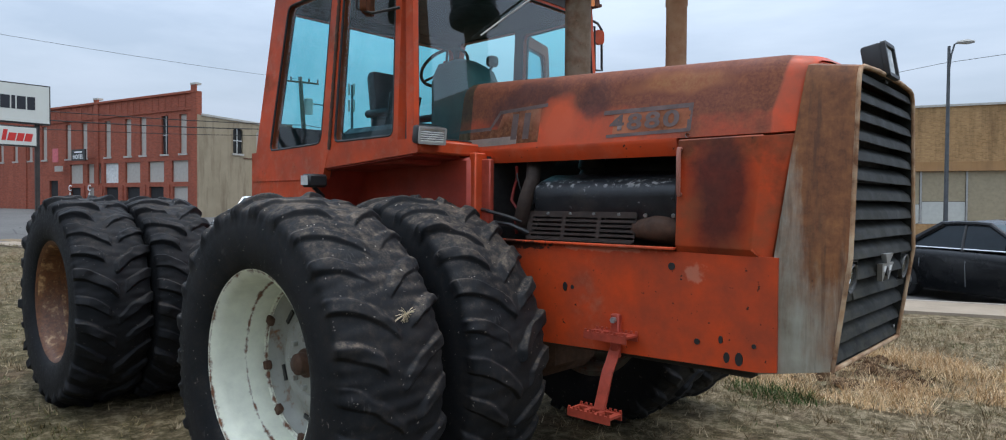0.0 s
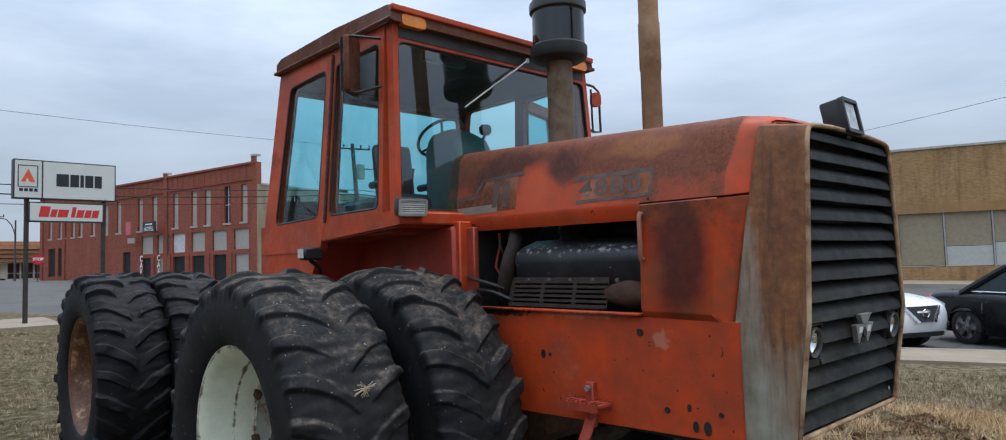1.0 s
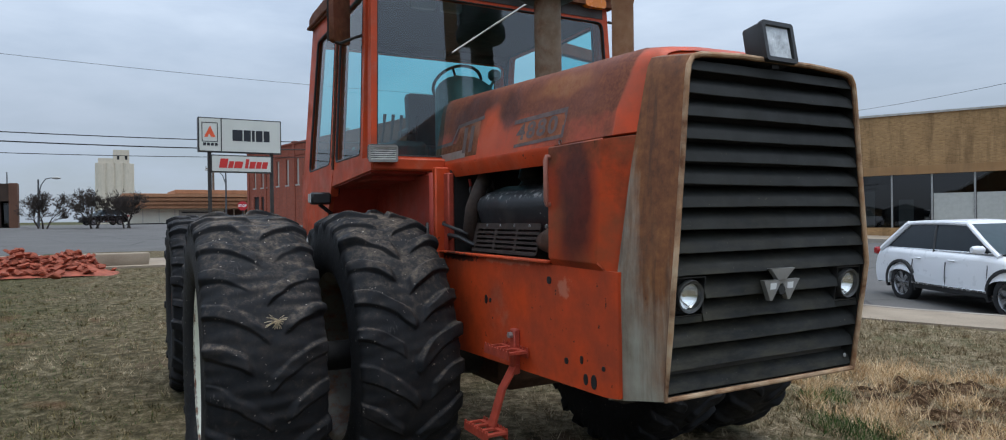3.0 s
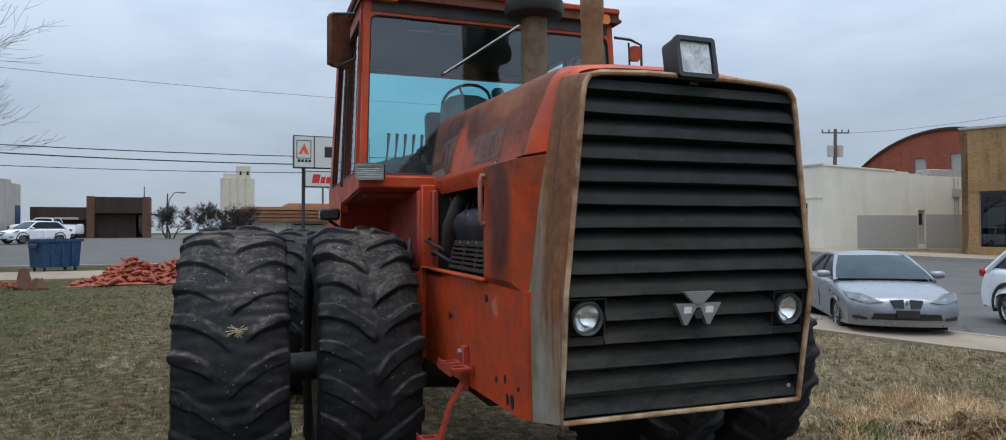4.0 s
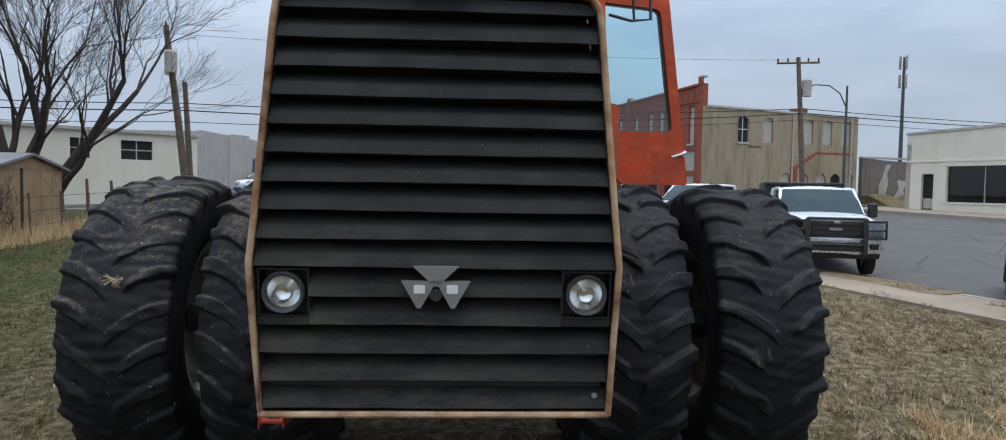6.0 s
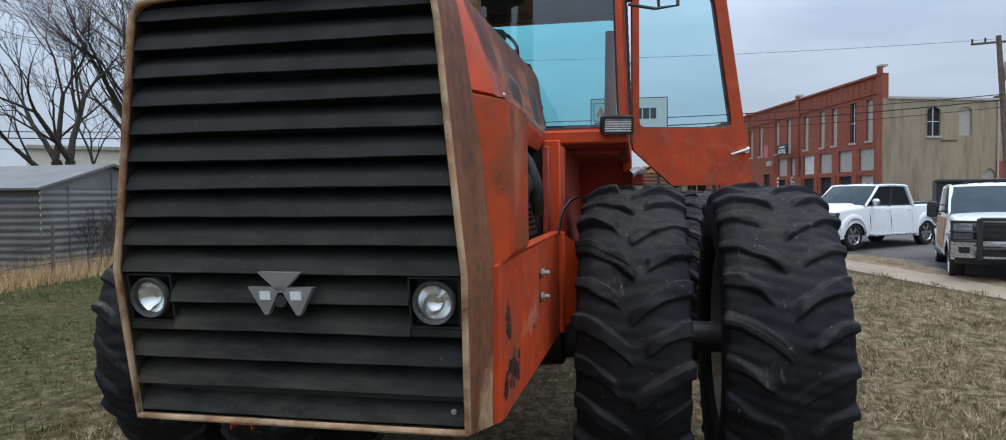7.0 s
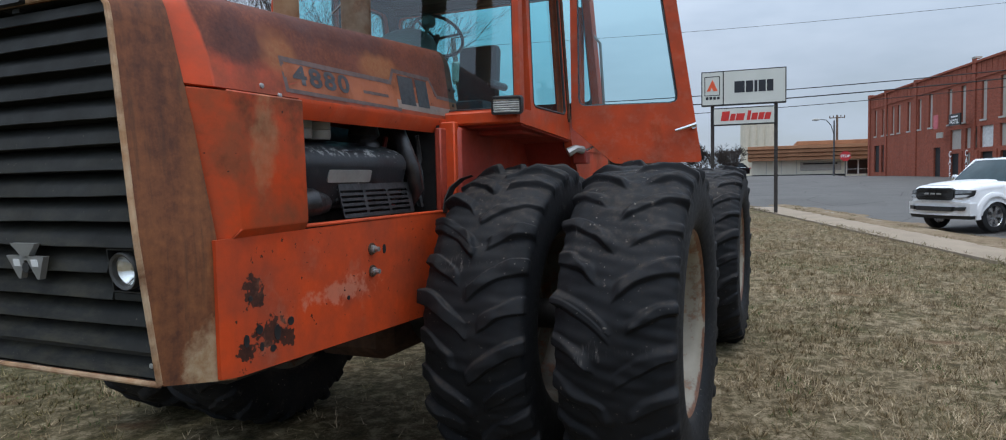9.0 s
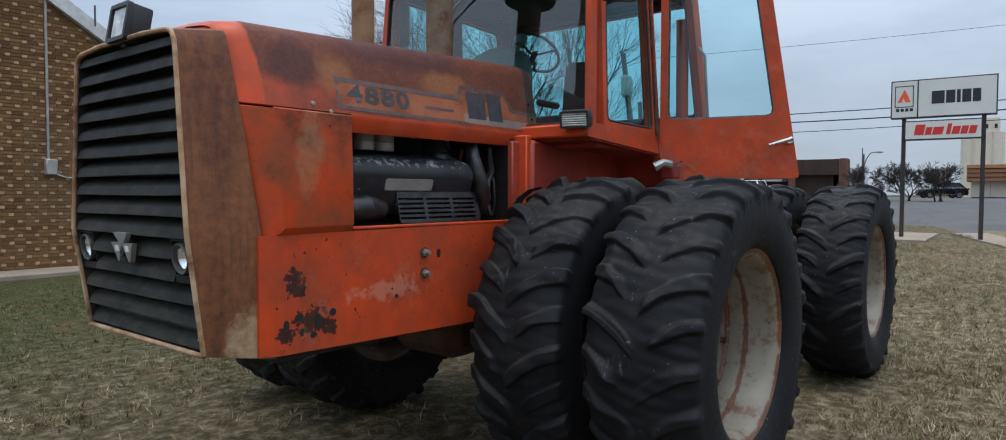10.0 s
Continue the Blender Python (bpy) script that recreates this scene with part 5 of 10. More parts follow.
box(bm, -5.22, -4.42, -0.99, 0.99, 1.58, 2.10, 0.02)
part("rear_skirt", bm, M_CAB, cab)

# window frames
front_out = [(-0.985, 2.10), (0.985, 2.10), (0.945, ROOF - 0.10), (-0.945, ROOF - 0.10)]
front_in = rounded([(-0.945, 2.135), (0.945, 2.135), (0.908, 3.235), (-0.908, 3.235)], 0.06)
ft = lambda u, v, w: Vector((CAB_F + 0.09 - 0.055 * (v - 2.1) - w, u, v))
bm = bmesh.new()
pierced(bm, front_out, [front_in], ft, 0.0, 0.07)
part("windscreen_frame", bm, M_CAB, cab)
seal = bmesh.new()
tube(seal, [ft(u, v, 0.01) for u, v in front_in + front_in[:1]], 0.011, 6, cap=False)
part("windscreen_seal", seal, M_BLACK, cab)
pane("windscreen", [ft(u, v, 0.02) for u, v in front_in], glass("windscreen_glass", (0.46, 0.82, 0.85), 0.02, 1.8), cab, "blue-green tinted windscreen")
bm = bmesh.new()
prism(bm, rect(-0.90, 0.90, 3.255, 3.37), ft, -0.006, 0.0)
part("visor_strip", bm, plain("brown_black_strip", (0.035, 0.026, 0.022), 0.6, vary=0.4), cab, "dark strip over the windscreen")
for s in (-1, 1):
    bm = bmesh.new()
    prism(bm, rect(s * 0.81 - 0.095, s * 0.81 + 0.095, 3.325, 3.40, 0.025), ft, -0.055, -0.006)
    part("marker_lamp", bm, M_AMBER, cab, "amber marker lamp")
bm = bmesh.new()
tube(bm, [ft(0.24, 3.30, 0.0), ft(0.24, 3.30, -0.035)], 0.02, 8)
tube(bm, [ft(0.24, 3.30, -0.03), ft(0.08, 3.19, -0.045), ft(-0.10, 3.065, -0.035)], 0.0075, 6)
tube(bm, [ft(0.06, 3.175, -0.03), ft(-0.10, 3.065, -0.03), ft(-0.40, 2.855, -0.024)], 0.0065, 6)
part("wiper", bm, M_ALU, cab, "parked windscreen wiper")

F_WIN = [(-3.425, 2.155), (-4.085, 2.150), (-4.085, 3.22), (-3.425, 3.24)]
R_WIN = [(-4.255, 2.15), (-4.98, 2.13), (-4.94, 3.20), (-4.255, 3.22)]
for s in (-1, 1):
    to = side_to(s)
    holes = [rounded(F_WIN, 0.05), rounded([(-4.20, 1.98), (-5.06, 1.98), (-5.04, 3.26), (-4.20, 3.26)], 0.04)] if s > 0 else [rounded(F_WIN, 0.05), rounded(R_WIN, 0.06)]
    bm = bmesh.new()
    pierced(bm, [(-3.375, 2.10), (-4.15, 2.09), (-4.20, 1.90), (-5.19, 1.90), (-5.19, ROOF - 0.08), (-3.345, ROOF - 0.08)], holes, to, 0.0, 0.06)
    part("side_frame", bm, M_CAB, cab)
    bm = bmesh.new()
    pierced(bm, [(-3.40, 2.12), (-4.15, 2.11), (-4.20, 1.92), (-5.15, 1.92), (-5.15, ROOF - 0.12), (-3.40, ROOF - 0.12)], holes, to, 0.064, 0.070)
    part("inner_lining", bm, M_HEADLINER, cab)
    for k, w in enumerate(holes):
        if s > 0 and k == 1:
            continue
        sl = bmesh.new()
        tube(sl, [to(u, v, 0.006) for u, v in w + w[:1]], 0.010, 6, cap=False)
        part("window_seal", sl, M_BLACK, cab)
        pane("window", [to(u, v, 0.02) for u, v in w], M_TINT, cab, "tinted side window")
    bm = bmesh.new()
    tube(bm, [to(-4.13, z, -0.008) for z in (2.10, 2.5, 3.0, 3.3)], 0.010, 8)
    for k in range(18):
        z = 2.12 + k * 0.065
        tube(bm, [to(-4.13, z, -0.008), to(-4.13, z + 0.045, -0.008)], 0.013, 8)
    part("door_hinge", bm, M_BROWN_IRON, cab)
# back
bt2 = lambda u, v, w: Vector((lean_x(CAB_R, v) + w, u, v))
bm = bmesh.new()
back_in = rounded([(-0.915, 2.34), (0.915, 2.34), (0.88, 3.20), (-0.88, 3.20)], 0.06)
pierced(bm, [(-0.985, 1.70), (0.985, 1.70), (0.945, ROOF - 0.08), (-0.945, ROOF - 0.08)], [back_in], bt2, 0.0, 0.06)
part("back_frame", bm, M_CAB, cab)
bm = bmesh.new()
pierced(bm, [(-0.95, 1.75), (0.95, 1.75), (0.92, ROOF - 0.12), (-0.92, ROOF - 0.12)], [back_in], bt2, 0.064, 0.070)
part("inner_lining", bm, M_HEADLINER, cab)
pane("rear_window", [bt2(u, v, 0.02) for u, v in back_in], M_TINT, cab)
# roof
bm = bmesh.new()
rings = []
for x, dz, k in ((-3.255, -0.115, 1.0), (-3.27, -0.03, 1.0), (-3.32, 0.0, 0.985), (-4.0, 0.025, 0.985), (-4.86, 0.01, 0.985), (-4.915, -0.03, 1.0), (-4.92, -0.115, 1.0)):
    rings.append([Vector((x, y * k, ROOF + dz + (0.0 if abs(y) > 0.9 else 0.018) if dz > -0.1 else ROOF + dz)) for y in (-0.985, -0.95, -0.4, 0.4, 0.95, 0.985)])
full = []
for r in rings:
    full.append(r + [Vector((p.x, p.y, ROOF - 0.12)) for p in reversed(r)])
loft(bm, full)
part("roof", bm, M_ROOFRUST, cab, "rust-brown cab roof")
for s in (-1, 1):
    bm = bmesh.new()
    tube(bm, [(-3.25, s * 0.99, ROOF - 0.105), (-4.93, s * 0.99, ROOF - 0.105)], 0.014, 6)
    part("drip_rail", bm, M_ROOFRUST, cab)
part("front_header", bx(-3.30, -3.245, -0.985, 0.985, ROOF - 0.055, ROOF - 0.012, 0.008), M_CAB, cab)
part("headliner", bx(-4.86, -3.36, -0.88, 0.88, 3.27, 3.295), M_HEADLINER, cab)
part("rear_headliner", bx(-4.95, -4.80, -0.88, 0.88, 3.215, 3.29, 0.02), M_HEADLINER, cab)

# left door, swung wide open on its front hinge
door_m = Matrix.Translation((-4.155, 1.012, 0)) @ Matrix.Rotation(radians(108), 4, "Z")
d_out = rounded([(0.0, 2.06), (0.30, 1.795), (0.925, 1.795), (0.695, 3.30), (0.0, 3.30)], 0.03)
d_win = rounded([(0.050, 2.215), (0.765, 2.220), (0.620, 3.20), (0.050, 3.20)], 0.06)
dt = lambda u, v, w: Vector((u, -w, v))
bm = bmesh.new()
pierced(bm, d_out, [d_win], dt, -0.02, 0.02)
door = part("door", bm, M_CAB, cab, "orange cab door standing open")
door.matrix_local = door_m
# Black rubber seal round the door window.
sl = bmesh.new()
tube(sl, [dt(u, v, -0.022) for u, v in d_win + d_win[:1]], 0.014, 6, cap=False)
part("door_dark_strip", sl, M_BLACK, door)
pane("door_window", [dt(u, v, 0) for u, v in d_win], glass("door_glass", (0.62, 0.86, 0.90)), door)
for side in (-1, 1):
    bm = bmesh.new()
    tube(bm, [(0.86, side * 0.02, 2.05), (0.86, side * 0.05, 2.05)], 0.022, 10)
    tube(bm, [(0.875, side * 0.05, 2.062), (0.84, side * 0.055, 2.05), (0.73, side * 0.06, 2.02)], [0.018, 0.016, 0.010], 8)
    part("handle", bm, M_CHROME, door, "chrome door handle")
bm = bmesh.new()
tube(bm, [(0.20, 0.05, 2.0), (0.16, 0.07, 1.93), (0.06, 0.06, 1.88)], 0.010, 6)
part("door_stay", bm, M_CHROME, door)

# mirrors
for s in (-1, 1):
    bm = bmesh.new()
    if s < 0:
        tube(bm, [(-3.36, -1.0, 3.24), (-3.50, -1.12, 3.27), (-3.58, -1.16, 3.27), (-3.58, -1.16, 2.93), (-3.50, -1.10, 2.90), (-3.36, -1.0, 2.93)], 0.010, 6)
        mm = Matrix.Translation((-3.575, -1.085, 3.10)) @ Matrix.Rotation(radians(35), 4, "Z")
    else:
        tube(bm, [(-3.36, 1.0, 3.26), (-3.40, 1.16, 3.27), (-3.45, 1.29, 3.25), (-3.45, 1.30, 2.90), (-3.42, 1.16, 2.88), (-3.36, 1.0, 2.90)], 0.011, 6)
        tube(bm, [(-3.44, 1.17 + 0.005 * k, z) for k, z in enumerate((3.255, 3.20, 2.95, 2.895))], 0.009, 6)
        mm = Matrix.Translation((-3.435, 1.225, 3.17)) @ Matrix.Rotation(radians(-22), 4, "Z")
    mir = part("mirror", bm, M_BLACK, cab, "long door mirror on a bent bracket")
    bm = bmesh.new()
    hy, hz = (0.085, 0.19) if s < 0 else (0.045, 0.06)
    prism(bm, rect(-hy, hy, -hz, hz, 0.03), lambda u, v, w: mm @ Vector((w, u, v)), -0.02, 0.02)
    part("mirror_shell", bm, M_ROOFRUST if s < 0 else M_CAB, mir, "rusty mirror back" if s < 0 else "small orange mirror back")
    bm = bmesh.new()
    prism(bm, rect(0.015 - hy, hy - 0.015, 0.015 - hz, hz - 0.015, 0.02), lambda u, v, w: mm @ Vector((w, u, v)), -0.024, -0.020)
    part("mirror_glass", bm, M_MIRROR, mir)

# work lamps under the windscreen
for s in (-1, 1):
    bm = bmesh.new()
    box(bm, -0.05, 0.04, -0.095, 0.095, -0.055, 0.055, 0.018, None, 2)
    wlp = part("work_lamp", bm, M_BLACK, cab, "rectangular work lamp with clouded lens")
    wlp.matrix_local = Matrix.Translation((-3.165, s * 0.93, 2.145)) @ Matrix.Rotation(radians(s * 14), 4, "Z") @ Matrix.Rotation(radians(10), 4, "Y")
    bm = ribbed(0.036, 0.043, -0.080, 0.080, -0.040, 0.040, 6, True)
    part("lens", bm, M_OLDLENS, wlp)
    bm = bmesh.new()
    pierced(bm, rect(-0.092, 0.092, -0.052, 0.052, 0.012), [rect(-0.079, 0.079, -0.039, 0.039, 0.006)], lambda u, v, w: Vector((w, u, v)), 0.038, 0.048)
    part("bezel", bm, M_TIN if s < 0 else M_BLACK, wlp)
    bm = bmesh.new()
    tube(bm, [(-0.01, 0, -0.05), (-0.02, 0.01, -0.09), (-0.03, 0.0, -0.11)], 0.008, 6)
    part("lamp_cable", bm, M_BLACK, wlp)
bm = bmesh.new()
box(bm, -4.20, -4.10, -1.17, -1.02, 1.84, 1.93, 0.015)
mk = part("fender_marker", bm, M_BLACK, TRACTOR, "small dark marker lamp")
bm = bx(-4.19, -4.11, -1.176, -1.171, 1.855, 1.918)
part("lens", bm, M_LENS, mk)
bm = bmesh.new()
tube(bm, [(-4.15, -1.10, 1.84), (-4.16, -1.02, 1.78), (-4.25, -0.97, 1.75)], 0.015, 6)
part("stalk", bm, M_BLACK, mk)
part("linkage", bx(-4.32, -4.20, 1.0, 1.10, 1.80, 1.90, 0.01), M_RED_SHADED, TRACTOR)
bm = bmesh.new()
tube(bm, [(-4.10, 1.0, 1.88), (-4.13, 1.05, 1.91), (-4.19, 1.08, 1.90)], [0.035, 0.028, 0.032], 8)
part("door_latch", bm, M_ALU, TRACTOR)

# inside the cab
seat = bmesh.new()
box(seat, -4.78, -4.30, -0.24, 0.24, 2.12, 2.34, 0.05, None, 2)
st = part("driver_seat", seat, M_SEAT, cab, "dark high-backed driver's seat")
bm = bmesh.new()
box(bm, -0.06, 0.06, -0.19, 0.19, -0.30, 0.25, 0.055, Matrix.Translation((-4.74, 0.0, 2.60)) @ Matrix.Rotation(radians(-8), 4, "Y"), 2)
part("backrest", bm, M_SEAT, st)
for s in (-1, 1):
    part("armrest", bx(-4.72, -4.40, s * 0.25 - 0.03, s * 0.25 + 0.03, 2.44, 2.50, 0.02), M_SEAT, st)
bm = bmesh.new()
rings = []
for x, z, hw in ((-3.46, 2.58, 0.17), (-3.56, 2.74, 0.19), (-3.68, 2.80, 0.19), (-3.84, 2.79, 0.18), (-3.90, 2.72, 0.16), (-3.93, 2.40, 0.12)):
    rings.append([Vector((x, -0.10 - hw, 2.05)), Vector((x, -0.10 - hw, z - 0.08)), Vector((x, -0.10 - hw * 0.8, z - 0.025)), Vector((x, -0.10 - hw * 0.4, z)), Vector((x, -0.10 + hw * 0.4, z)),
                  Vector((x, -0.10 + hw * 0.8, z - 0.025)), Vector((x, -0.10 + hw, z - 0.08)), Vector((x, -0.10 + hw, 2.05))])
loft(bm, rings)
part("dashboard", bm, M_CONSOLE, cab, "grey-green instrument console")
bm = bmesh.new()
sw = Matrix.Translation((-4.03, -0.01, 2.80)) @ Matrix.Rotation(radians(-38), 4, "Y")
tube(bm, [sw @ Vector((0.20 * math.cos(a), 0.20 * math.sin(a), 0)) for a in [2 * math.pi * k / 28 for k in range(29)]], 0.013, 8, cap=False)
for k in range(3):
    a = radians(90 + 120 * k)
    tube(bm, [sw @ Vector((0, 0, -0.03)), sw @ Vector((0.20 * math.cos(a), 0.20 * math.sin(a), 0))], 0.010, 6)
tube(bm, [sw @ Vector((0, 0, 0)), sw @ Vector((0, 0, -0.25))], 0.025, 8)
part("steering_wheel", bm, M_BLACK, cab, "thin black steering wheel")
bm = bmesh.new()
box(bm, -4.35, -3.55, -0.75, -0.45, 2.05, 2.28, 0.04)
con = part("lever_console", bm, M_SEAT, cab)
for k in range(5):
    bm = bmesh.new()
    y = -0.70 + k * 0.065
    tube(bm, [(-3.9, y, 2.25), (-3.86, y + 0.01, 2.38), (-3.84, y + 0.015, 2.50)], [0.008, 0.007, 0.014], 6)
    part("lever", bm, M_BLACK, con)
bm = bmesh.new()
box(bm, -3.69, -3.61, 0.085, 0.175, 2.78, 2.86, 0.02)
tube(bm, [(-3.65, 0.08, 2.70), (-3.65, 0.13, 2.79)], 0.012, 6)
part("gauge_pod", bm, M_CONSOLE, cab)
bm = bmesh.new()
box(bm, -3.48, -3.42, -0.62, -0.44, 3.19, 3.27, 0.01)
box(bm, -3.48, -3.42, -0.40, -0.24, 3.19, 3.27, 0.01)
part("sun_visor", bm, M_CONSOLE, cab)
bm = bmesh.new()
tube(bm, [(-4.95, 0.80, 1.2), (-4.96, 0.82, 2.2), (-4.90, 0.84, 3.1)], 0.05, 10)
part("rear_post", bm, M_CAB, cab)
bm = bmesh.new()
tube(bm, [(-4.98, 0.95, 2.2), (-4.98, 1.03, 2.3), (-4.93, 1.02, 2.8), (-4.92, 0.94, 2.9)], 0.012, 6)
part("grab_rail", bm, M_ALU, cab)


# ---- ground ----
KERB, ALONG = Vector((-13.4, 10.35, 0)), radians(20.5)
UX, UY = Vector((math.cos(ALONG), math.sin(ALONG), 0)), Vector((-math.sin(ALONG), math.cos(ALONG), 0))


def street(a, b, z=0.0):
    """A place by the street: a along the kerb, b across it, away from the lot."""
    p = KERB + UX * a + UY * b
    return Vector((p.x, p.y, ground_z(p.x) + z))


ROAD = -0.11


def grass_mat():
    s = Nodes("dormant_grass")
    big, mid, fine = s.noise(0.35, 6, 0.6), s.noise(2.2, 7, 0.65), s.noise(38, 5, 0.8)
    knot = s.noise(8.0, 5, 0.65)
    c = s.ramp(s.mix(0.62, fine, knot), [(0.36, (0.048, 0.038, 0.020)), (0.47, (0.115, 0.089, 0.049)), (0.58, (0.29, 0.230, 0.148)), (0.72, (0.40, 0.330, 0.225))])
    green = s.ramp(s.mix(0.5, big, mid), [(0.50, 0.0), (0.62, 1.0)])
    c = s.mix(s.math("MULTIPLY", green, 0.6), c, s.ramp(fine, [(0.3, (0.030, 0.036, 0.012)), (0.7, (0.105, 0.115, 0.042))]))
    moss = s.math("MULTIPLY", s.span(s.math("ADD", s.axis("Y"), s.math("MULTIPLY", big, 6.0)), 9.0, 4.5), 0.75)
    c = s.mix(moss, c, s.ramp(s.mix(0.6, fine, knot), [(0.36, (0.024, 0.021, 0.010)), (0.50, (0.080, 0.064, 0.032)), (0.60, (0.19, 0.155, 0.095))]))
    lush = s.math("MULTIPLY", s.span(s.math("ADD", s.axis("Y"), s.math("MULTIPLY", mid, 5.0)), 3.2, -0.6), 0.75)
    c = s.mix(lush, c, s.ramp(s.mix(0.5, fine, knot), [(0.38, (0.020, 0.026, 0.008)), (0.55, (0.062, 0.072, 0.024)), (0.68, (0.14, 0.13, 0.065))]))
    bare = s.ramp(s.mix(0.4, mid, big), [(0.36, 1.0), (0.45, 0.0)])
    c = s.mix(s.math("MULTIPLY", bare, 0.65), c, s.ramp(fine, [(0.3, (0.075, 0.048, 0.030)), (0.7, (0.19, 0.125, 0.08))]))
    ruddy = s.ramp(s.noise(0.9, 5, 0.6, dist=0.6), [(0.60, 0.0), (0.70, 0.6)])
    c = s.mix(ruddy, c, s.ramp(fine, [(0.3, (0.075, 0.035, 0.017)), (0.7, (0.20, 0.105, 0.055))]))
    return s.set(c, 0.95, 0.0, s.mix(0.5, fine, knot), 0.9, 0.06, spec=0.1)


def asphalt_mat():
    s = Nodes("worn_asphalt")
    c = s.ramp(s.noise(0.6, 6), [(0.3, (0.088, 0.083, 0.077)), (0.7, (0.130, 0.122, 0.113))])
    g = s.noise(70, 3)
    c = s.mix(0.4, c, s.ramp(g, [(0.3, (0.05, 0.05, 0.048)), (0.7, (0.16, 0.155, 0.15))]))
    v = s.n.new("ShaderNodeTexVoronoi")
    v.feature = "DISTANCE_TO_EDGE"
    v.inputs["Scale"].default_value = 0.30
    s.l.new(s.tc.outputs["Object"], v.inputs["Vector"])
    crack = s.ramp(s.math("ADD", v.outputs["Distance"], s.math("MULTIPLY", s.noise(2.5, 5), 0.02)), [(0.010, 1.0), (0.022, 0.0)])
    c = s.mix(s.math("MULTIPLY", crack, 0.6), c, (0.03, 0.03, 0.028))
    return s.set(c, 0.9, 0.0, g, 0.3, 0.01, spec=0.25)


def concrete_mat(name, a, b):
    s = Nodes(name)
    c = s.ramp(s.noise(1.3, 7, 0.6), [(0.3, a), (0.7, b)])
    g = s.noise(45, 4)
    c = s.mix(0.3, c, s.ramp(g, [(0.3, tuple(v * 0.7 for v in a)), (0.7, b)]))
    return s.set(c, 0.9, 0.0, g, 0.3, 0.006, spec=0.2)


def verge_mat():
    s = Nodes("dirt_and_dead_grass")
    c = s.ramp(s.mix(0.5, s.noise(1.1, 6, 0.6), s.noise(4.5, 6, 0.65)), [(0.36, (0.13, 0.088, 0.052)), (0.50, (0.22, 0.160, 0.104)), (0.64, (0.31, 0.25, 0.175))])
    g = s.noise(36, 5, 0.75)
    c = s.mix(0.45, c, s.ramp(g, [(0.36, (0.060, 0.042, 0.024)), (0.64, (0.33, 0.26, 0.18))]))
    tuft = s.ramp(s.noise(2.4, 6, 0.7), [(0.54, 0.0), (0.63, 0.8)])
    c = s.mix(tuft, c, s.ramp(g, [(0.35, (0.050, 0.042, 0.020)), (0.65, (0.20, 0.165, 0.085))]))
    return s.set(c, 0.95, 0.0, g, 0.7, 0.02, spec=0.1)


M_GRASS, M_ASPHALT = grass_mat(), asphalt_mat()
M_CONCRETE = concrete_mat("sandy_concrete", (0.235, 0.187, 0.138), (0.36, 0.295, 0.22))
M_KERB = concrete_mat("kerb_concrete", (0.25, 0.22, 0.18), (0.36, 0.32, 0.27))


def sheet(name, xs, ys, zf, mat, label, cat):
    bm = bmesh.new()
    g = [[bm.verts.new((x, y, zf(x, y))) for y in ys] for x in xs]
    for i in range(len(xs) - 1):
        for j in range(len(ys) - 1):
            bm.faces.new((g[i][j], g[i + 1][j], g[i + 1][j + 1], g[i][j + 1]))
    return solo(name, bm, mat, label, cat, kind="structure", smooth=180)


def lot_z(x, y):
    near = max(0.0, 1 - (abs(x + 3) + abs(y - 3)) / 60)
    b = (y - KERB.y) * math.cos(ALONG) - (x - KERB.x) * math.sin(ALONG)
    dip = -0.40 if -0.75 < b < 28.6 and x < 60 else 0.0
    return dip + ground_z(x) + near * 0.035 * (noise.noise(Vector((x * 0.35, y * 0.35, 0.3))) + 0.5 * noise.noise(Vector((x * 1.1, y * 1.1, 2)))) - 0.005


def steps(a, b, fine0, fine1, fine, coarse):
    out, v = [], a
    while v < b:
        out.append(v)
        v += fine if fine0 <= v < fine1 else coarse
    return out + [b]


xs = [-2500, -900, -300, -150] + steps(-90, 40, -30, 12, 0.4, 4.0) + [150, 900, 2500]
ys = [-2500, -900, -300, -120] + steps(-60, 70, -10, 24, 0.4, 4.0) + [150, 900, 2500]
sheet("ground", xs, ys, lot_z, M_GRASS, "dry dormant grass lot with green and bare patches", "ground")


def ribbon(name, a0, a1, b0, b1, lift, mat, label, cat, n=60, thick=0.12):
    """A strip along the street, with sides, that follows the slope."""
    bm = bmesh.new()
    rings = []
    for k in range(n + 1):
        a = a0 + (a1 - a0) * k / n
        rings.append([street(a, b0, lift - thick), street(a, b0, lift), street(a, b1, lift), street(a, b1, lift - thick)])
    loft(bm, rings)
    return solo(name, bm, mat, label, cat, kind="structure", smooth=30)


ribbon("road", -90, 90, 0.15, 23.9, ROAD, M_ASPHALT, "wide worn grey asphalt street", "road")
ribbon("kerb", -13, 60, 0.0, 0.16, 0.045, M_KERB, "low concrete kerb along the street", "kerb", thick=0.4)
ribbon("pavement", -13, 60, -1.45, -0.003, 0.04, M_CONCRETE, "sandy concrete pavement beside the lot", "pavement", thick=0.4)
M_VERGE = verge_mat()


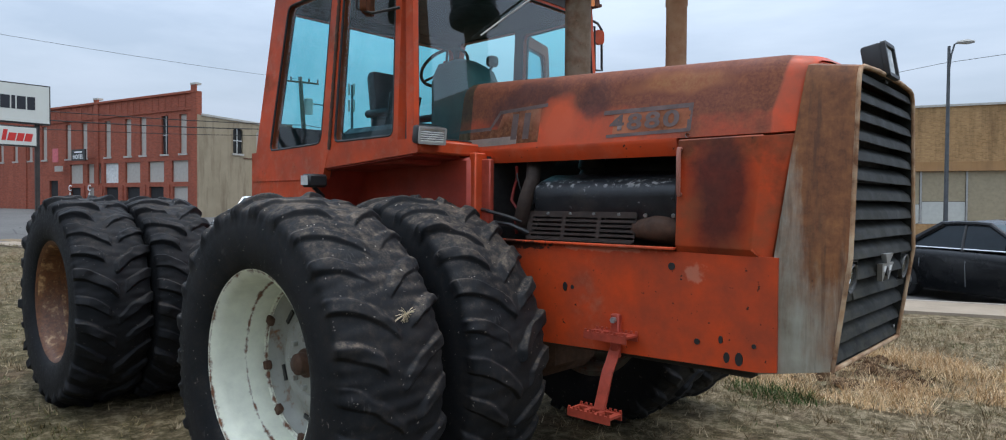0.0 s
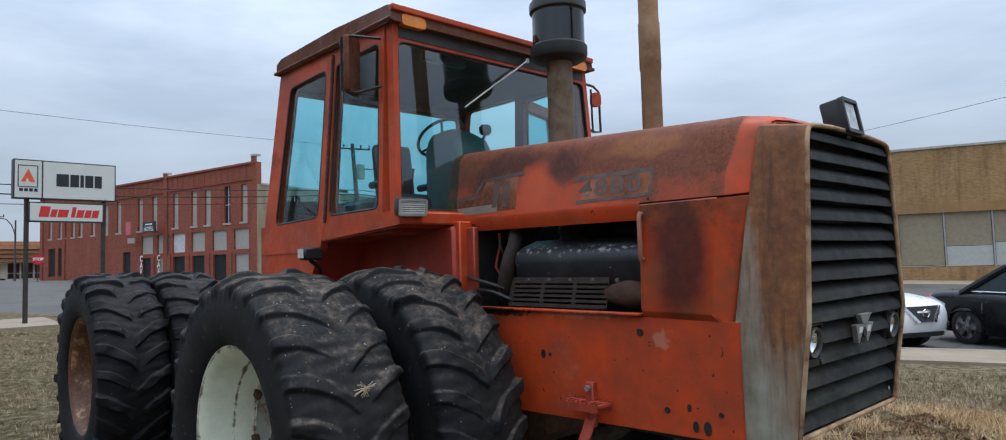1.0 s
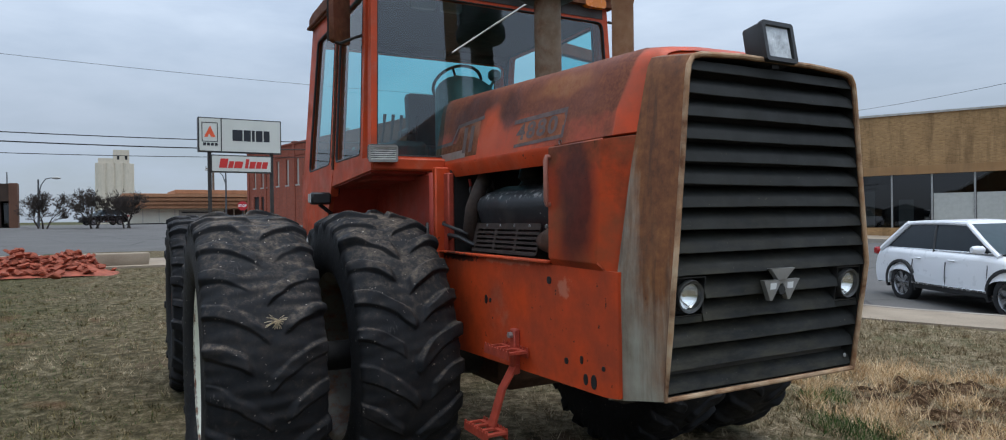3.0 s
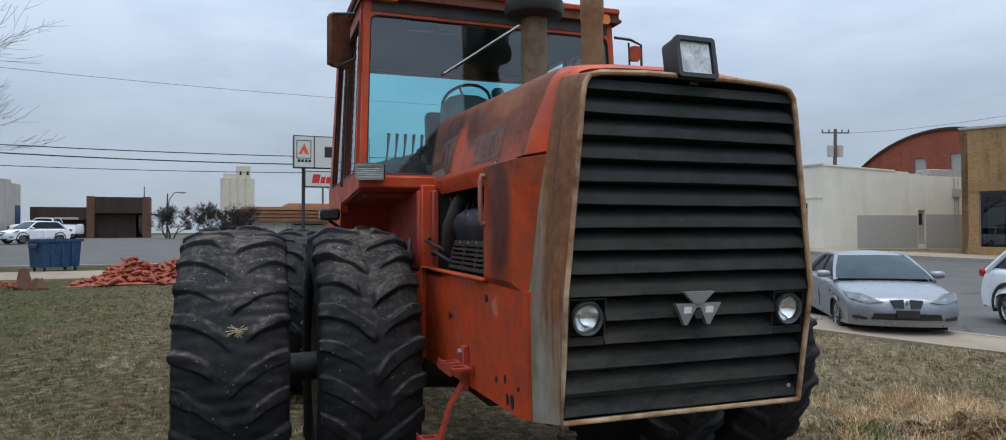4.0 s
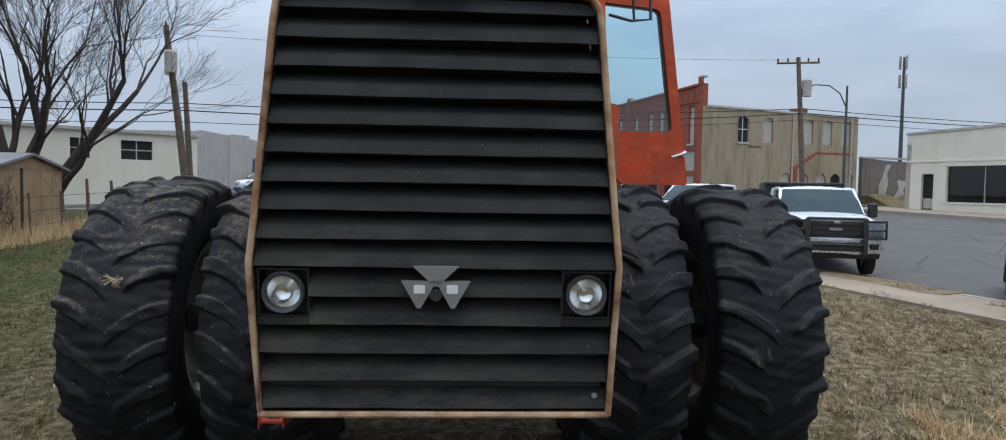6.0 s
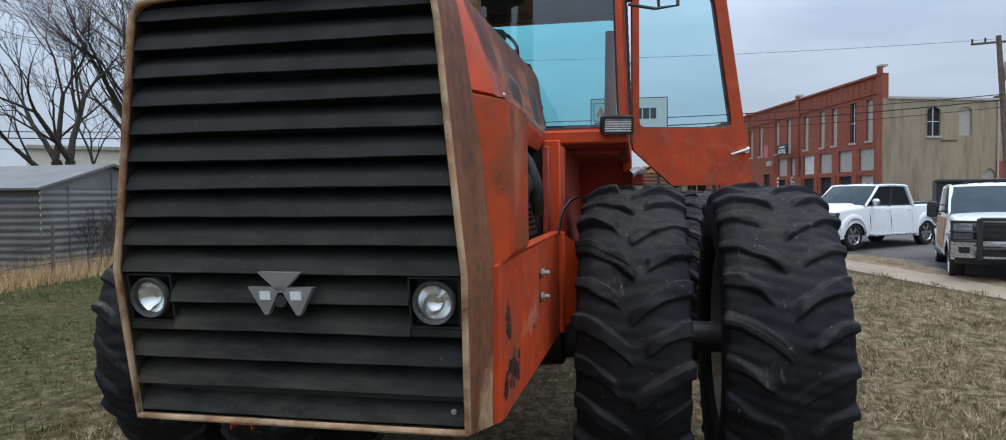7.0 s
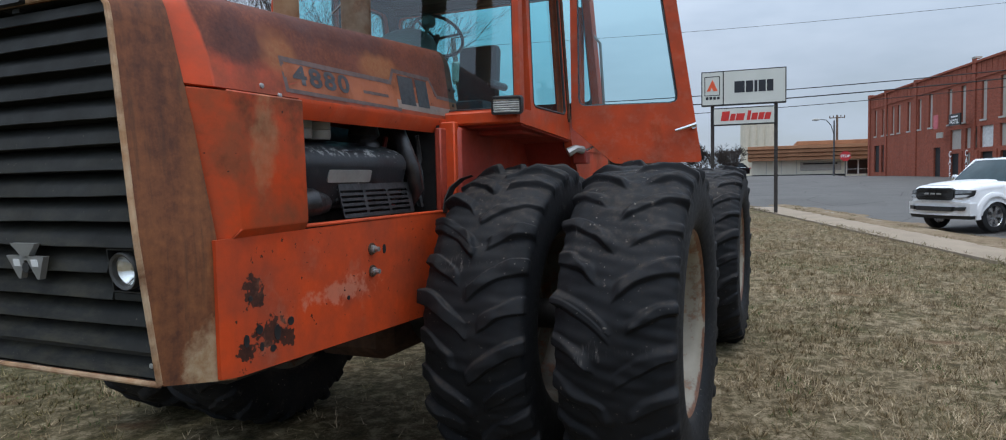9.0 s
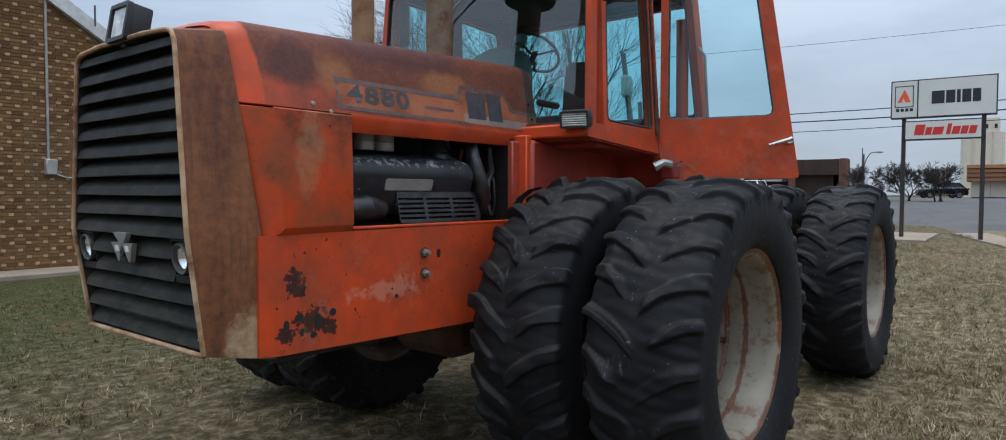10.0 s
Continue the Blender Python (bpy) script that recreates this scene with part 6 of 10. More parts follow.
def verge():
    """Lumpy dirt that spills from the pavement's edge over kerb and gutter, ragged on both sides."""
    bm = bmesh.new()
    rows = []
    for i in range(241):
        a = -14 + 18.0 * i / 240
        rag = lambda k, f: noise.noise(Vector((a * f, k, 0.0)))
        b0 = -0.50 + 0.16 * rag(1.0, 0.9) + 0.10 * rag(2.0, 3.1)
        b1 = 1.25 + 0.55 * rag(3.0, 0.5) + 0.30 * rag(4.0, 1.7) + 0.12 * rag(5.0, 4.0)
        row = []
        for j in range(15):
            t = j / 14
            b = b0 + (b1 - b0) * t
            fall = max(0.0, min(1.0, (b - 0.15) / 0.75))
            z = 0.052 * (1 - fall) + (ROAD + 0.02) * fall + 0.020 * noise.noise(Vector((a * 2.2, b * 2.6, 3.0))) + 0.010 * noise.noise(Vector((a * 7, b * 7, 5.0)))
            if b < 0.17:
                z = max(z, 0.048)
            row.append(bm.verts.new(street(a, b, 0.030 if j == 0 else ROAD - 0.02 if j == 14 else z)))
        rows.append(row)
    for i in range(240):
        for j in range(14):
            bm.faces.new((rows[i][j], rows[i][j + 1], rows[i + 1][j + 1], rows[i + 1][j]))
    bmesh.ops.recalc_face_normals(bm, faces=bm.faces)
    return solo("verge", bm, M_VERGE, "brown dirt verge with dead grass between pavement and street", "verge", kind="structure", smooth=180)


verge()
ribbon("far_kerb", -30, 60, 23.9, 24.1, 0.08, M_KERB, "concrete kerb across the street", "kerb", thick=0.4)
ribbon("far_pavement", -30, 60, 24.1, 28.2, 0.07, M_CONCRETE, "concrete pavement in front of the shops", "pavement", thick=0.4)


def slab(name, x0, x1, y0, y1, lift, mat, label, cat, thick=0.1, ramp=False):
    bm = bmesh.new()
    n = max(1, int(abs(x1 - x0) / 2))
    rings = []
    for k in range(n + 1):
        x = x0 + (x1 - x0) * k / n
        z = ground_z(x) + lift - (0.16 if ramp and k == n else 0.0)
        rings.append([(x, y0, z - thick), (x, y0, z), (x, y1, z), (x, y1, z - thick)])
    loft(bm, rings)
    return solo(name, bm, mat, label, cat, kind="structure", smooth=30)


slab("cross_road", -100, -27.6, -60, 9.0, 0.035, M_ASPHALT, "broad grey asphalt crossing west of the lot", "road", ramp=True)
slab("west_pavement", -24.6, -21.6, -9, 4.2, 0.05, M_CONCRETE, "cracked concrete pavement slab", "pavement")
slab("west_kerb", -27.6, -27.3, -30, -1.5, 0.07, M_KERB, "concrete kerb of the crossing", "kerb")


# ---- buildings ----
def wall_mat(name, a, b, stain=(0.1, 0.08, 0.06), amount=0.4, brick=None, mortar=(0.30, 0.24, 0.19)):
    """Masonry: mottled colour, streaked stains, and courses of brick where brick=(width, height) is given."""
    s = Nodes(name)
    c = s.ramp(s.noise(0.9, 7, 0.6), [(0.3, a), (0.7, b)])
    g = s.noise(30, 4, 0.7)
    c = s.mix(0.3, c, s.ramp(g, [(0.3, tuple(v * 0.7 for v in a)), (0.75, b)]))
    h = g
    if brick:
        t = s.n.new("ShaderNodeTexBrick")
        t.inputs["Scale"].default_value = 1.0
        t.inputs["Brick Width"].default_value, t.inputs["Row Height"].default_value = brick
        t.inputs["Mortar Size"].default_value, t.inputs["Mortar Smooth"].default_value = 0.012, 0.3
        t.inputs["Color1"].default_value, t.inputs["Color2"].default_value, t.inputs["Mortar"].default_value = (0.75, 0.75, 0.75, 1), (1.1, 1.1, 1.1, 1), (1, 1, 1, 1)
        sx = s.n.new("ShaderNodeSeparateXYZ")
        cx = s.n.new("ShaderNodeCombineXYZ")
        s.l.new(s.tc.outputs["Object"], sx.inputs["Vector"])
        s.l.new(s.math("ADD", sx.outputs["X"], sx.outputs["Y"]), cx.inputs["X"])
        s.l.new(sx.outputs["Z"], cx.inputs["Y"])
        s.l.new(cx.outputs["Vector"], t.inputs["Vector"])
        c = s.mix(1.0, c, t.outputs["Color"], "MULTIPLY")
        c = s.mix(t.outputs["Fac"], c, mortar)
        h = s.math("SUBTRACT", s.math("MULTIPLY", g, 0.3), t.outputs["Fac"])
    st = s.ramp(s.noise(1.1, 7, 0.65, stretch=(1.6, 1.6, 0.22)), [(0.48, 0.0), (0.68, 1.0)])
    c = s.mix(s.math("MULTIPLY", st, amount), c, stain)
    return s.set(c, 0.9, 0.0, h, 0.4, 0.01, spec=0.2)


M_REDBRICK = wall_mat("red_brick", (0.31, 0.080, 0.048), (0.40, 0.112, 0.066), (0.13, 0.042, 0.028), 0.35, (0.24, 0.08), (0.26, 0.10, 0.07))
M_STUCCO = wall_mat("stained_tan_stucco", (0.30, 0.245, 0.165), (0.40, 0.33, 0.23), (0.12, 0.085, 0.055), 0.55)
M_TANBRICK = wall_mat("tan_brick", (0.35, 0.200, 0.085), (0.46, 0.280, 0.130), (0.085, 0.052, 0.030), 0.55, (0.22, 0.075), (0.36, 0.225, 0.115))
M_WHITEWALL = wall_mat("off_white_render", (0.72, 0.67, 0.545), (0.82, 0.77, 0.645), (0.54, 0.49, 0.39), 0.25)
M_GREYPATCH = plain("grey_paint_patch", (0.40, 0.385, 0.34), 0.85, vary=0.06)
M_GREYWALL = wall_mat("grey_block_wall", (0.40, 0.37, 0.33), (0.50, 0.47, 0.42), (0.25, 0.22, 0.2), 0.3)
M_DARKWALL = wall_mat("dark_brown_cladding", (0.045, 0.032, 0.025), (0.075, 0.05, 0.038), (0.02, 0.016, 0.014), 0.4)
M_BROWNBRICK = wall_mat("brown_pier_brick", (0.13, 0.065, 0.045), (0.17, 0.09, 0.06), (0.05, 0.03, 0.02), 0.3)
M_BOARD = plain("faded_window_board", (0.41, 0.375, 0.33), 0.8, vary=0.12)
M_VOID = plain("dark_interior", (0.012, 0.012, 0.013), 0.8)
M_STONE = plain("grey_coping", (0.42, 0.40, 0.36), 0.85)
M_SILO = wall_mat("pale_concrete_silo", (0.62, 0.56, 0.45), (0.70, 0.63, 0.52), (0.42, 0.38, 0.31), 0.35)
M_SHINGLE = wall_mat("orange_brown_fascia", (0.36, 0.175, 0.095), (0.46, 0.235, 0.13), (0.20, 0.10, 0.06), 0.3)
M_TIMBER = plain("weathered_pole_timber", (0.13, 0.095, 0.07), 0.9, vary=0.4, scale=5)
M_CABLE = plain("black_cable", (0.012, 0.012, 0.012), 0.7)
M_STEELPOLE = plain("dull_steel_pole", (0.085, 0.09, 0.095), 0.5, 0.4)
M_WHITEFRAME = plain("white_window_frame", (0.62, 0.62, 0.60), 0.5)


class Wall:
    """One upright wall from p to q on the plan, with openings cut through; u runs from p, v is height, w goes inwards."""

    def __init__(self, parent, p, q, inward):
        self.p, self.parent = Vector(p), parent
        d = Vector(q) - self.p
        self.len, self.d = d.length, d.normalized()
        self.n = Vector(inward).normalized()

    def to(self, u, v, w):
        return self.p + self.d * u + self.n * w + Vector((0, 0, v))

    def build(self, name, outline, holes, mat, thick=0.3, label=""):
        bm = bmesh.new()
        pierced(bm, outline, holes, self.to, 0.0, thick)
        return part(name, bm, mat, self.parent, label, smooth=20)

    def block(self, name, u0, u1, v0, v1, w0, w1, mat, parent=None, label=""):
        bm = bmesh.new()
        prism(bm, rect(u0, u1, v0, v1), self.to, w0, w1)
        return part(name, bm, mat, parent or self.parent, label, smooth=20)

    def window(self, pts, fill, depth=0.16, sill=True, glass_mat=None, frame=None):
        us, vs = [p[0] for p in pts], [p[1] for p in pts]
        bm = bmesh.new()
        prism(bm, pts, self.to, depth, depth + 0.05)
        w = part("window", bm, fill, self.parent, smooth=20)
        if frame:
            um, t = (min(us) + max(us)) / 2, 0.05
            bm = bmesh.new()
            prism(bm, rect(um - t / 2, um + t / 2, min(vs), max(vs)), self.to, depth - 0.04, depth - 0.003)
            vm = (min(vs) + max(vs)) / 2
            prism(bm, rect(min(us), max(us), vm - t / 2, vm + t / 2), self.to, depth - 0.03, depth - 0.002)
            part("window_bar", bm, frame, w)
        if sill:
            bm = bmesh.new()
            prism(bm, rect(min(us) - 0.08, max(us) + 0.08, min(vs) - 0.12, min(vs)), self.to, -0.06, 0.05)
            part("sill", bm, M_STONE, w)
        return w


def arched(u0, u1, v0, v1, rise=0.18, n=6):
    pts = [(u0, v0), (u1, v0)]
    for k in range(n + 1):
        t = k / n
        pts.append((u1 + (u0 - u1) * t, v1 - rise + rise * 4 * t * (1 - t) if rise else v1))
    return pts


def red_building():
    """Two-storey brick corner block: facade on the street, stained rendered flank."""
    c, far, end = Vector((-44.2, 19.2, 0)), Vector((-75.6, 12.0, 0)), Vector((-47.0, 31.5, 0))
    z = ground_z(-44) - 0.15
    b = thing("brick_building", pose(0, 0, z), "two-storey red brick building with boarded windows and tan flank", "building")
    c.z = far.z = end.z = 0
    d = (far - c).normalized()
    inw = Vector((-d.y, d.x, 0))
    inw = inw if inw.y > 0 else -inw
    f = Wall(b, c, far, inw)
    L = f.len
    holes, wins = [], []
    for k, u in enumerate((1.05, 2.95, 5.3, 7.0, 9.4, 12.3, 14.4, 17.7)):
        holes.append(rect(u, u + 0.72, 4.2, 6.75))
        wins.append((holes[-1], M_BOARD if k != 1 else M_VOID))
    for u in (19.8, 22.0, 24.2, 25.6, 27.2, 28.0, 30.0):
        holes.append(rect(u, u + 0.66, 4.2, 6.6))
        wins.append((holes[-1], M_BOARD))
    for k, u in enumerate((0.9, 3.4, 6.0, 8.5, 10.6, 12.9)):
        holes.append(rect(u, u + 1.7, 2.35, 3.75))
        wins.append((holes[-1], M_BOARD if k != 3 else M_WHITEFRAME))
        holes.append(rect(u + 0.05, u + 1.6, 0.25, 2.05))
        wins.append((holes[-1], M_BOARD if k in (0, 4) else M_VOID))
    holes.append(rect(16.2, 17.4, 0.2, 2.6))
    wins.append((holes[-1], M_VOID))
    for u in (27.4, 29.3):
        holes.append(rect(u, u + 1.4, 0.8, 3.3))
        wins.append((holes[-1], M_VOID))
    END = 8.0
    top = [(0, 0), (L, 0), (L, END), (0.0, 8.15)]
    f.build("facade", top, holes, M_REDBRICK, 0.35, "red brick facade")
    for h, m in wins:
        f.window(h, m, 0.14, h[0][1] > 3.9, frame=M_WHITEFRAME if m is M_VOID and h[0][1] > 3.9 else None)
    sl = (END - 8.15) / L
    def band(name, drop, height, out, mat):
        bm = bmesh.new()
        prism(bm, [(0, 8.15 - drop), (L, END - drop), (L, END - drop + height), (0, 8.15 - drop + height)], f.to, -out, 0.0)
        part(name, bm, mat, b, smooth=20)
    band("cornice", 0.10, 0.14, 0.14, M_REDBRICK)
    band("string_course", 1.15, 0.10, 0.08, M_REDBRICK)
    for k in range(46):
        u = 0.45 + k * (L - 0.9) / 45
        f.block("dentil", u, u + 0.22, 8.15 + sl * u - 1.02, 8.15 + sl * u - 0.14, -0.025, 0.0, M_REDBRICK)
    for u, e in ((0.0, 0.40), (10.8, 0.22), (20.6, 0.06), (27.3, 0.06), (L - 0.5, 0.12)):
        f.block("pier", u, u + 0.5, 0.0, 8.15 + sl * u + e, -0.10, 0.0, M_REDBRICK)
        f.block("pier_cap", u - 0.03, u + 0.53, 8.15 + sl * u + e, 8.15 + sl * u + e + 0.12, -0.12, 0.30, M_STONE if e > 0.2 else M_REDBRICK)
    for u in (2.75, 5.35, 7.9, 10.35, 12.6):
        f.block("shopfront_pier", u, u + 0.45, 0.0, 2.2, -0.08, 0.0, M_REDBRICK)
    # board over the door, and painted words beside it
    sg = f.block("hanging_sign", 11.0, 12.7, 3.95, 4.75, -0.9, -0.8, M_BLACK, label="black hanging sign that reads HOTEL")
    me = lettering("HOTEL", 0.42, 0.01)
    me.materials.append(M_ENAMEL)
    t = new("sign_lettering", me)
    t.parent = sg
    right = -f.d
    t.matrix_local = Matrix.Translation(f.to(11.85, 4.20, -0.905)) @ Matrix((( right.x, 0, -f.n.x, 0), (right.y, 0, -f.n.y, 0), (0, 1, 0, 0), (0, 0, 0, 1)))
    bm = bmesh.new()
    prism(bm, rect(11.35, 12.35, 4.5, 4.6), f.to, -0.904, -0.902)
    part("sign_bar", bm, M_ENAMEL, sg)
    f.block("pink_sign", 14.5, 15.2, 3.9, 4.9, -0.9, -0.85, plain("faded_pink_sign", (0.55, 0.12, 0.14), 0.6))
    f.block("round_sign", 14.7, 15.7, 3.25, 3.65, -0.5, -0.42, M_BOARD)
    for u, word in ((12.05, "CAFE"), (14.55, "CAFE")):
        for i, ch in enumerate(word):
            me = lettering(ch, 0.62, 0.015)
            me.materials.append(M_ENAMEL)
            t = new("wall_lettering", me)
            t.parent = b
            t.matrix_local = Matrix.Translation(f.to(u, 2.0 - i * 0.52, -0.09 if u < 13.1 and u > 12.5 else -0.012)) @ Matrix(((right.x, 0, -f.n.x, 0), (right.y, 0, -f.n.y, 0), (0, 1, 0, 0), (0, 0, 0, 1)))
    # flank
    e = (end - c).normalized()
    n2 = Vector((e.y, -e.x, 0))
    n2 = n2 if n2.x < 0 else -n2
    g = Wall(b, c, end, n2)
    holes = []
    spec = []
    for u, m in ((2.75, M_VOID), (4.7, M_BOARD), (8.0, M_BOARD), (9.6, M_BOARD), (11.2, M_BOARD)):
        holes.append(arched(u, u + 0.8, 4.35, 6.1))
        spec.append(m)
    for u, m in ((6.2, M_BOARD), (7.7, M_BOARD), (9.2, M_BOARD), (10.4, M_VOID), (11.6, M_BOARD)):
        holes.append(arched(u, u + 0.82, 0.4, 2.35, 0.3))
        spec.append(m)
    g.build("flank", [(0.0, 0), (g.len, 0), (g.len, 6.35), (0.0, 6.65)], holes, M_STUCCO, 0.35, "stained tan rendered flank")
    for h, m in zip(holes, spec):
        g.window(h, m, 0.13, h[0][1] > 4 and m is M_VOID, frame=M_WHITEFRAME if m is M_VOID and h[0][1] > 4 else None)
    bm = bmesh.new()
    prism(bm, [(0.3, 6.60), (g.len, 6.32), (g.len, 6.45), (0.3, 6.74)], g.to, -0.06, 0.35)
    part("parapet_cap", bm, M_STONE, b, smooth=20)
    for u in (7.1, 12.0):
        bm = bmesh.new()
        tube(bm, [g.to(u, 0.2, -0.07), g.to(u, 6.4, -0.07)], 0.06, 8)
        part("downpipe", bm, M_BOARD, b)
    bm = bmesh.new()
    for k in range(5):
        prism(bm, rect(7.5 + 0.3 * k, 7.85 + 0.3 * k, 2.7 + 0.2 * k, 2.95 + 0.2 * k), g.to, -0.004, 0.0)
    prism(bm, rect(9.0, 12.2, 3.68, 3.84), g.to, -0.004, 0.0)
    prism(bm, rect(7.0, 7.6, 0.2, 2.8), g.to, -0.004, 0.0)
    part("bare_brick_scar", bm, M_REDBRICK, b)
    g.block("iron_tie", 3.6, 4.6, 4.02, 4.1, -0.03, 0.0, M_BROWNBRICK)
    g.block("chimney", 9.0, 9.9, 6.3, 7.1, 2.0, 2.9, M_BROWNBRICK)
    bm = bmesh.new()
    vs = [f.to(0.3, 6.3, 0.3), f.to(L, 6.2, 0.3), f.to(L, 6.2, 0.3) + (end - c), f.to(0.3, 6.2, 0.3) + (end - c) * 0.99]
    loft(bm, [[v + Vector((0, 0, -0.2)) for v in vs], vs])
    part("roof", bm, M_STONE, b)
    w3 = Wall(b, far, far + (end - c), -d)
    w3.build("far_wall", rect(0, w3.len, 0, 6.2), [], M_REDBRICK)
    w4 = Wall(b, end, end + (far - c), -inw)
    w4.build("rear_wall", rect(0, w4.len, 0, 6.2), [], M_STUCCO)


red_building()


def ruined_wall():
    """Patched grey wall behind the brick block, with a grassy bank at its foot."""
    p, q = Vector((-47.1, 32.0, 0)), Vector((-49.6, 43.0, 0))
    z = ground_z(-47) - 0.1
    b = thing("ruined_wall", pose(0, 0, z), "grey patched masonry wall with peeling pale plaster", "wall")
    w = Wall(b, p, q, Vector((-1, -0.22, 0)))
    top = [(w.len, 3.1), (8.4, 3.05), (8.1, 3.3), (5.2, 3.38), (4.9, 3.2), (2.2, 3.28), (0.0, 3.42)]
    w.build("masonry", [(0.0, 0.0), (w.len, 0.0)] + top, [], wall_mat("grey_patched_masonry", (0.15, 0.13, 0.115), (0.23, 0.20, 0.175), (0.07, 0.06, 0.05), 0.5), 0.35)
    w.block("coping", 0.0, 4.8, 3.40, 3.52, -0.05, 0.40, M_STONE)
    for pts in ([(1.5, 0.7), (2.0, 0.6), (2.3, 1.5), (2.2, 2.4), (2.5, 3.0), (2.1, 3.0), (1.8, 2.1), (1.5, 1.5)], [(2.9, 0.6), (3.9, 0.5), (3.7, 1.2), (4.1, 1.8), (3.1, 1.9), (3.3, 1.3)], [(5.6, 0.6), (7.4, 0.5), (7.2, 1.6), (6.4, 2.2), (5.8, 1.5)]):
        bm = bmesh.new()
        prism(bm, pts, w.to, -0.02, 0.003)
        part("plaster_patch", bm, wall_mat("peeling_pale_plaster", (0.40, 0.37, 0.32), (0.52, 0.49, 0.43), (0.2, 0.17, 0.13), 0.4), b, smooth=20)
    bm = bmesh.new()
    rings = []
    for k in range(13):
        u = 11.2 * k / 12
        h = 0.75 + 0.18 * math.sin(k * 1.7) + 0.1 * math.sin(k * 3.9)
        rings.append([w.to(u, v, s) for s, v in ((-3.0, -0.15), (-2.2, 0.16 * h + 0.05), (-1.2, 0.75 * h), (-0.5, h), (-0.01, h * 0.96), (-0.01, -0.15))])
    loft(bm, rings)
    solo("grass_bank", bm, M_GRASS, "low bank of rough winter grass below the wall", "ground", kind="stuff", m=pose(0, 0, z))


ruined_wall()


def shops():
    """White corner shop and the tan brick shops beside it, across the street."""
    z = ground_z(-30) + 0.05
    b = thing("corner_shop", pose(0, 0, z), "single-storey off-white rendered shop with large dark windows", "building")
    p0, p1 = street(-17.6, 28.0), street(-8.0, 28.0)
    p0.z = p1.z = 0
    f = Wall(b, p1, p0, UY)
    L = f.len
    win = rect(0.95, 7.1, 0.72, 2.78)
    door = rect(7.85, 8.6, 0.05, 2.35)
    f.build("front_wall", [(0, -0.5), (L, -0.5), (L, 4.75), (0, 5.0)], [win, door], M_WHITEWALL, 0.3)
    f.block("fascia", 0.0, L, 3.05, 3.14, -0.05, 0.0, M_WHITEWALL)
    bm = bmesh.new()
    prism(bm, [(-0.05, 4.98), (L + 0.05, 4.73), (L + 0.05, 4.87), (-0.05, 5.12)], f.to, -0.06, 0.36)
    part("parapet_cap", bm, M_STONE, b)
    for u0, u1 in ((0.95, 2.9), (2.9, 5.0), (5.0, 7.1)):
        pane("shop_window", [f.to(u0, 0.72, 0.2), f.to(u1, 0.72, 0.2), f.to(u1, 2.78, 0.2), f.to(u0, 2.78, 0.2)], M_DARKGLASS, b)
        f.block("mullion", u0 - 0.03, u0 + 0.03, 0.72, 2.78, 0.14, 0.2, M_ALU)
    f.block("interior", 0.7, 7.4, 0.0, 3.0, 2.0, 2.1, M_VOID)
    f.block("shop_floor", 0.7, 8.9, 0.0, 0.1, 0.35, 2.0, M_VOID)
    for u, h in ((1.15, 2.0), (1.5, 2.1), (1.9, 2.0)):
        f.block("white_roll", u, u + 0.2, 0.7, h + 0.5, 0.6, 0.8, M_WHITEFRAME)
    raw = plain("raw_timber", (0.45, 0.32, 0.19), 0.8)
    f.block("timber_board", 3.0, 3.35, 0.6, 2.35, 0.5, 0.56, raw)
    for k in range(5):
        f.block("timber_rack", 2.25, 2.85, 0.75 + 0.32 * k, 0.87 + 0.32 * k, 0.5, 0.9, raw)
    f.block("sill_ledge", 0.85, 7.2, 0.62, 0.72, -0.06, 0.0, M_WHITEFRAME)
    f.block("head_recess", 0.95, 7.4, 2.79, 3.05, -0.02, 0.0, M_WHITEWALL)
    f.block("door", 7.85, 8.6, 0.05, 2.35, 0.2, 0.25, M_VOID)
    f.block("door_panel", 7.92, 8.53, 0.3, 0.9, 0.17, 0.2, M_GREYPATCH)
    # the flank follows the alley, not square to the street
    back = Vector((math.cos(radians(85)), math.sin(radians(85)), 0))
    inner = Vector((-back.y, back.x, 0))
    g = Wall(b, p1, p1 + back * 13, inner)
    g.build("side_wall", [(0, -0.5), (13, -0.5), (13, 4.45), (7.2, 4.52), (7.15, 4.60), (6.3, 4.62), (6.25, 4.72), (5.2, 4.76), (0, 5.0)], [rect(6.95, 7.5, 0.25, 2.36)], M_WHITEWALL, 0.3)
    g.block("grey_patch", 2.42, 6.90, 0.02, 2.03, -0.012, 0.0, M_GREYPATCH)
    g.block("grey_patch", 7.55, 13, 0.02, 2.10, -0.012, 0.0, M_GREYPATCH)
    g.block("side_door", 6.95, 7.5, 0.25, 2.36, 0.10, 0.16, M_GREYPATCH)
    g.block("door_light", 7.10, 7.35, 1.45, 2.15, 0.085, 0.10, M_VOID)
    bm = bmesh.new()
    prism(bm, [(0, 4.98), (5.2, 4.74), (5.2, 4.82), (0, 5.08)], g.to, -0.05, 0.3)
    part("side_cap", bm, M_WHITEWALL, b)
    part("rooftop_unit", bx(-0.5, 0.5, -0.95, 0.95, 0, 0.62, 0.03), M_TIN, b).matrix_local = Matrix.Translation(g.to(9.2, 4.35, 0.9)) @ Matrix.Rotation(radians(-5), 4, "Z")
    for u in (9.75, 10.05):
        bm = bmesh.new()
        tube(bm, [g.to(u, 4.4, -0.05), g.to(u, 3.6, -0.05), g.to(u, 0.9, -0.05)], 0.03, 6)
        part("conduit", bm, M_STONE, b)
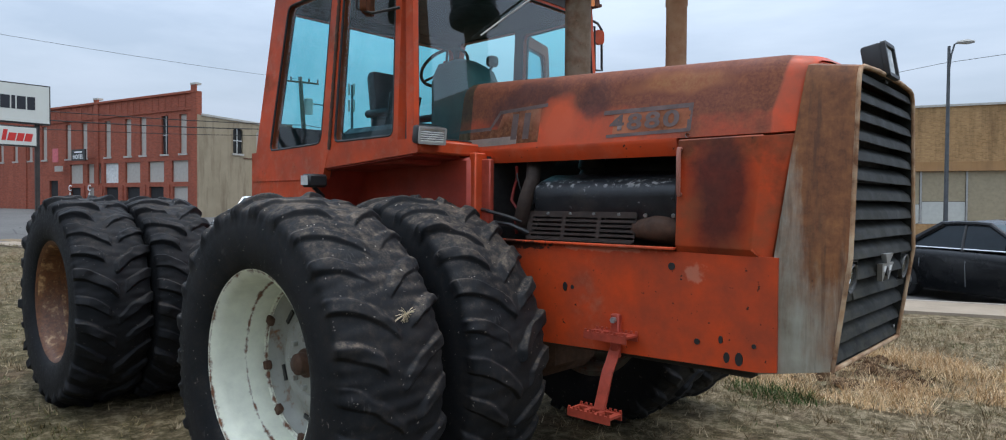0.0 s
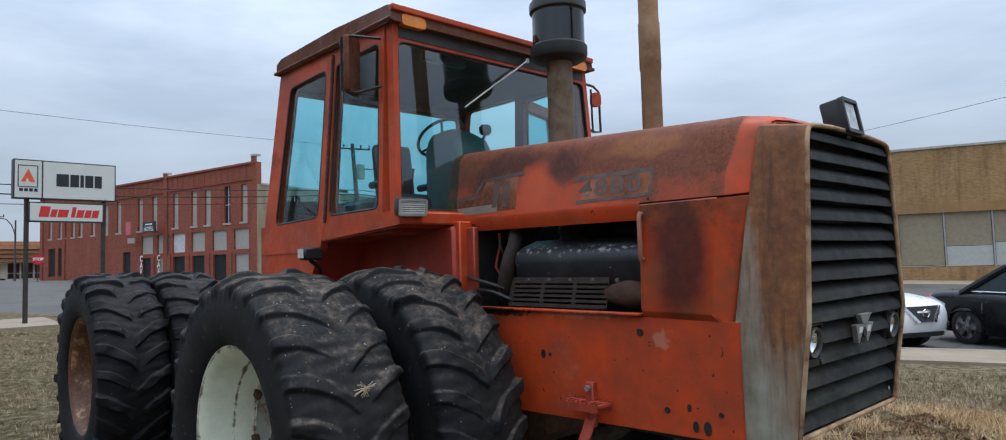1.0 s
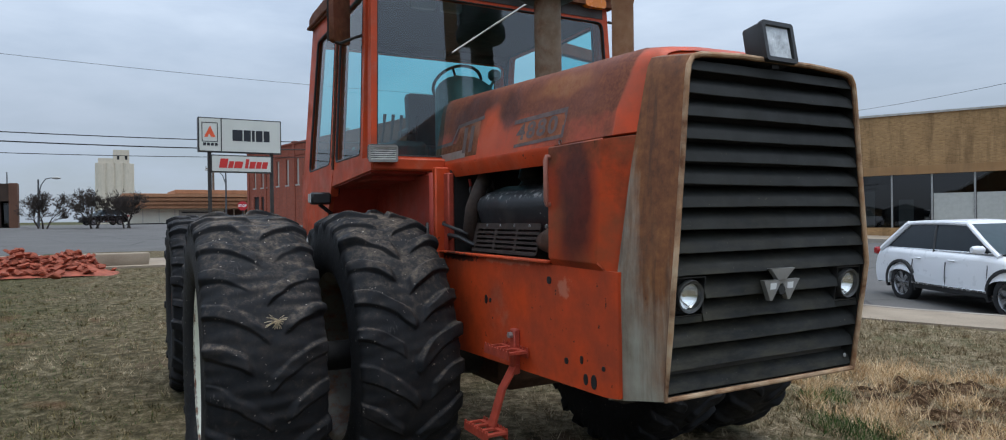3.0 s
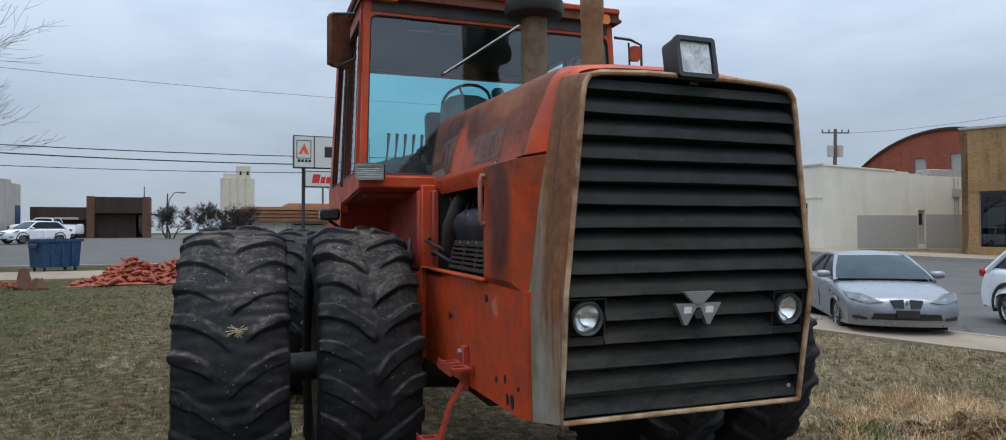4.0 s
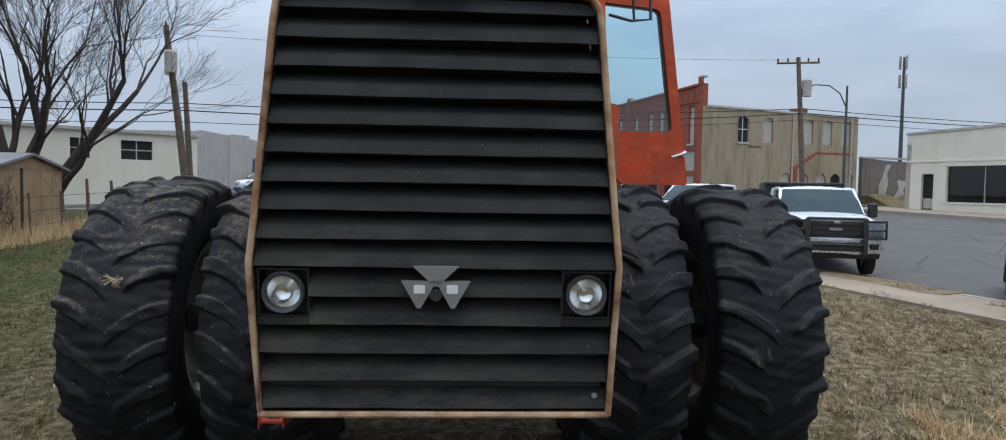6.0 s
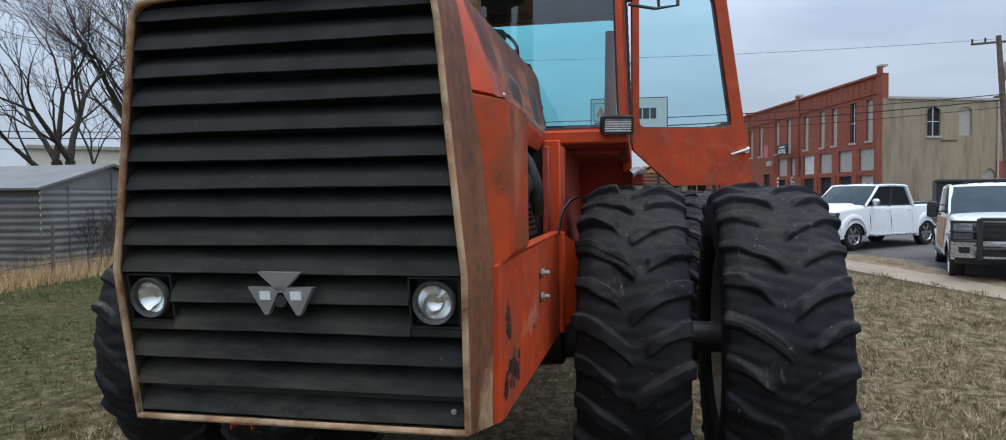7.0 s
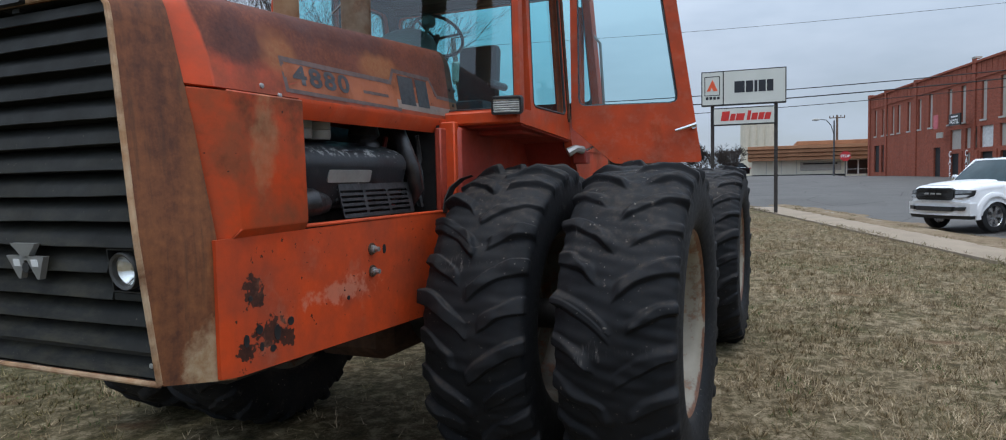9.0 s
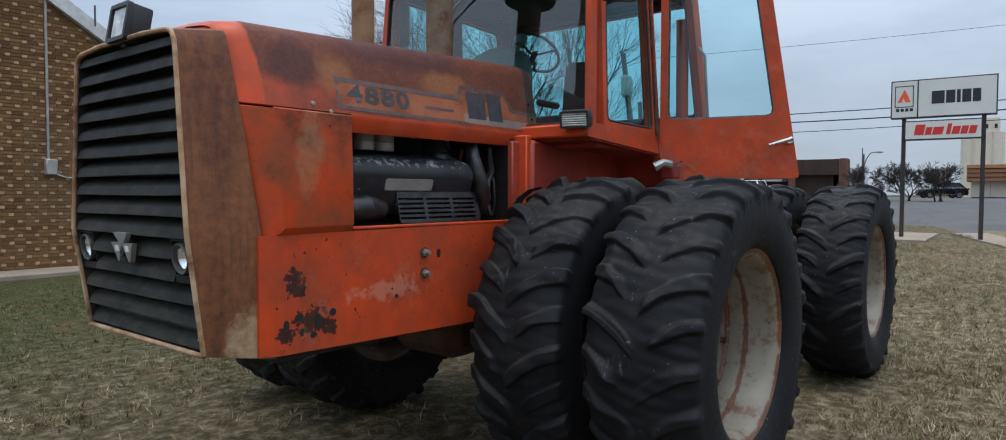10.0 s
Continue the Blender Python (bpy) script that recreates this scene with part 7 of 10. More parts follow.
    g.block("meter_box", 9.6, 10.1, 3.2, 3.7, -0.2, 0.0, M_STONE)
    w = Wall(b, p0, p0 + UY * 13, UX)
    w.build("west_wall", rect(0, 13, -0.5, 4.2), [], M_WHITEWALL)
    bm = bmesh.new()
    vs = [p0 + UX * 0.2 + UY * 0.2 + Vector((0, 0, 4.1)), p1 - UX * 0.25 + UY * 0.2 + Vector((0, 0, 4.1)), p1 + back * 12.8 - UX * 0.25 + Vector((0, 0, 4.0)), p0 + UY * 12.8 + UX * 0.2 + Vector((0, 0, 4.0))]
    loft(bm, [vs, [v + Vector((0, 0, 0.1)) for v in vs]])
    part("roof", bm, M_STONE, b)

    b = thing("brick_shop", pose(0, 0, ground_z(-24) + 0.05), "single-storey tan brick shop with stained parapet and display windows", "building")
    q0, q1 = street(-0.85, 28.0), street(34.0, 28.0)
    q0.z = q1.z = 0
    f = Wall(b, q0, q1, UY)
    wins = [(0.75, 8.2), (12.55, 25.15)]
    garage = rect(9.16, 11.35, -0.2, 3.35)
    f.build("front_wall", [(0, -0.6), (f.len, -0.6), (f.len, 6.7), (8.32, 6.6), (8.27, 6.33), (0, 6.45)], [rect(a, c, 0.40, 3.22) for a, c in wins] + [garage], M_TANBRICK, 0.4)
    bm = bmesh.new()
    prism(bm, [(-0.1, 6.43), (8.27, 6.31), (8.27, 6.41), (-0.1, 6.55)], f.to, -0.08, 0.45)
    prism(bm, [(8.27, 6.58), (f.len, 6.68), (f.len, 6.78), (8.27, 6.70)], f.to, -0.08, 0.45)
    part("parapet_cap", bm, M_STONE, b)
    band = wall_mat("orange_brick_band", (0.40, 0.235, 0.11), (0.30, 0.165, 0.075), amount=0.3)
    f.block("brick_band", 0.3, 8.27, 3.22, 3.66, -0.03, 0.0, band)
    f.block("brick_band", 12.2, 27.5, 3.22, 3.70, -0.03, 0.0, band)
    f.block("brick_pier", 8.27, 9.1, -0.3, 3.35, -0.05, 0.0, band)
    f.block("garage_lintel", 8.3, 12.2, 3.35, 3.66, -0.30, 0.0, M_GREYWALL)
    f.block("garage_void", 8.9, 11.6, -0.3, 3.6, 2.5, 2.6, M_VOID)
    f.block("garage_void", 8.9, 9.1, -0.3, 3.6, 0.4, 2.5, M_VOID)
    f.block("garage_void", 11.4, 11.6, -0.3, 3.6, 0.4, 2.5, M_VOID)
    f.block("garage_void", 8.9, 11.6, 3.6, 3.7, 0.4, 2.5, M_VOID)
    blind, shade = plain("pale_window_blind", (0.42, 0.43, 0.40), 0.7, vary=0.1), plain("tan_window_shade", (0.28, 0.235, 0.155), 0.8, vary=0.15)
    for a, c in wins:
        n = 4 if a < 5 else 6
        step_u = (c - a) / n
        for k in range(n):
            u0, u1 = a + k * step_u, a + (k + 1) * step_u
            pane("shop_window", [f.to(u0, 0.40, 0.2), f.to(u1, 0.40, 0.2), f.to(u1, 3.22, 0.2), f.to(u0, 3.22, 0.2)], M_DARKGLASS, b)
            f.block("mullion", u0 - 0.04, u0 + 0.04, 0.40, 3.22, 0.12, 0.19, M_ALU)
            if a > 5:
                low = (0.46, 1.45, 1.6, 0.46)[k % 4]
                f.block("blind", u0 + 0.06, u1 - 0.06, 0.42, low, 0.192, 0.197, blind)
                f.block("shade", u0 + 0.06, u1 - 0.06, low + 0.02, 3.2, 0.192, 0.197, shade)
            elif k > 1:
                f.block("blind", u0 + 0.06, u1 - 0.06, 0.42, 2.2, 0.192, 0.197, blind)
            else:
                f.block("display_board", u0 + 0.25, u0 + 0.95, 0.45, 2.4 - 0.5 * k, 0.5, 0.53, blind)
        f.block("mullion", c - 0.05, c, 0.40, 3.22, 0.12, 0.19, M_ALU)
        f.block("interior", a - 0.2, c + 0.2, 0.3, 3.4, 1.6, 1.7, M_VOID)
    # boxed sign on a bracket
    f.block("wall_sign", 9.92, 10.25, 4.95, 6.35, -0.7, -0.05, M_WHITEFRAME)
    for k in range(4):
        f.block("wall_sign_bar", 9.97, 10.20, 5.1 + 0.31 * k, 5.33 + 0.31 * k, -0.71, -0.70, M_DARKWALL)
    g = Wall(b, q0, q0 + UY * 18, UX)
    g.build("side_wall", rect(0, 18, -0.6, 6.3), [], M_TANBRICK)
    vs = [q0 + UX * 0.2 + UY * 0.3 + Vector((0, 0, 5.6)), q1 + UY * 0.3 + Vector((0, 0, 5.6)), q1 + UY * 17.8 + Vector((0, 0, 5.6)), q0 + UX * 0.2 + UY * 17.8 + Vector((0, 0, 5.6))]
    bm = bmesh.new()
    loft(bm, [vs, [v + Vector((0, 0, 0.1)) for v in vs]])
    part("roof", bm, M_STONE, b)
    bm = bmesh.new()
    c = f.to(10.9, 7.5, 3.5)
    lathe(bm, [(0.0, -0.25), (0.16, -0.25), (0.16, 0.05), (0.28, 0.12), (0.28, 0.30), (0.12, 0.45), (0.0, 0.45)], 14, "z")
    tv = part("roof_vent", bm, M_BROWNBRICK, b)
    tv.location = c + Vector((0, 0, -0.2))

    # hall with an arched gable behind
    b = thing("arched_hall", pose(0, 0, 0.8), "red brick hall with a broad arched gable and grey boarded windows", "building")
    a0, a1 = street(-17.5, 52.0), street(-0.2, 52.0)
    a0.z = a1.z = 0
    f = Wall(b, a0, a1, UY)
    R = f.len
    arch = [(0, 0), (R, 0), (R, 3.6)] + [(R * (1 - k / 24), 3.6 + 5.7 * (1 - (2 * k / 24 - 1) ** 2) ** 0.75) for k in range(1, 24)] + [(0, 3.6)]
    f.build("gable", arch, [rect(6.25, 7.2, 4.6, 7.1), rect(9.0, 10.0, 4.6, 7.3)], M_REDBRICK, 0.4)
    for u in (6.25, 9.0):
        f.window(rect(u, u + (0.95 if u < 8 else 1.0), 4.6, 7.1 if u < 8 else 7.3), M_GREYPATCH, 0.15, False)
    bm = bmesh.new()
    rings = []
    for k in range(25):
        u, v = (R * (1 - k / 24), 3.6 + 5.7 * max(0, 1 - (2 * k / 24 - 1) ** 2) ** 0.75)
        rings.append([f.to(u, v, -0.2), f.to(u, v + 0.2, -0.2), f.to(u, v + 0.2, 20), f.to(u, v, 20)])
    loft(bm, rings)
    part("arched_roof", bm, M_DARKWALL, b)


shops()


# ---- dealer's sign at the corner of the lot ----
M_SIGNPOST = plain("rusty_black_post", (0.028, 0.022, 0.019), 0.6, vary=0.6, scale=5)


def sign():
    b = thing("dealer_sign", pose(-22.75, 4.42, ground_z(-22.7), 0, 0, 3), "two white lit-box sign boards on dark steel posts", "sign")
    for y in (-0.96, 0.96):
        part("post", bx(-0.05, 0.05, y - 0.055, y + 0.055, -0.3, 4.0, 0.008), M_SIGNPOST, b)
    face = plain("milky_sign_face", (0.60, 0.61, 0.56), 0.4, vary=0.05, scale=2)
    edge = plain("dark_sign_edge", (0.03, 0.03, 0.03), 0.5)
    red, black, orange = plain("sign_red", (0.55, 0.025, 0.02), 0.5, vary=0.08), plain("sign_black", (0.012, 0.014, 0.02), 0.5), plain("sign_orange", (0.75, 0.10, 0.03), 0.5, vary=0.08)

    def board(y0, y1, z0, z1, name):
        bm = bx(-0.13, 0.13, y0, y1, z0, z1, 0.01)
        bd = part(name, bm, edge, b)
        for s in (-1, 1):
            bm = bmesh.new()
            box(bm, s * 0.134 - 0.004, s * 0.134 + 0.004, y0 + 0.035, y1 - 0.035, z0 + 0.035, z1 - 0.035)
            part("face", bm, face, bd)
        return bd

    def flat(bd, pts, mat, name, lift=0.141):
        bm = bmesh.new()
        prism(bm, pts, lambda u, v, w: Vector((w, u, v)), lift, lift + 0.003)
        return part(name, bm, mat, bd)

    up = board(-1.30, 1.26, 3.50, 4.60, "upper_board")
    flat(up, rect(-0.635, -0.60, 3.52, 4.58), edge, "divider")
    # emblem: a frame with a triangle; the maker's words stand as plain letter-sized blocks
    bm = bmesh.new()
    pierced(bm, rect(-1.20, -0.72, 3.82, 4.44), [rect(-1.175, -0.745, 3.845, 4.415)], lambda u, v, w: Vector((w, u, v)), 0.139, 0.143)
    part("emblem_frame", bm, edge, up)
    flat(up, [(-1.13, 3.97), (-0.79, 3.97), (-0.95, 4.34)], orange, "emblem_triangle")
    flat(up, [(-1.02, 3.97), (-0.92, 3.97), (-0.98, 4.08)], face, "emblem_notch", 0.145)
    for k in range(4):
        flat(up, rect(-1.16 + k * 0.115, -1.075 + k * 0.115, 3.70, 3.79), black, "word_block")
    u = -0.28
    for w in (0.31, 0.22, 0.09, 0.21, 0.19):
        flat(up, rect(u, u + w, 3.88, 4.24), black, "word_block")
        u += w + 0.035
    low = board(-0.94, 0.94, 2.86, 3.42, "lower_board")
    u = -0.70
    for w, h in ((0.24, 0.30), (0.15, 0.22), (0.25, 0.22), (0.0, 0), (0.10, 0.30), (0.18, 0.22), (0.16, 0.22), (0.17, 0.22)):
        if w:
            flat(low, [(u, 3.0), (u + w, 3.0), (u + w + 0.05, 3.0 + h), (u + 0.05, 3.0 + h)], red, "word_block")
        u += w + (0.028 if w else 0.06)


sign()


# ---- vehicles ----
M_CARTYRE = plain("car_tyre", (0.016, 0.016, 0.017), 0.8)
M_ALLOY = plain("alloy_rim", (0.45, 0.45, 0.46), 0.3, 0.8, vary=0.1)
M_HEADLAMP = plain("headlamp_glass", (0.17, 0.18, 0.185), 0.10, 0.3, vary=0.5, scale=14)
M_GAP = plain("shaded_door_gap", (0.13, 0.13, 0.135), 0.8)
M_CABIN = plain("dark_cabin", (0.02, 0.02, 0.022), 0.8)


def car_paint(name, color, metal=0.0, rough=0.25, coat=0.5):
    s = Nodes(name)
    c = s.mix(0.25, color, s.ramp(s.noise(2.0, 5), [(0.3, tuple(v * 0.8 for v in color)), (0.7, color)]))
    m = s.set(c, s.ramp(s.noise(5, 5), [(0.3, rough), (0.7, rough + 0.12)]), metal)
    s.b.inputs["Coat Weight"].default_value = coat
    if coat < 0.3:
        s.b.inputs["Specular IOR Level"].default_value = 0.25
    return m


def car_wheel(parent, x, y, r, w=0.23, spokes=5):
    s = 1 if y > 0 else -1
    bm = bmesh.new()
    lathe(bm, [(r * 0.68, -w / 2), (r * 0.9, -w / 2), (r * 0.98, -w * 0.42), (r, -w * 0.25), (r, w * 0.25), (r * 0.98, w * 0.42), (r * 0.9, w / 2), (r * 0.68, w / 2)], 32)
    wh = part("wheel", bm, M_CARTYRE, parent)
    wh.location = (x, y - s * w / 2, r)
    bm = bmesh.new()
    lathe(bm, [(r * 0.70, s * w * 0.40), (r * 0.66, s * w * 0.46), (r * 0.60, s * w * 0.30), (r * 0.60, -s * w * 0.3), (0.0, -s * w * 0.3)], 28)
    for k in range(spokes):
        a = 2 * math.pi * k / spokes
        m = Matrix.Rotation(-a, 4, "Y")
        for da in (-0.12, 0.12):
            box(bm, 0.03, r * 0.66, s * w * 0.30 - 0.012, s * w * 0.30 + 0.012, -0.022, 0.022, 0.0, m @ Matrix.Rotation(da, 4, "Y"))
    lathe(bm, [(0.0, s * w * 0.38), (r * 0.14, s * w * 0.36), (r * 0.17, s * w * 0.28)], 14)
    part("rim", bm, M_ALLOY, wh)


def vehicle(name, m, label, category, paint, hw, outline, wheels, r, green, roof_hw, extras, dark_low=None, spokes=5, nose=0.30, tuck=0.05, doors=(1.0, -0.05, -1.0), bed=None):
    """outline: side view (x, z) from the front bumper over the bonnet to the tail, without the underside; green: windscreen foot, roof front, roof rear,
    rear-window foot and the glass's foot height and roof height; nose: how far the corners sweep back on plan."""
    v = thing(name, m, label, category, "parked vehicles")
    x0, x1 = outline[0][0], outline[-1][0]
    under = 0.22 if r < 0.36 else 0.34 if r < 0.40 else 0.46
    clear = 0.065 if r < 0.40 else 0.115
    xa, xb, xc, xd, zb, zr = green
    # finer outline, so that the bonnet and tail bend smoothly
    fine = []
    for k in range(len(outline) - 1):
        for j in range(3):
            t = j / 3
            fine.append((outline[k][0] * (1 - t) + outline[k + 1][0] * t, outline[k][1] * (1 - t) + outline[k + 1][1] * t))
    fine.append(outline[-1])
    for _ in range(2):
        fine = [fine[0]] + [((fine[k - 1][0] + 2 * fine[k][0] + fine[k + 1][0]) / 4, (fine[k - 1][1] + 2 * fine[k][1] + fine[k + 1][1]) / 4) for k in range(1, len(fine) - 1)] + [fine[-1]]
    low = []
    for wx in sorted(wheels):
        ar = r + clear
        half = math.sqrt(max(0.01, ar ** 2 - (r - under) ** 2))
        dip = math.asin((r - under) / ar)
        low.append((wx - half - 0.001, under))
        for k in range(0, 13):
            ang = math.pi + dip - k / 12 * (math.pi + 2 * dip)
            low.append((wx + ar * math.cos(ang), r + ar * math.sin(ang)))
        low.append((wx + half + 0.001, under))
    poly = fine + [(x1 + 0.05, under + 0.02)] + low + [(x0 - 0.05, under + 0.02)]
    half_len, mid = (max(p[0] for p in outline) - min(p[0] for p in outline)) / 2, (x0 + x1) / 2

    def ring(f, sink):
        """A slice at the fraction f of the half width: corners swept back, shoulders rounded, sides drawn in low and high."""
        out = []
        for x, z in poly:
            k = (x - mid) / half_len
            a = abs(f)
            xx = x - (nose if k > 0 else nose * 0.6) * a ** 3.2 * abs(k) ** 4 * (1 if k > 0 else -1)
            zz = z - sink * max(0.0, min(1.0, (z - 0.55) / 0.25)) - 0.02 * a * a * max(0.0, min(1.0, (z - 0.6) / 0.2))
            bulge = 1 - tuck * ((zz - 0.62) / 0.42) ** 2
            yy = hw * f * (1 - (1 - bulge) * a ** 2) * (1 - 0.06 * abs(k) ** 6)
            out.append(Vector((xx, yy, zz)))
        return out
    bm = bmesh.new()
    fr = [(1.0, 0.13), (0.995, 0.085), (0.975, 0.045), (0.93, 0.015), (0.86, 0.0), (0.7, -0.006), (0.45, -0.014), (0.15, -0.018)]
    loft(bm, [ring(-f, q) for f, q in fr] + [ring(f, q) for f, q in reversed(fr)])
    part("body", bm, paint, v, smooth=34)
    if dark_low:
        for s in (-1, 1):
            part("sill_panel", bx(min(wheels) + r + 0.1, max(wheels) - r - 0.1, s * hw * 0.955 - 0.03, s * hw * 0.955 + 0.02, under - 0.03, under + 0.11, 0.02), dark_low, v)
    # dark cabin core inside bowed panes
    bm = bmesh.new()
    ins = 0.05
    loft(bm, [[Vector((xa - ins, -hw * 0.82, zb - 0.05)), Vector((xa - ins, hw * 0.82, zb - 0.05)), Vector((xd + ins, hw * 0.82, zb - 0.05)), Vector((xd + ins, -hw * 0.82, zb - 0.05))],
              [Vector((xb - ins, -roof_hw + ins, zr - ins)), Vector((xb - ins, roof_hw - ins, zr - ins)), Vector((xc + ins, roof_hw - ins, zr - ins)), Vector((xc + ins, -roof_hw + ins, zr - ins))]])
    part("cabin", bm, M_CABIN, v, smooth=0)
    foot = hw * 0.89

    def corner(x, z, s):
        t = (z - zb) / (zr - zb)
        return Vector((x, s * (foot + (roof_hw - foot) * (0.75 * t + 0.25 * t * t)), z))
    A, B, C, D = (lambda s: corner(xa - 0.10, zb, s)), (lambda s: corner(xb - 0.05, zr, s)), (lambda s: corner(xc + 0.05, zr, s)), (lambda s: corner(xd + 0.06, zb, s))

    def screen(nm, p, q, out):
        """A pane bowed on plan and in height between the two corner pairs."""
        bm = bmesh.new()
        grid = []
        for i in range(7):
            t = i / 6
            row = []
            for j in range(11):
                u = j / 10 * 2 - 1
                y = (foot + (roof_hw - foot) * (0.75 * t + 0.25 * t * t)) * u
                row.append(bm.verts.new((p + (q - p) * t + out * (0.11 * (1 - u * u)) + out * 0.035 * math.sin(math.pi * t), y, zb + (zr - zb) * t + 0.015 * (1 - u * u))))
            grid.append(row)
        for i in range(6):
            for j in range(10):
                bm.faces.new((grid[i][j], grid[i][j + 1], grid[i + 1][j + 1], grid[i + 1][j]))
        part(nm, bm, M_CARSCREEN if nm == "windscreen" else M_CARGLASS, v)
    screen("windscreen", xa - 0.10, xb - 0.05, 1)
    screen("rear_window", xd + 0.06, xc + 0.05, -1)
    for s in (-1, 1):
        cut_f, cut_r = (A(s), B(s)), (D(s), C(s))
        cols = [0.0, 0.5, 1.0]
        for k in range(2):
            bm = bmesh.new()
            vs = []
            for t in (0.02, 0.35, 0.7, 0.97):
                row = []
                for c in (cols[k], (cols[k] + cols[k + 1]) / 2, cols[k + 1]):
                    z = zb + (zr - zb) * t
                    xf, xr = xa - 0.10 + (xb - 0.05 - xa + 0.10) * t, xd + 0.06 + (xc - xd - 0.01) * t
                    row.append(bm.verts.new(corner(xf + (xr - xf) * c, z, s)))
                vs.append(row)
            for i in range(3):
                for j in range(2):
                    bm.faces.new((vs[i][j], vs[i][j + 1], vs[i + 1][j + 1], vs[i + 1][j]))
            part("side_window", bm, M_CARGLASS, v)
        post = lambda p0, p1, w0, w1: [p0 - Vector((0, 0, 0.05)), p0.lerp(p1, 0.25), p0.lerp(p1, 0.5), p0.lerp(p1, 0.75), p1]
        for p0, p1, rad in ((A(s), B(s), 0.042), (C(s), D(s), 0.07), (A(s).lerp(D(s), 0.5), B(s).lerp(C(s), 0.5), 0.026)):
            bm = bmesh.new()
            lo, hi = (p0, p1) if p0.z < p1.z else (p1, p0)
            pts = [corner(lo.x + (hi.x - lo.x) * t, zb - 0.05 + (zr - zb + 0.05) * t, s) for t in (0, 0.25, 0.5, 0.75, 1.0)]
            tube(bm, pts, rad, 8)
            part("pillar", bm, paint if rad > 0.03 else M_BLACK, v)
        bm = bmesh.new()
        tube(bm, [B(s), B(s).lerp(C(s), 0.3) + Vector((0, 0, 0.02)), B(s).lerp(C(s), 0.7) + Vector((0, 0, 0.02)), C(s)], 0.045, 8)
        part("roof_rail", bm, paint, v)
        bm = bmesh.new()
        tube(bm, [corner(xa - 0.06, zb, s), corner((xa + xd) / 2, zb, s), corner(xd + 0.02, zb, s)], 0.016, 6)
        part("window_strip", bm, M_CHROME if r < 0.40 else M_BLACK, v)
        bm = bmesh.new()
        mp = Matrix.Translation((xa - 0.42, s * (hw + 0.07), zb + 0.07))
        rings = []
        big = 1.5 if r == 0.43 else 1.0
        for t, q in ((-0.12, 0.55), (-0.09, 0.9), (0.0, 1.0), (0.08, 0.9), (0.11, 0.6)):
            rings.append([mp @ Vector((0.075 * q * math.cos(b) + 0.02, s * t, 0.075 * q * big * math.sin(b) + 0.04 * (big - 1))) for b in [2 * math.pi * k / 10 for k in range(10)]])
        loft(bm, rings)
        if r != 0.42:
            part("mirror", bm, M_CHROME if r == 0.43 else paint, v)
        else:
            bm.free()
        bm = bmesh.new()
        tube(bm, [(xa - 0.42, s * (hw * 0.86), zb + 0.02), (xa - 0.42, s * (hw + 0.0), zb + 0.04)], 0.02, 6)
        part("mirror_arm", bm, M_BLACK, v)
        for xx in (doors[1] + 0.16, doors[2] + 0.16):
            part("door_handle", bx(xx - 0.09, xx + 0.09, s * hw * 0.975 - 0.015, s * hw * 0.975 + 0.018, zb - 0.19, zb - 0.155, 0.012), paint, v)
        for xx in doors:
            bm = bmesh.new()
            skin = lambda z: (1 - tuck * ((z - 0.62) / 0.42) ** 2) * (1 - 0.06 * abs((xx - mid) / half_len) ** 6)
            q = [(skin(z), z) for z in (under + 0.10, 0.62, (0.62 + zb - 0.2) / 2, zb - 0.20)]
            loft(bm, [[Vector((xx + e, s * hw * f - s * 0.02, z)) for e in (-0.004, 0.004)] + [Vector((xx + e, s * hw * f - s * 0.0005, z)) for e in (0.004, -0.004)] for f, z in q])
            part("door_gap", bm, M_GAP, v)
    bm = bmesh.new()
    rr = []
    for k in range(-5, 6):
        y = roof_hw * k / 5
        cr = 0.06 * (1 - (k / 5) ** 2)
        bow = 0.11 * (1 - (k / 5) ** 2)
        rr.append([Vector((xb - 0.04 + bow, y, zr - 0.005 + cr * 0.3)), Vector((xb - 0.25 + bow * 0.5, y, zr + 0.025 + cr * 0.8)), Vector((xb * 0.6 + xc * 0.4, y, zr + 0.035 + cr)), Vector((xc + 0.25, y, zr + 0.02 + cr * 0.8)), Vector((xc + 0.04 - bow, y, zr - 0.005 + cr * 0.3))])
    loft(bm, rr, cap=True)
    part("roof", bm, paint, v)
    for wx in wheels:
        for s in (-1, 1):
            car_wheel(v, wx, s * (hw - 0.035), r, 0.24, spokes)
            bm = bmesh.new()
            lathe(bm, [(r + clear - 0.006, s * (hw - 0.010)), (r + clear - 0.006, s * (hw - 0.40)), (0.0, s * (hw - 0.40))], 28)
            for vert in bm.verts:
                vert.co += Vector((wx, 0, r + max(0.0, under + 0.05 - r - vert.co.z) if vert.co.z < 0 else r))
            part("wheel_well", bm, M_BLACK, v)
    bm = bmesh.new()
    box(bm, min(wheels) - 0.3, max(wheels) + 0.3, -hw + 0.30, hw - 0.30, under - 0.06, under + 0.10)
    part("underbody", bm, M_BLACK, v)
    extras(v, hw, max(p[0] for p in outline) + 0.004, min(p[0] for p in outline), paint)
    return v


M_CARSCREEN = plain("car_windscreen_glass", (0.030, 0.050, 0.056), 0.05, vary=0.25, scale=2.5)
M_CARSCREEN.node_tree.nodes["Principled BSDF"].inputs["Specular IOR Level"].default_value = 0.17
M_CARGLASS = plain("car_window_glass", (0.016, 0.022, 0.027), 0.05, vary=0.1)
M_CARGLASS.node_tree.nodes["Principled BSDF"].inputs["Specular IOR Level"].default_value = 0.17


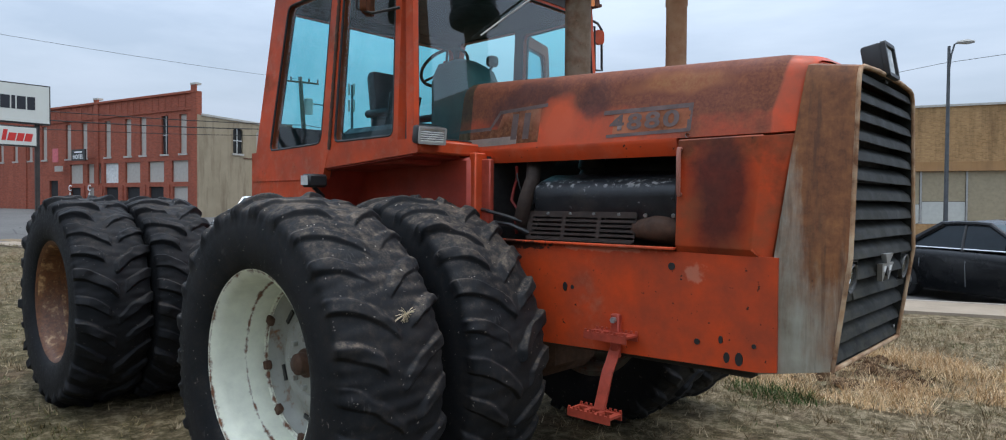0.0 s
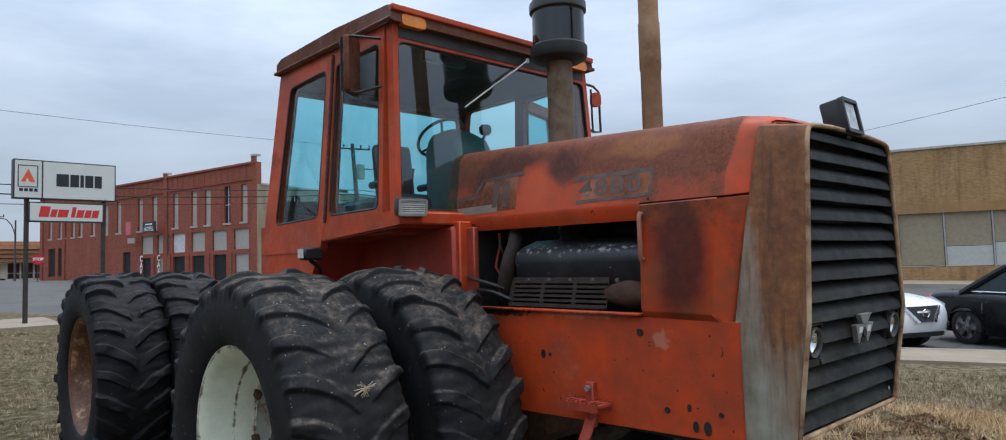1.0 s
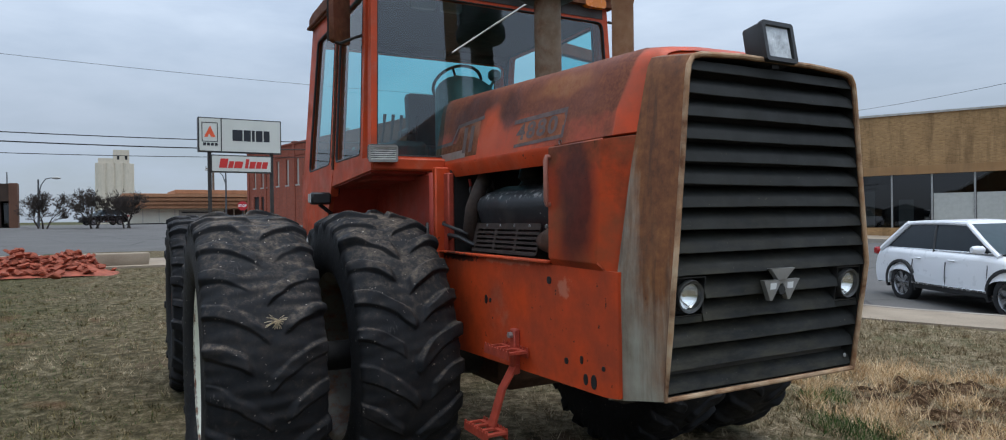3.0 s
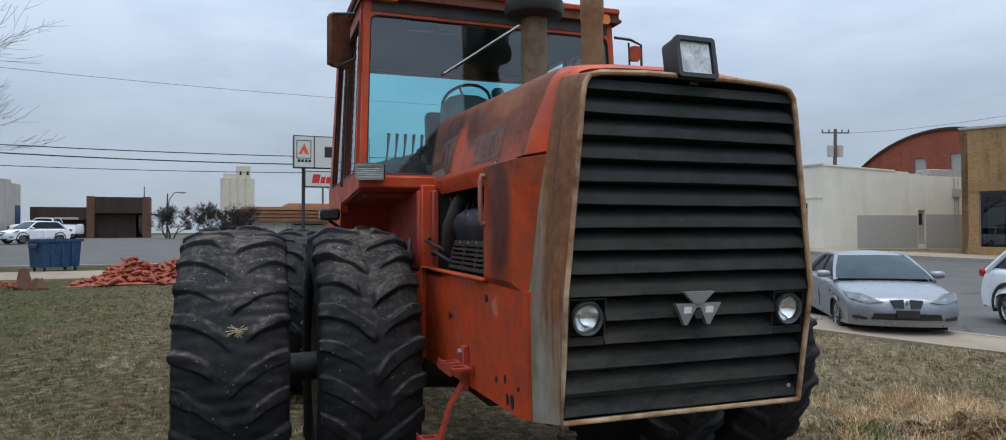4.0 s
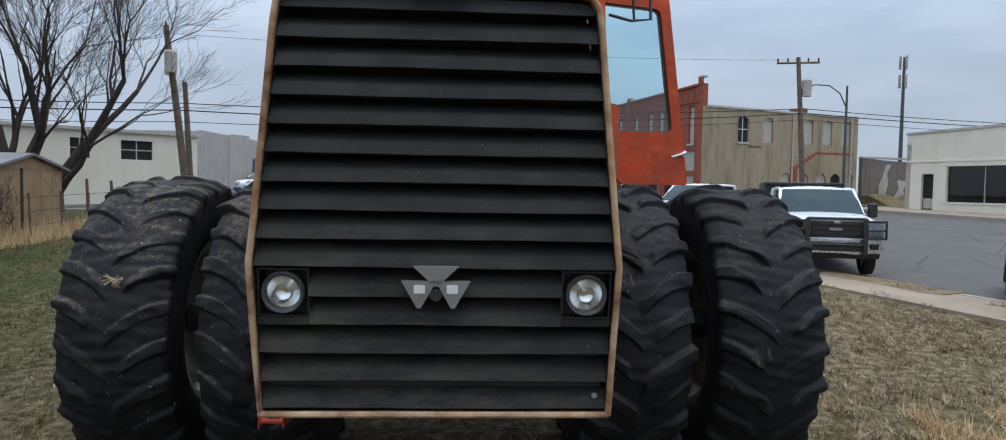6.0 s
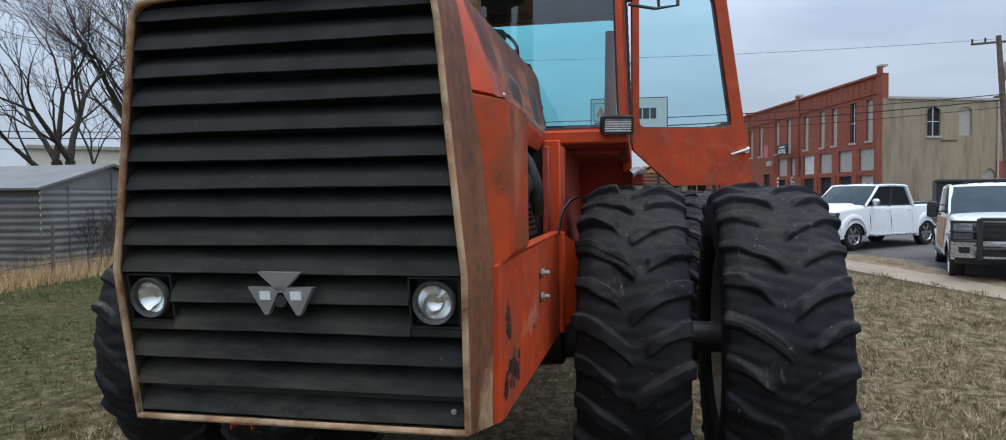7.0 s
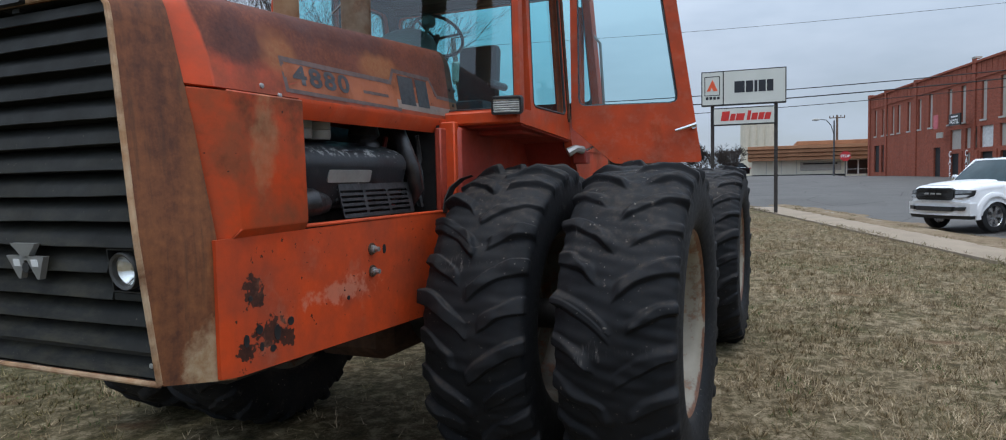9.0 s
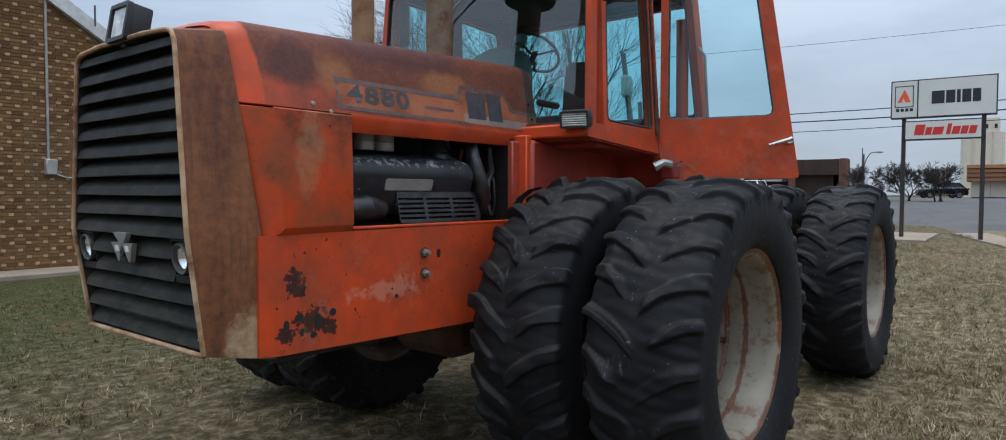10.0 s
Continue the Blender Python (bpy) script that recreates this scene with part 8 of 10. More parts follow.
def slabp(v, name, x0, x1, y0, y1, z0, z1, mat, bev=0.02, label=""):
    return part(name, bx(x0, x1, y0, y1, z0, z1, bev), mat, v, label)


def wedge(v, name, pts, w, mat):
    """A lamp or insert: four corners on the body, given depth w backwards."""
    bm = bmesh.new()
    f = [Vector(p) for p in pts]
    loft(bm, [f, [p - Vector((w, 0, 0)) for p in f]])
    return part(name, bm, mat, v)


def lamp_on(v, name, ring, mat, x0, hw, nose=0.30, proud=0.012, depth=0.12):
    """An insert laid on the swept-back nose: ring gives (y, z, setback) corners."""
    bm = bmesh.new()
    place = lambda y, z, sb, d: Vector((x0 - sb - nose * (abs(y) / hw) ** 3.2 + d, y, z))
    dense = []
    for k in range(len(ring)):
        p, q = ring[k], ring[(k + 1) % len(ring)]
        dense += [tuple(a * (1 - t) + c * t for a, c in zip(p, q)) for t in (0, 0.33, 0.67)]
    loft(bm, [[place(y, z, sb, proud) for y, z, sb in dense], [place(y, z, sb, -depth) for y, z, sb in dense]])
    return part(name, bm, mat, v)


def head(x, y, z=0.0):
    return pose(x, y, ground_z(x) + (ROAD if x > -40 else 0.035), 0, 0, z)


def sedan_bits(v, hw, x0, x1, paint):
    for s in (-1, 1):
        lamp_on(v, "headlight", [(s * 0.36, 0.655, 0.05), (s * 0.60, 0.63, 0.05), (s * 0.84, 0.70, 0.07), (s * 0.88, 0.80, 0.22), (s * 0.62, 0.775, 0.17)], M_HEADLAMP, x0, hw)
        lamp_on(v, "grille", [(s * 0.055, 0.56, 0.0), (s * 0.20, 0.56, 0.01), (s * 0.25, 0.685, 0.04), (s * 0.055, 0.70, 0.035)], M_BLACK, x0, hw)
        lamp_on(v, "fog_lamp", [(s * 0.60, 0.345, 0.03), (s * 0.80, 0.36, 0.03), (s * 0.80, 0.41, 0.03), (s * 0.60, 0.39, 0.03)], M_BLACK, x0, hw)
        slabp(v, "tail_light", x1 + 0.02, x1 + 0.16, s * 0.62 - 0.16, s * 0.62 + 0.16, 0.72, 0.88, plain("red_tail_lens", (0.35, 0.02, 0.02), 0.2) if "red_tail_lens" not in bpy.data.materials else bpy.data.materials["red_tail_lens"], 0.03)
    lamp_on(v, "air_intake", [(-0.54, 0.36, 0.03), (0.54, 0.36, 0.03), (0.50, 0.465, 0.0), (-0.50, 0.465, 0.0)], M_BLACK, x0, hw, 0.30, 0.035)
    slabp(v, "number_plate", x0 + 0.0, x0 + 0.05, -0.17, 0.17, 0.40, 0.53, M_BLACK, 0.005)
    slabp(v, "nose_mark", x0 - 0.05, x0 + 0.012, -0.018, 0.018, 0.62, 0.69, M_ALU, 0.008)
    slabp(v, "wiper_cowl", 0.98, 1.22, -0.62, 0.62, 0.955, 0.985, M_BLACK, 0.01)


SEDAN = [(2.43, 0.24), (2.48, 0.36), (2.50, 0.48), (2.47, 0.62), (2.38, 0.72), (2.10, 0.80), (1.70, 0.875), (1.10, 0.945), (0.4, 0.97), (-0.6, 0.985), (-1.55, 1.0), (-2.2, 0.985), (-2.40, 0.90), (-2.46, 0.62), (-2.40, 0.26)]
vehicle("silver_sedan", head(-8.78, 13.14, -34) @ Matrix.Scale(0.955, 4), "silver four-door sedan parked at the kerb", "car", car_paint("silver_paint", (0.25, 0.265, 0.285), 0.35), 0.92, SEDAN, (1.42, -1.40), 0.325, (1.25, 0.25, -0.85, -1.75, 0.965, 1.37), 0.62, sedan_bits)
vehicle("black_sedan", head(-1.80, 16.36, -31) @ Matrix.Scale(1.07, 4), "black four-door sedan parked at the kerb", "car", car_paint("black_paint", (0.005, 0.0055, 0.0065), 0.0, 0.18, 0.12), 0.93, SEDAN, (1.42, -1.40), 0.335, (1.25, 0.25, -0.75, -1.55, 0.985, 1.43), 0.64, sedan_bits)


def suv_bits(v, hw, x0, x1, paint):
    for s in (-1, 1):
        lamp_on(v, "headlight", [(s * 0.47, 0.83, 0.10), (s * 0.70, 0.78, 0.10), (s * 0.92, 0.86, 0.10), (s * 0.93, 0.98, 0.36), (s * 0.74, 0.89, 0.24)], M_HEADLAMP, x0, hw, 0.30, 0.014)
        lamp_on(v, "chrome_strip", [(s * 0.16, 0.58, 0.0), (s * 0.22, 0.56, 0.0), (s * 0.46, 0.85, 0.08), (s * 0.40, 0.86, 0.08)], M_CHROME, x0, hw, 0.30, 0.045)
        lamp_on(v, "fog_lamp", [(s * 0.66, 0.47, 0.03), (s * 0.84, 0.46, 0.03), (s * 0.88, 0.53, 0.03), (s * 0.72, 0.535, 0.03)], M_BLACK, x0, hw)
        slabp(v, "sill_strip", -1.0, 1.0, s * (hw - 0.01) - 0.014, s * (hw - 0.01) + 0.014, 0.40, 0.44, M_CHROME, 0.005)
        slabp(v, "tail_light", x1 + 0.03, x1 + 0.2, s * 0.72 - 0.14, s * 0.72 + 0.14, 0.92, 1.08, bpy.data.materials["red_tail_lens"], 0.03)
        for wx in (1.45, -1.38):
            bm = bmesh.new()
            rings = []
            for a in [math.pi * (k - 1) / 14 for k in range(17)]:
                row = []
                for rad, dy in ((0.432, -0.05), (0.434, 0.010), (0.490, 0.012), (0.496, -0.03)):
                    z = 0.37 + rad * math.sin(a)
                    side = hw * (1 - 0.05 * ((z - 0.62) / 0.42) ** 2) * (1 - 0.06 * abs((wx + rad * math.cos(a)) / 2.45) ** 6)
                    row.append(Vector((wx + rad * math.cos(a), s * (side + dy), z)))
                rings.append(row)
            loft(bm, rings)
            part("wheel_arch_trim", bm, M_BLACK, v)
    lamp_on(v, "grille", [(-0.22, 0.58, 0.0), (0.22, 0.58, 0.0), (0.46, 0.86, 0.08), (-0.46, 0.86, 0.08)], M_BLACK, x0, hw, 0.30, 0.035)
    bm = bmesh.new()
    tube(bm, [(x0 + 0.02, 0.075 * math.cos(2 * math.pi * k / 16), 0.73 + 0.075 * math.sin(2 * math.pi * k / 16)) for k in range(17)], 0.012, 6, cap=False)
    part("badge_ring", bm, M_CHROME, v)
    lamp_on(v, "lower_intake", [(-0.50, 0.30, 0.04), (0.50, 0.30, 0.04), (0.48, 0.385, 0.02), (-0.48, 0.385, 0.02)], M_BLACK, x0, hw)


SUV = [(2.36, 0.30), (2.42, 0.46), (2.45, 0.62), (2.42, 0.80), (2.28, 0.91), (1.95, 0.98), (1.55, 1.04), (1.10, 1.085), (0.4, 1.10), (-0.8, 1.12), (-1.6, 1.14), (-2.20, 1.14), (-2.42, 0.98), (-2.46, 0.62), (-2.38, 0.32)]
M_CARWHITE = car_paint("white_car_paint", (0.80, 0.81, 0.82), 0.0)
vehicle("white_suv", head(-6.00, 15.62, -25), "white sport utility car with dark glass parked at the kerb", "car", M_CARWHITE, 0.95, SUV, (1.45, -1.38), 0.37, (1.30, 0.30, -1.45, -2.15, 1.09, 1.60), 0.68, suv_bits, M_BLACK, spokes=7)


def crew_bits(v, hw, x0, x1, paint):
    n = 0.22
    for s in (-1, 1):
        lamp_on(v, "lamp_surround", [(s * 0.62, 0.93, 0.0), (s * 0.90, 0.95, 0.0), (s * 0.955, 1.02, 0.05), (s * 0.955, 1.15, 0.10), (s * 0.62, 1.17, 0.02)], M_BLACK, x0, hw, n, 0.014)
        lamp_on(v, "headlight", [(s * 0.64, 1.06, 0.005), (s * 0.94, 1.08, 0.06), (s * 0.945, 1.14, 0.09), (s * 0.64, 1.155, 0.015)], M_HEADLAMP, x0, hw, n, 0.024)
        lamp_on(v, "turn_lamp", [(s * 0.64, 0.95, 0.0), (s * 0.88, 0.965, 0.0), (s * 0.93, 1.03, 0.05), (s * 0.64, 1.02, 0.0)], M_ALU, x0, hw, n, 0.022)
        lamp_on(v, "fog_lamp", [(s * 0.66, 0.60, 0.0), (s * 0.86, 0.60, 0.0), (s * 0.88, 0.70, 0.0), (s * 0.66, 0.69, 0.0)], M_BLACK, x0, hw, n, 0.066)
        bm = bmesh.new()
        tube(bm, [(1.25, s * (hw - 0.12), 0.44), (1.12, s * (hw + 0.02), 0.43), (-1.15, s * (hw + 0.02), 0.43), (-1.28, s * (hw - 0.12), 0.44)], 0.045, 8)
        part("running_board", bm, M_CHROME, v)
        for wx in (1.92, -1.80):
            # flared lip round each wheel opening
            bm = bmesh.new()
            rings = []
            for a in [math.pi * (k - 0.6) / 14 for k in range(16)]:
                row = []
                for rad, dy in ((0.535, -0.05), (0.537, 0.030), (0.590, 0.034), (0.66, -0.004), (0.66, -0.05)):
                    row.append(Vector((wx + rad * math.cos(a), s * (hw * 0.985 + dy), 0.43 + rad * math.sin(a))))
                rings.append(row)
            loft(bm, rings)
            part("wheel_arch_lip", bm, paint, v)
    # bumper, intake and grille, each laid proud of the nose
    lamp_on(v, "bumper", [(-0.985, 0.46, 0.02), (0.985, 0.46, 0.02), (0.985, 0.80, 0.0), (0.60, 0.85, 0.0), (-0.60, 0.85, 0.0), (-0.985, 0.80, 0.0)], paint, x0, hw, n, 0.05, 0.2)
    lamp_on(v, "lower_intake", [(-0.56, 0.575, 0.0), (0.56, 0.575, 0.0), (0.60, 0.70, 0.0), (-0.60, 0.70, 0.0)], M_BLACK, x0, hw, n, 0.062)
    lamp_on(v, "air_dam", [(-0.93, 0.36, 0.06), (0.93, 0.36, 0.06), (0.95, 0.455, 0.02), (-0.95, 0.455, 0.02)], M_BLACK, x0, hw, n, 0.03, 0.2)
    lamp_on(v, "grille", [(-0.52, 0.88, 0.0), (0.52, 0.88, 0.0), (0.60, 0.97, 0.0), (0.585, 1.17, 0.01), (0.50, 1.215, 0.02), (-0.50, 1.215, 0.02), (-0.585, 1.17, 0.01), (-0.60, 0.97, 0.0)], M_BLACK, x0, hw, n, 0.034)
    for z in (0.93, 0.985, 1.12, 1.165):
        lamp_on(v, "grille_bar", [(-0.55, z - 0.008, 0.0), (0.55, z - 0.008, 0.0), (0.55, z + 0.008, 0.0), (-0.55, z + 0.008, 0.0)], M_IRON, x0, hw, n, 0.044)
    for k in range(3):
        slabp(v, "maker_mark", x0 + 0.03, x0 + 0.052, (k - 1) * 0.20 - 0.07, (k - 1) * 0.20 + 0.07, 1.03, 1.075, M_ALU, 0.004)
    # raised middle of the bonnet
    bm = bmesh.new()
    rings = []
    for x, z, w in ((2.80, 1.262, 0.44), (2.60, 1.315, 0.50), (2.20, 1.358, 0.52), (1.70, 1.395, 0.54), (1.42, 1.405, 0.55)):
        rings.append([Vector((x, -w - 0.10, z - 0.05)), Vector((x, -w, z + 0.012)), Vector((x, -w * 0.5, z + 0.028)), Vector((x, w * 0.5, z + 0.028)), Vector((x, w, z + 0.012)), Vector((x, w + 0.10, z - 0.05))])
    loft(bm, rings)
    part("bonnet_dome", bm, paint, v)
    for k in range(5):
        y = (k - 2) * 0.27
        slabp(v, "roof_marker", 0.20, 0.32, y - 0.05, y + 0.05, 2.03, 2.065, M_BLACK, 0.01)
    slabp(v, "bed_opening", x1 + 0.10, -1.26, -hw + 0.13, hw - 0.13, 1.36, 1.425, M_BLACK, 0.0)


def work_bits(v, hw, x0, x1, paint):
    n = 0.22
    for s in (-1, 1):
        lamp_on(v, "lamp_surround", [(s * 0.62, 0.87, 0.0), (s * 0.975, 0.87, 0.0), (s * 0.985, 1.20, 0.06), (s * 0.62, 1.20, 0.06)], M_BLACK, x0, hw, n, 0.006)
        lamp_on(v, "headlight", [(s * 0.65, 1.05, 0.0), (s * 0.965, 1.05, 0.02), (s * 0.975, 1.18, 0.05), (s * 0.65, 1.18, 0.05)], M_HEADLAMP, x0, hw, n, 0.03)
        lamp_on(v, "turn_lamp", [(s * 0.65, 0.89, 0.0), (s * 0.965, 0.89, 0.0), (s * 0.965, 1.02, 0.02), (s * 0.65, 1.02, 0.0)], M_HEADLAMP, x0, hw, n, 0.03)
        mir = slabp(v, "tow_mirror", 0.78, 0.92, s * (hw + 0.19) - 0.10, s * (hw + 0.19) + 0.10, 1.24, 1.58, M_BLACK, 0.03)
        for z in (1.36, 1.50):
            bm = bmesh.new()
            tube(bm, [(0.85, s * (hw - 0.12), z), (0.85, s * (hw + 0.16), z)], 0.016, 6)
            part("mirror_bar", bm, M_BLACK, mir)
        slabp(v, "running_board", -1.2, 1.0, s * (hw - 0.02) - 0.06, s * (hw - 0.02) + 0.06, 0.42, 0.48, M_BLACK, 0.01)
        lamp_on(v, "fog_lamp", [(s * 0.70, 0.63, 0.0), (s * 0.86, 0.63, 0.0), (s * 0.86, 0.74, 0.0), (s * 0.70, 0.74, 0.0)], M_BLACK, x0, hw, n, 0.075)
        slabp(v, "tan_door", -0.95, 1.10, s * hw - 0.02 * s - 0.026, s * hw - 0.02 * s + 0.026, 0.56, 1.24, M_TANDOOR, 0.012)
    slabp(v, "grille", x0 - 0.10, x0 + 0.03, -0.62, 0.62, 0.86, 1.24, M_BLACK, 0.04)
    for z in (0.95, 1.05, 1.15):
        slabp(v, "grille_bar", x0 + 0.02, x0 + 0.045, -0.58, 0.58, z - 0.018, z + 0.018, M_IRON, 0.005)
    lamp_on(v, "bumper", [(-0.98, 0.54, 0.0), (0.98, 0.54, 0.0), (0.98, 0.82, 0.0), (-0.98, 0.82, 0.0)], M_CHROME, x0, hw, n, 0.06, 0.2)
    lamp_on(v, "lower_intake", [(-0.56, 0.58, 0.0), (0.56, 0.58, 0.0), (0.56, 0.76, 0.0), (-0.56, 0.76, 0.0)], M_BLACK, x0, hw, n, 0.07)
    lamp_on(v, "air_dam", [(-0.90, 0.42, 0.06), (0.90, 0.42, 0.06), (0.92, 0.535, 0.02), (-0.92, 0.535, 0.02)], M_BLACK, x0, hw, n, 0.02, 0.2)
    slabp(v, "plate_bracket", x0 + 0.06, x0 + 0.085, -0.17, 0.17, 0.60, 0.74, M_IRON, 0.005)
    slabp(v, "maker_mark", x0 + 0.05, x0 + 0.06, -0.13, 0.13, 1.02, 1.075, M_ALU, 0.02)
    slabp(v, "guard_tag", x0 + 0.15, x0 + 0.165, -0.06, 0.06, 1.17, 1.22, M_ALU, 0.004)
    for k in range(5):
        y = (k - 2) * 0.27
        slabp(v, "roof_marker", 0.10, 0.22, y - 0.05, y + 0.05, 1.94, 1.975, M_BLACK, 0.01)
    # grille guard: two broad uprights, a top bar, low cross bars and lamp hoops at the sides
    for y in (-0.56, 0.56):
        slabp(v, "guard_post", x0 + 0.07, x0 + 0.15, y - 0.045, y + 0.045, 0.50, 1.28, M_BLACK, 0.012)
    for z in (0.72, 1.27):
        bm = bmesh.new()
        tube(bm, [(x0 + 0.11, -0.56, z), (x0 + 0.115, 0.0, z), (x0 + 0.11, 0.56, z)], 0.028, 8)
        part("guard_bar", bm, M_BLACK, v)
    for s in (-1, 1):
        for z in (0.86, 1.03, 1.22):
            bm = bmesh.new()
            tube(bm, [(x0 + 0.11, s * 0.58, z), (x0 + 0.07, s * 0.85, z), (x0 - 0.04, s * 0.97, z), (x0 - 0.20, s * 0.99, z)], 0.022, 8)
            part("guard_hoop", bm, M_BLACK, v)
        slabp(v, "guard_side", x0 - 0.05, x0 + 0.0, s * 0.98 - 0.022, s * 0.98 + 0.022, 0.84, 1.24, M_BLACK, 0.01)
    bm = bmesh.new()
    pierced(bm, rect(-3.1, -1.50, -0.99, 0.99), [rect(-3.04, -1.56, -0.93, 0.93)], lambda u, w, h: Vector((u, w, h)), 1.05, 2.06)
    part("dump_body", bm, plain("black_dump_body", (0.02, 0.02, 0.021), 0.6), v, "black steel dump body")
    slabp(v, "dump_floor", -3.08, -1.53, -0.96, 0.96, 0.98, 1.06, M_BLACK)
    slabp(v, "dump_rim", -1.56, -1.44, -1.03, 1.03, 2.0, 2.08, M_BLACK)


M_TANDOOR = plain("tan_dirt_door", (0.36, 0.22, 0.13), 0.6)
CREW = [(2.90, 0.46), (2.95, 0.64), (2.97, 0.88), (2.96, 1.12), (2.86, 1.26), (2.40, 1.32), (1.60, 1.37), (1.1, 1.385), (0.0, 1.39), (-1.1, 1.39), (-1.18, 1.42), (-2.0, 1.42), (-2.85, 1.42), (-2.95, 1.28), (-2.97, 0.90), (-2.95, 0.55)]
vehicle("crew_pickup", head(-20.08, 11.02, -51.5) @ Matrix.Scale(0.85, 4), "white crew-cab pickup truck parked at the kerb", "truck", M_CARWHITE, 1.0, CREW, (1.92, -1.80), 0.43, (1.42, 0.62, -0.86, -1.16, 1.37, 1.97), 0.82, crew_bits, spokes=6, nose=0.22, tuck=0.03, doors=(1.15, 0.12, -1.0))
WORK = [(2.90, 0.50), (2.95, 0.68), (2.97, 0.88), (2.93, 1.10), (2.78, 1.22), (2.30, 1.29), (1.60, 1.34), (1.1, 1.35), (0.0, 1.35), (-1.0, 1.35), (-1.08, 1.28), (-1.5, 0.98), (-2.4, 0.95), (-3.2, 0.92), (-3.25, 0.75), (-3.25, 0.62)]
vehicle("work_truck", head(-14.42, 11.70, -18) @ Matrix.Scale(0.92, 4), "white work truck with black grille guard and dark dump body", "truck", M_CARWHITE, 1.0, WORK, (1.92, -1.95), 0.42, (1.42, 0.55, -0.85, -1.05, 1.34, 1.88), 0.82, work_bits, spokes=6, nose=0.22, tuck=0.03, doors=(1.15, 0.12, -1.0))
vehicle("distant_suv", head(-49.5, -11.3, -40) @ Matrix.Scale(0.84, 4), "white sport utility car parked far across the crossing", "car", M_CARWHITE, 0.92, SUV, (1.45, -1.38), 0.36, (1.20, 0.35, -1.45, -2.05, 1.10, 1.62), 0.66, suv_bits)
vehicle("distant_pickup", head(-58.6, -12.9, -100) @ Matrix.Scale(0.82, 4), "white pickup truck parked far across the crossing", "truck", M_CARWHITE, 1.0, CREW, (1.92, -1.88), 0.43, (1.30, 0.60, -0.85, -1.12, 1.31, 1.88), 0.78, crew_bits)
vehicle("dark_suv", head(-78.1, -1.33, -62) @ Matrix.Scale(0.9, 4), "black sport utility car stopped on the crossing", "car", bpy.data.materials["black_paint"], 0.92, SUV, (1.45, -1.38), 0.36, (1.20, 0.35, -1.45, -2.05, 1.10, 1.62), 0.66, suv_bits)


